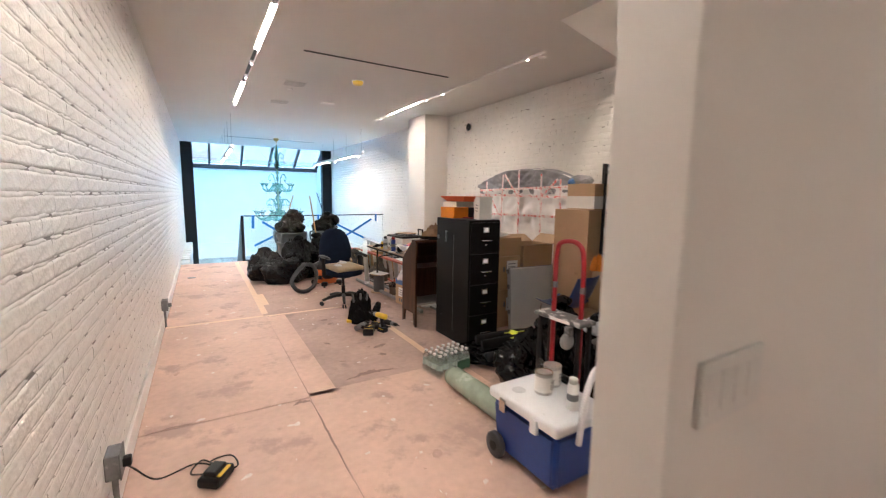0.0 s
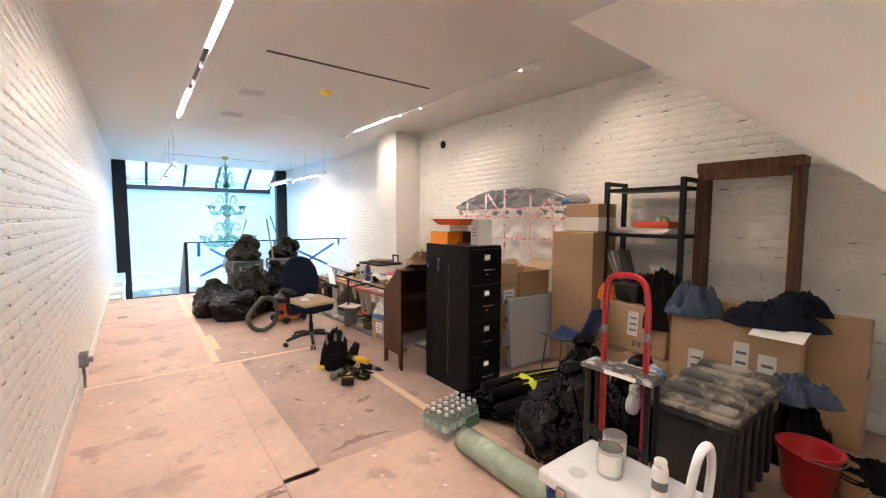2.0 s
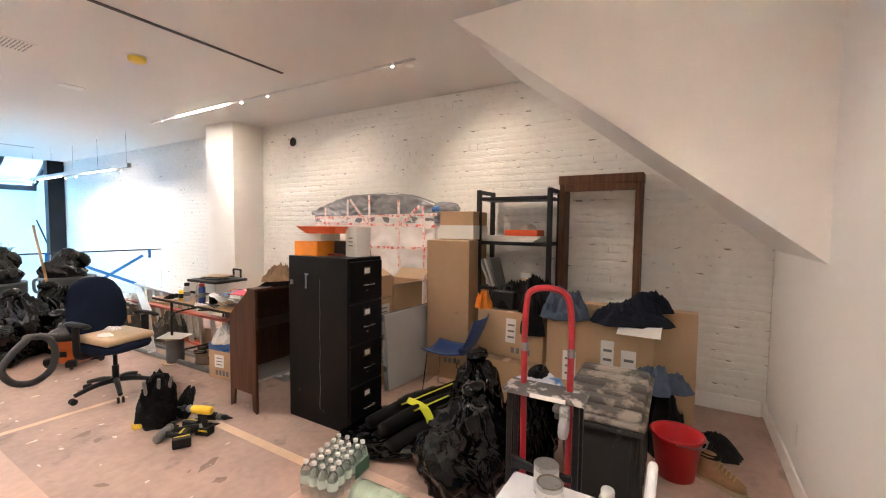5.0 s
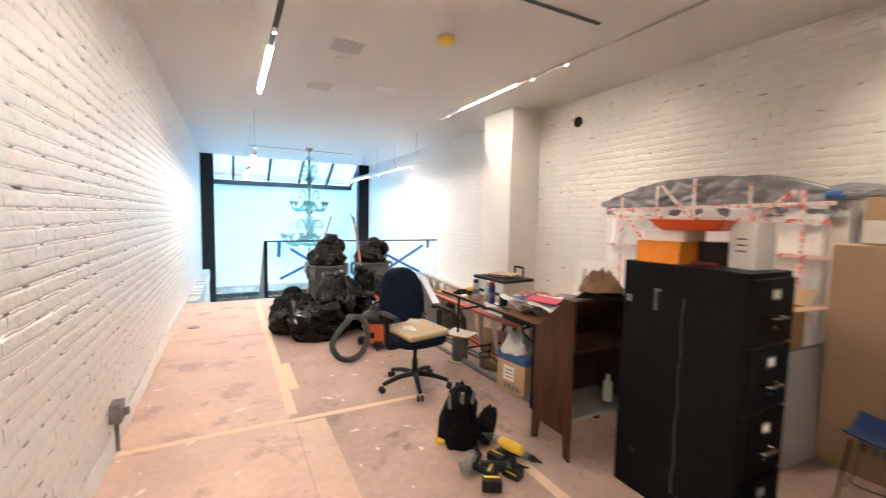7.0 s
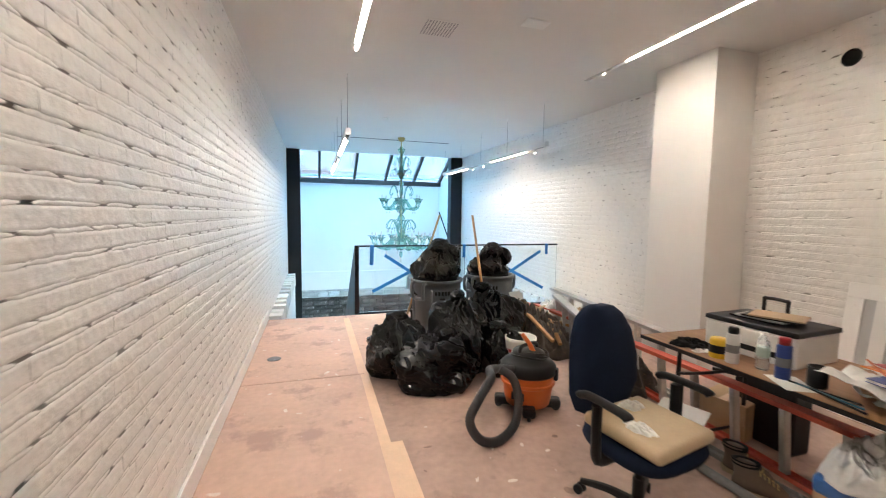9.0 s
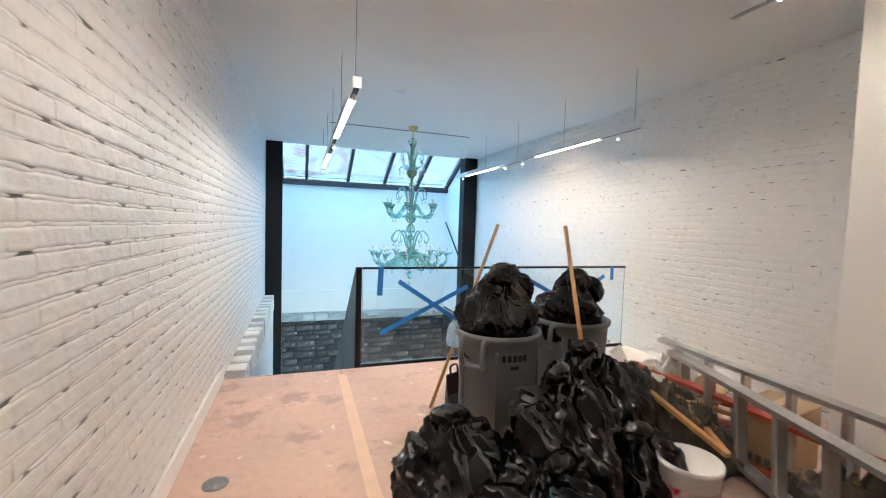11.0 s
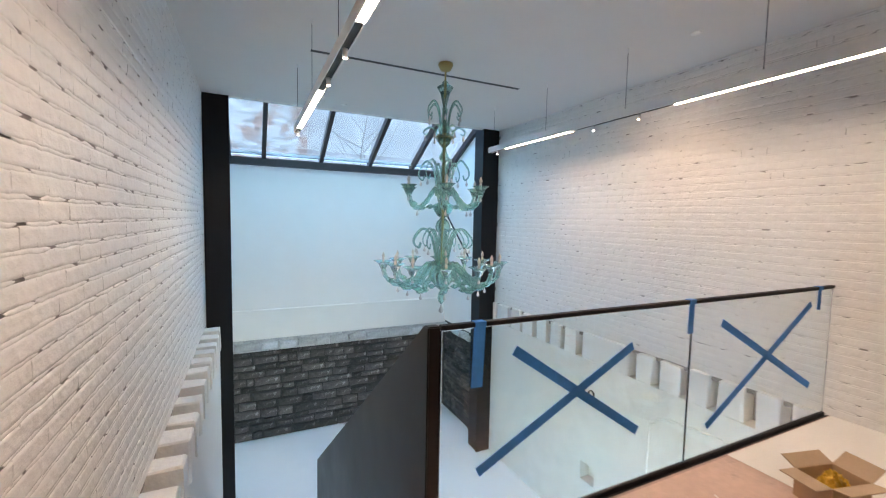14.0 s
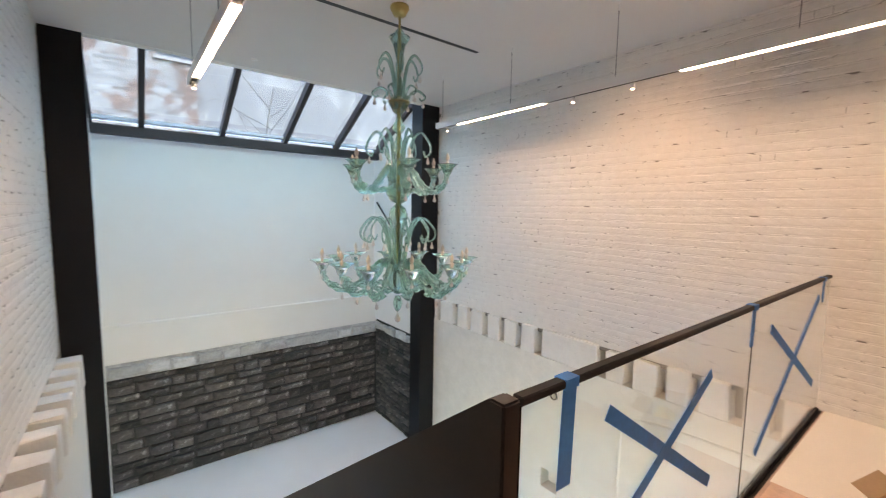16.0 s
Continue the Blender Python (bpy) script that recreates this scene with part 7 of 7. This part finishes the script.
part("cable", tube([(-0.06, 0.06, 0.03), (-0.12, 0.14, 0.01), (-0.04, 0.20, 0.01), (0.05, 0.12, 0.006), (-0.02, 0.06, 0.008), (-0.16, 0.02, 0.007), (-0.18, 0.14, 0.007), (-0.08, 0.10, 0.012), (-0.20, 0.10, 0.01), (-0.30, -0.05, 0.02), (-0.33, -0.16, 0.16), (-0.27, -0.28, 0.28)], 0.0045, 8, 8), BLKPLAST, t, "black mains cable")
lone("floor_cover", lathe([(0.001, 0.008), (0.06, 0.008), (0.07, 0.004), (0.07, 0.0)], 24), STEELGREY, "small round grey floor cover", "floor cover", pose(-0.2, 8.74, 0.004))
# dark rod on the return wall of the extension
lone("slanting_rod", rod((BX - 0.02, 17.3, 1.62), (BX - 0.02, 16.2, 0.72), 0.018), BLACK_STEEL, "thin dark slanting rod on the white return wall", "steel rod")

# ---- glass chandelier over the stairwell ----
ch = thing("chandelier", "tall tiered aqua blown-glass chandelier with candle lamps", "chandelier", pose(1.995, 12.90, 0))
part("canopy", lathe([(0.001, CEIL), (0.075, CEIL), (0.08, CEIL - 0.02), (0.05, CEIL - 0.075), (0.012, CEIL - 0.085)], 24), GOLD, ch, "brass ceiling canopy", True)
part("stem_rod", rod((0, 0, 0.95), (0, 0, CEIL - 0.06), 0.010), GOLD, ch, "brass rod")


def turned(name, prof, label="", seg=20, wave=0.0, n=10):
    loops = [[(r * (1 + wave * math.cos(n * a)) * math.cos(a), r * (1 + wave * math.cos(n * a)) * math.sin(a), z) for a in [2 * math.pi * i / seg for i in range(seg)]] for r, z in prof]
    return part(name, rings(loops), AQUA, ch, label, True)


turned("top_vase", [(0.014, 2.70), (0.022, 2.72), (0.05, 2.84), (0.085, 2.90), (0.088, 2.905), (0.05, 2.93), (0.02, 2.97)], "flared glass vase")
turned("column_glass", [(0.022, 2.44), (0.028, 2.5), (0.024, 2.6), (0.03, 2.68), (0.022, 2.70)])
turned("crown_bowl", [(0.02, 2.28), (0.05, 2.31), (0.085, 2.37), (0.09, 2.40), (0.05, 2.43), (0.022, 2.44)], wave=0.04)
part("crown_ring", lathe([(0.06, 2.37), (0.092, 2.385), (0.06, 2.40)], 20, False), GOLD, ch)
turned("baluster", [(0.016, 2.12), (0.05, 2.16), (0.055, 2.19), (0.03, 2.23), (0.02, 2.28)])
turned("baluster", [(0.016, 1.93), (0.035, 1.96), (0.045, 2.02), (0.03, 2.08), (0.016, 2.12)])
turned("baluster", [(0.03, 1.66), (0.022, 1.75), (0.038, 1.85), (0.02, 1.93)])
turned("upper_bowl", [(0.02, 1.54), (0.06, 1.56), (0.10, 1.62), (0.115, 1.67), (0.06, 1.70), (0.03, 1.71)], wave=0.04)
turned("baluster", [(0.022, 1.36), (0.07, 1.40), (0.078, 1.45), (0.06, 1.50), (0.022, 1.54)], wave=0.05)
turned("baluster", [(0.02, 1.24), (0.06, 1.27), (0.068, 1.31), (0.03, 1.35), (0.022, 1.36)], wave=0.05)
turned("baluster", [(0.04, 1.02), (0.05, 1.08), (0.03, 1.18), (0.02, 1.24)])
turned("lower_bowl", [(0.02, 0.76), (0.06, 0.79), (0.11, 0.85), (0.13, 0.91), (0.09, 0.96), (0.04, 1.02)], wave=0.04)
turned("finial", [(0.006, 0.60), (0.03, 0.63), (0.042, 0.67), (0.03, 0.72), (0.02, 0.74)])
part("drop", lathe([(0.001, 0.50), (0.022, 0.515), (0.026, 0.535), (0.012, 0.565), (0.003, 0.60)], 12), PEARL, ch, "", True)


def drop_at(parent, p):
    x, y, z = p
    part("drop", moved(lathe([(0.001, -0.065), (0.012, -0.058), (0.015, -0.046), (0.006, -0.022), (0.002, 0.0)], 10), Matrix.Translation((x, y, z))), PEARL, parent, "pale glass drop", True)


def spin(pts, a):
    c, s = math.cos(a), math.sin(a)
    return [(r * c - w * s, r * s + w * c, z) for r, w, z in pts]


def arm(a, reach, z, dip, cup_r):
    """An S-shaped twisted glass arm with a cup, a saucer and a candle lamp."""
    path = [(0.07, 0, z - 0.02), (0.25 * reach, 0, z + 0.04), (0.5 * reach, 0, z - dip * 0.6), (0.75 * reach, 0, z - dip), (0.95 * reach, 0, z - dip * 0.55), (reach, 0, z)]
    p = part("arm", tube(spin(path, a), lambda s: 0.024 + 0.0045 * math.sin(s * 70), 8, 7), AQUA, ch, "twisted aqua glass arm", True)
    for k in (0.38, 0.6, 0.85):
        q = Vector(spin([(k * reach, 0, z - dip * (0.2 + 0.8 * math.sin(k * 2.8)))], a)[0])
        part("leaf", moved(lathe([(0.012, -0.024), (0.044, 0.0), (0.012, 0.024)], 10), Matrix.Translation(q)), AQUA, p, "", True)
    c = Matrix.Translation(spin([(reach, 0, z)], a)[0])
    cup = part("cup", moved(lathe([(0.02, -0.02), (0.036, 0.0), (0.045, 0.025), (0.062, 0.05), (cup_r, 0.066), (cup_r + 0.006, 0.069), (cup_r - 0.004, 0.064), (0.055, 0.045), (0.035, 0.02), (0.001, 0.01)], 20, False), c), AQUA, p, "flared aqua glass cup", True)
    part("candle", moved(join(lathe([(0.013, 0.02), (0.013, 0.09), (0.008, 0.095)], 10), lathe([(0.008, 0.095), (0.016, 0.115), (0.014, 0.135), (0.003, 0.165)], 10)), c), mat("candle_lamp", (0.62, 0.52, 0.42), 0.3), cup, "cream candle lamp", True)
    drop_at(p, spin([(0.75 * reach, 0, z - dip - 0.02)], a)[0])
    drop_at(p, spin([(reach, 0, z - 0.03)], a)[0])


def curl(a, r0, reach, z0, top):
    """A leaf that rises and curls over at its tip."""
    path = [(r0, 0, z0), (r0 + 0.25 * reach, 0, z0 + 0.75 * top), (r0 + 0.6 * reach, 0, z0 + top), (r0 + 0.95 * reach, 0, z0 + 0.80 * top), (r0 + reach, 0, z0 + 0.62 * top), (r0 + 0.82 * reach, 0, z0 + 0.52 * top), (r0 + 0.72 * reach, 0, z0 + 0.64 * top)]
    p = part("curl", tube(spin(path, a), lambda s: 0.0115 * (1 - 0.5 * s) + 0.002, 8, 6, flat=0.6), AQUA, ch, "curled aqua glass leaf", True)
    drop_at(p, spin([(r0 + 0.9 * reach, 0, z0 + 0.52 * top)], a)[0])


for k in range(12):
    arm(2 * math.pi * (k + 0.3) / 12, 0.63 if k % 2 else 0.565, 1.00, 0.19, 0.098)
for k in range(6):
    arm(2 * math.pi * (k + 0.15) / 6, 0.425, 1.80, 0.16, 0.082)
for k in range(10):
    curl(2 * math.pi * k / 10, 0.05, 0.27, 1.0, 0.42)
for k in range(6):
    curl(2 * math.pi * (k + 0.4) / 6, 0.05, 0.22, 1.72, 0.42)
for k in range(6):
    curl(2 * math.pi * (k + 0.1) / 6, 0.03, 0.17, 2.42, 0.33)
for k in range(6):
    curl(2 * math.pi * (k + 0.6) / 6, 0.05, 0.17, 2.33, 0.16)

# ---- pieces of walls: painted bricks, rubble stones ----
rng = random.Random(11)
PITCH, COURSE, JOINT = 0.212, 0.0745, 0.011


def brick_verts(cx, cz, w, h, depth, tilt, chamfer):
    """Corner points of one brick face in u, v, n."""
    c = chamfer
    back = [(-w / 2, -h / 2, -0.010), (w / 2, -h / 2, -0.010), (w / 2, h / 2, -0.010), (-w / 2, h / 2, -0.010)]
    mid = [(a, b, depth * 0.35 - 0.0012) for a, b, _ in back]
    pts = [(cx + a, cz + b, n) for a, b, n in mid]
    # hand-painted face: the arrises sag unevenly, the middle stays nearly flat
    for j, fv in enumerate((-0.5, -0.33, 0.33, 0.5)):
        for i in range(5):
            fu = i / 4 - 0.5
            n = depth + tilt[0] * fu * w + tilt[1] * fv * h + depth * (rng.uniform(-0.42, 0.05) if j in (0, 3) else rng.uniform(-0.03, 0.10))
            pts.append((cx + fu * w, cz + fv * (h - 2 * c * rng.uniform(0.2, 1.3)), max(n, depth * 0.36)))
    return pts


def _face(i, j):
    return 4 + j * 5 + i


BRICK_FACES = [(0, 1) + tuple(_face(i, 0) for i in (4, 3, 2, 1, 0)), (2, 3) + tuple(_face(i, 3) for i in range(5))]
BRICK_FACES += [(_face(i, j), _face(i + 1, j), _face(i + 1, j + 1), _face(i, j + 1)) for j in range(3) for i in range(4)]


def brick_field(place, u0, u1, v0, v1, near, wall, material, relief, keep=None, pits=0.3):
    """Lays painted bricks over a wall face, and the paint-filled bed joints between courses with gaps left open.
    place(u, v, n) gives the world point; near(u, v) picks the bricks that become single objects."""
    verts, faces, singles = [], [], []
    jv, jf = [], []
    row, v = 0, v0
    while v < v1 - 0.02:
        h = min(COURSE, v1 - v) - JOINT
        header_row = row % 7 == 5
        pitch = PITCH / 2 if header_row else PITCH
        u = u0 - (0.5 * pitch if row % 2 else 0) - rng.random() * 0.02
        wob = rng.uniform(-0.0025, 0.0025)
        lean = rng.uniform(-0.014, 0.014)
        swell = rng.uniform(-0.3, 0.3)
        while u < u1:
            w = pitch * rng.uniform(0.93, 1.07)
            a, b = max(u, u0), min(u + w, u1)
            if b - a > 0.04 and (keep is None or keep((a + b) / 2, v + h / 2)):
                depth = relief * (0.9 + 0.2 * swell + rng.uniform(-0.13, 0.13))
                open_head = JOINT * 0.6 if rng.random() < 0.015 else 0.0
                pts = brick_verts((a + b) / 2, v + h / 2 + wob + rng.uniform(-0.0022, 0.0022), b - a - open_head, h * rng.uniform(1.0, 1.02), depth,
                                  (rng.uniform(-0.004, 0.004), lean + rng.uniform(-0.02, 0.02)), 0.005)
                if near((a + b) / 2, v) and len(singles) < 300:
                    singles.append(pts)
                else:
                    k = len(verts)
                    verts.extend(place(*p) for p in pts)
                    faces.extend(tuple(k + i for i in f) for f in BRICK_FACES)
            u += w
        # bed joint above this course
        u = u0
        while u < u1:
            length = rng.uniform(0.08, 0.45)
            a, b = u, min(u + length, u1)
            if b - a > 0.01 and (keep is None or (keep(a, v + h) and keep(b, v + h))):
                zc = v + COURSE - JOINT / 2 + wob
                hh = JOINT / 2 + 0.006
                n = relief * rng.uniform(0.5, 0.95)
                k = len(jv)
                m = max(1, int((b - a) / 0.04))
                for i in range(m + 1):
                    uu = a + (b - a) * i / m
                    e = 0.35 if i in (0, m) else 1.0
                    dz = rng.uniform(-0.005, 0.005)
                    jv.extend(place(uu, zc + dz + s * hh * e, q) for s, q in ((-1, -0.001), (-0.45, n * rng.uniform(0.8, 1.15)), (0.45, n), (1, -0.001)))
                for i in range(m):
                    for r in range(3):
                        jf.append((k + 4 * i + r, k + 4 * i + 4 + r, k + 4 * i + 5 + r, k + 4 * i + 1 + r))
            u += length + (rng.uniform(0.012, 0.06) if rng.random() < pits else 0.0)
        v += COURSE
        row += 1
    for name, vv, ff in (("brickwork", verts, faces), ("bed_joint", jv, jf)):
        me = bpy.data.meshes.new(name)
        me.from_pydata(vv, [], ff)
        me.polygons.foreach_set("use_smooth", [True] * len(me.polygons))
        me.materials.append(material)
        ob = new(name, me)
        ob.parent = wall
        ob["kind"] = "stuff"
    for pts in singles:
        me = bpy.data.meshes.new("brick")
        c = Vector(place(*pts[4]))
        me.from_pydata([Vector(place(*p)) - c for p in pts], [], BRICK_FACES)
        me.polygons.foreach_set("use_smooth", [True] * len(me.polygons))
        me.materials.append(material)
        ob = new("brick", me)
        ob.location = c
        ob.parent = wall


west = bpy.data.objects["wall_west"]
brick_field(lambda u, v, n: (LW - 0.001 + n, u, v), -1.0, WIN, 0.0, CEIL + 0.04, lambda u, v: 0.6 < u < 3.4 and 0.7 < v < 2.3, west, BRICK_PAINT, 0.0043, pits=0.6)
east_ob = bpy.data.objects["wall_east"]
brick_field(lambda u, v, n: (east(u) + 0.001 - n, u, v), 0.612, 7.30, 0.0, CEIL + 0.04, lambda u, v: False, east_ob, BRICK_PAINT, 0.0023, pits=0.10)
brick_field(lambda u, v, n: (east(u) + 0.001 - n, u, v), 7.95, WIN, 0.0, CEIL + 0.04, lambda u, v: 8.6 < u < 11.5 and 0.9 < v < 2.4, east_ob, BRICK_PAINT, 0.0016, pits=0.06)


def rubble(place, u0, u1, v0, v1, wall, material, hmin, hmax, wmin, wmax, proud, name="stone", near=lambda u, v: True, ragged=0.34):
    v = v0
    count = 0
    verts, faces = [], []
    while v < v1 - 0.03:
        h = min(rng.uniform(hmin, hmax), v1 - v)
        u = u0 - rng.random() * wmin
        while u < u1:
            w = rng.uniform(wmin, wmax)
            a, b = max(u, u0), min(u + w, u1)
            u += w
            if b - a < 0.03:
                continue
            n = 8
            depth = proud * rng.uniform(0.4, 1.3)
            cu, cv = (a + b) / 2, v + h / 2
            ring = []
            for i in range(n):
                sx, sy = ((-1, -1), (0, -1), (1, -1), (1, 0), (1, 1), (0, 1), (-1, 1), (-1, 0))[i]
                ring.append((cu + 0.5 * (b - a - 0.010) * sx * rng.uniform(0.92, 1.0), cv + 0.5 * (h - 0.008) * sy * rng.uniform(1 - ragged, 1.0)))
            pts = [(p, q, -0.01) for p, q in ring] + [(p, q, depth * 0.6) for p, q in ring]
            pts += [(cu + (p - cu) * 0.86, cv + (q - cv) * 0.8, depth * rng.uniform(0.8, 1.3)) for p, q in ring]
            fs = [(i, (i + 1) % n, n + (i + 1) % n, n + i) for i in range(n)] + [(n + i, n + (i + 1) % n, 2 * n + (i + 1) % n, 2 * n + i) for i in range(n)] + [tuple(range(2 * n, 3 * n))]
            if count < 300 and near(cu, cv):
                count += 1
                c = Vector(place(cu, cv, 0))
                me = bpy.data.meshes.new(name)
                me.from_pydata([Vector(place(*p)) - c for p in pts], [], fs)
                me.materials.append(material)
                ob = new(name, me)
                ob.location = c
                ob.parent = wall
            else:
                k = len(verts)
                verts.extend(place(*p) for p in pts)
                faces.extend(tuple(k + i for i in f) for f in fs)
        v += h
    if verts:
        me = bpy.data.meshes.new("stonework")
        me.from_pydata(verts, [], faces)
        me.materials.append(material)
        ob = new("stonework", me)
        ob.parent = wall
        ob["kind"] = "stuff"


core_b, core_e = bpy.data.objects["stone_core_back"], bpy.data.objects["stone_core_east"]
rubble(lambda u, v, n: (u, BACK + 0.03 - n, v), -0.2, BX, LOW, -1.10, core_b, STONE, 0.07, 0.19, 0.12, 0.55, 0.045)
rubble(lambda u, v, n: (u, BACK + 0.03 - n, v), -0.2, BX, -1.10, -0.86, core_b, STONE_PALE, 0.20, 0.24, 0.22, 0.62, 0.06, ragged=0.5)
rubble(lambda u, v, n: (BX + 0.03 - n, u, v), WIN + 0.36, BACK - 0.01, LOW, -1.03, core_e, STONE, 0.05, 0.17, 0.12, 0.5, 0.03)
rubble(lambda u, v, n: (BX + 0.03 - n, u, v), WIN + 0.36, BACK - 0.01, -1.03, -0.80, core_e, STONE_PALE, 0.20, 0.23, 0.22, 0.55, 0.05, ragged=0.5)
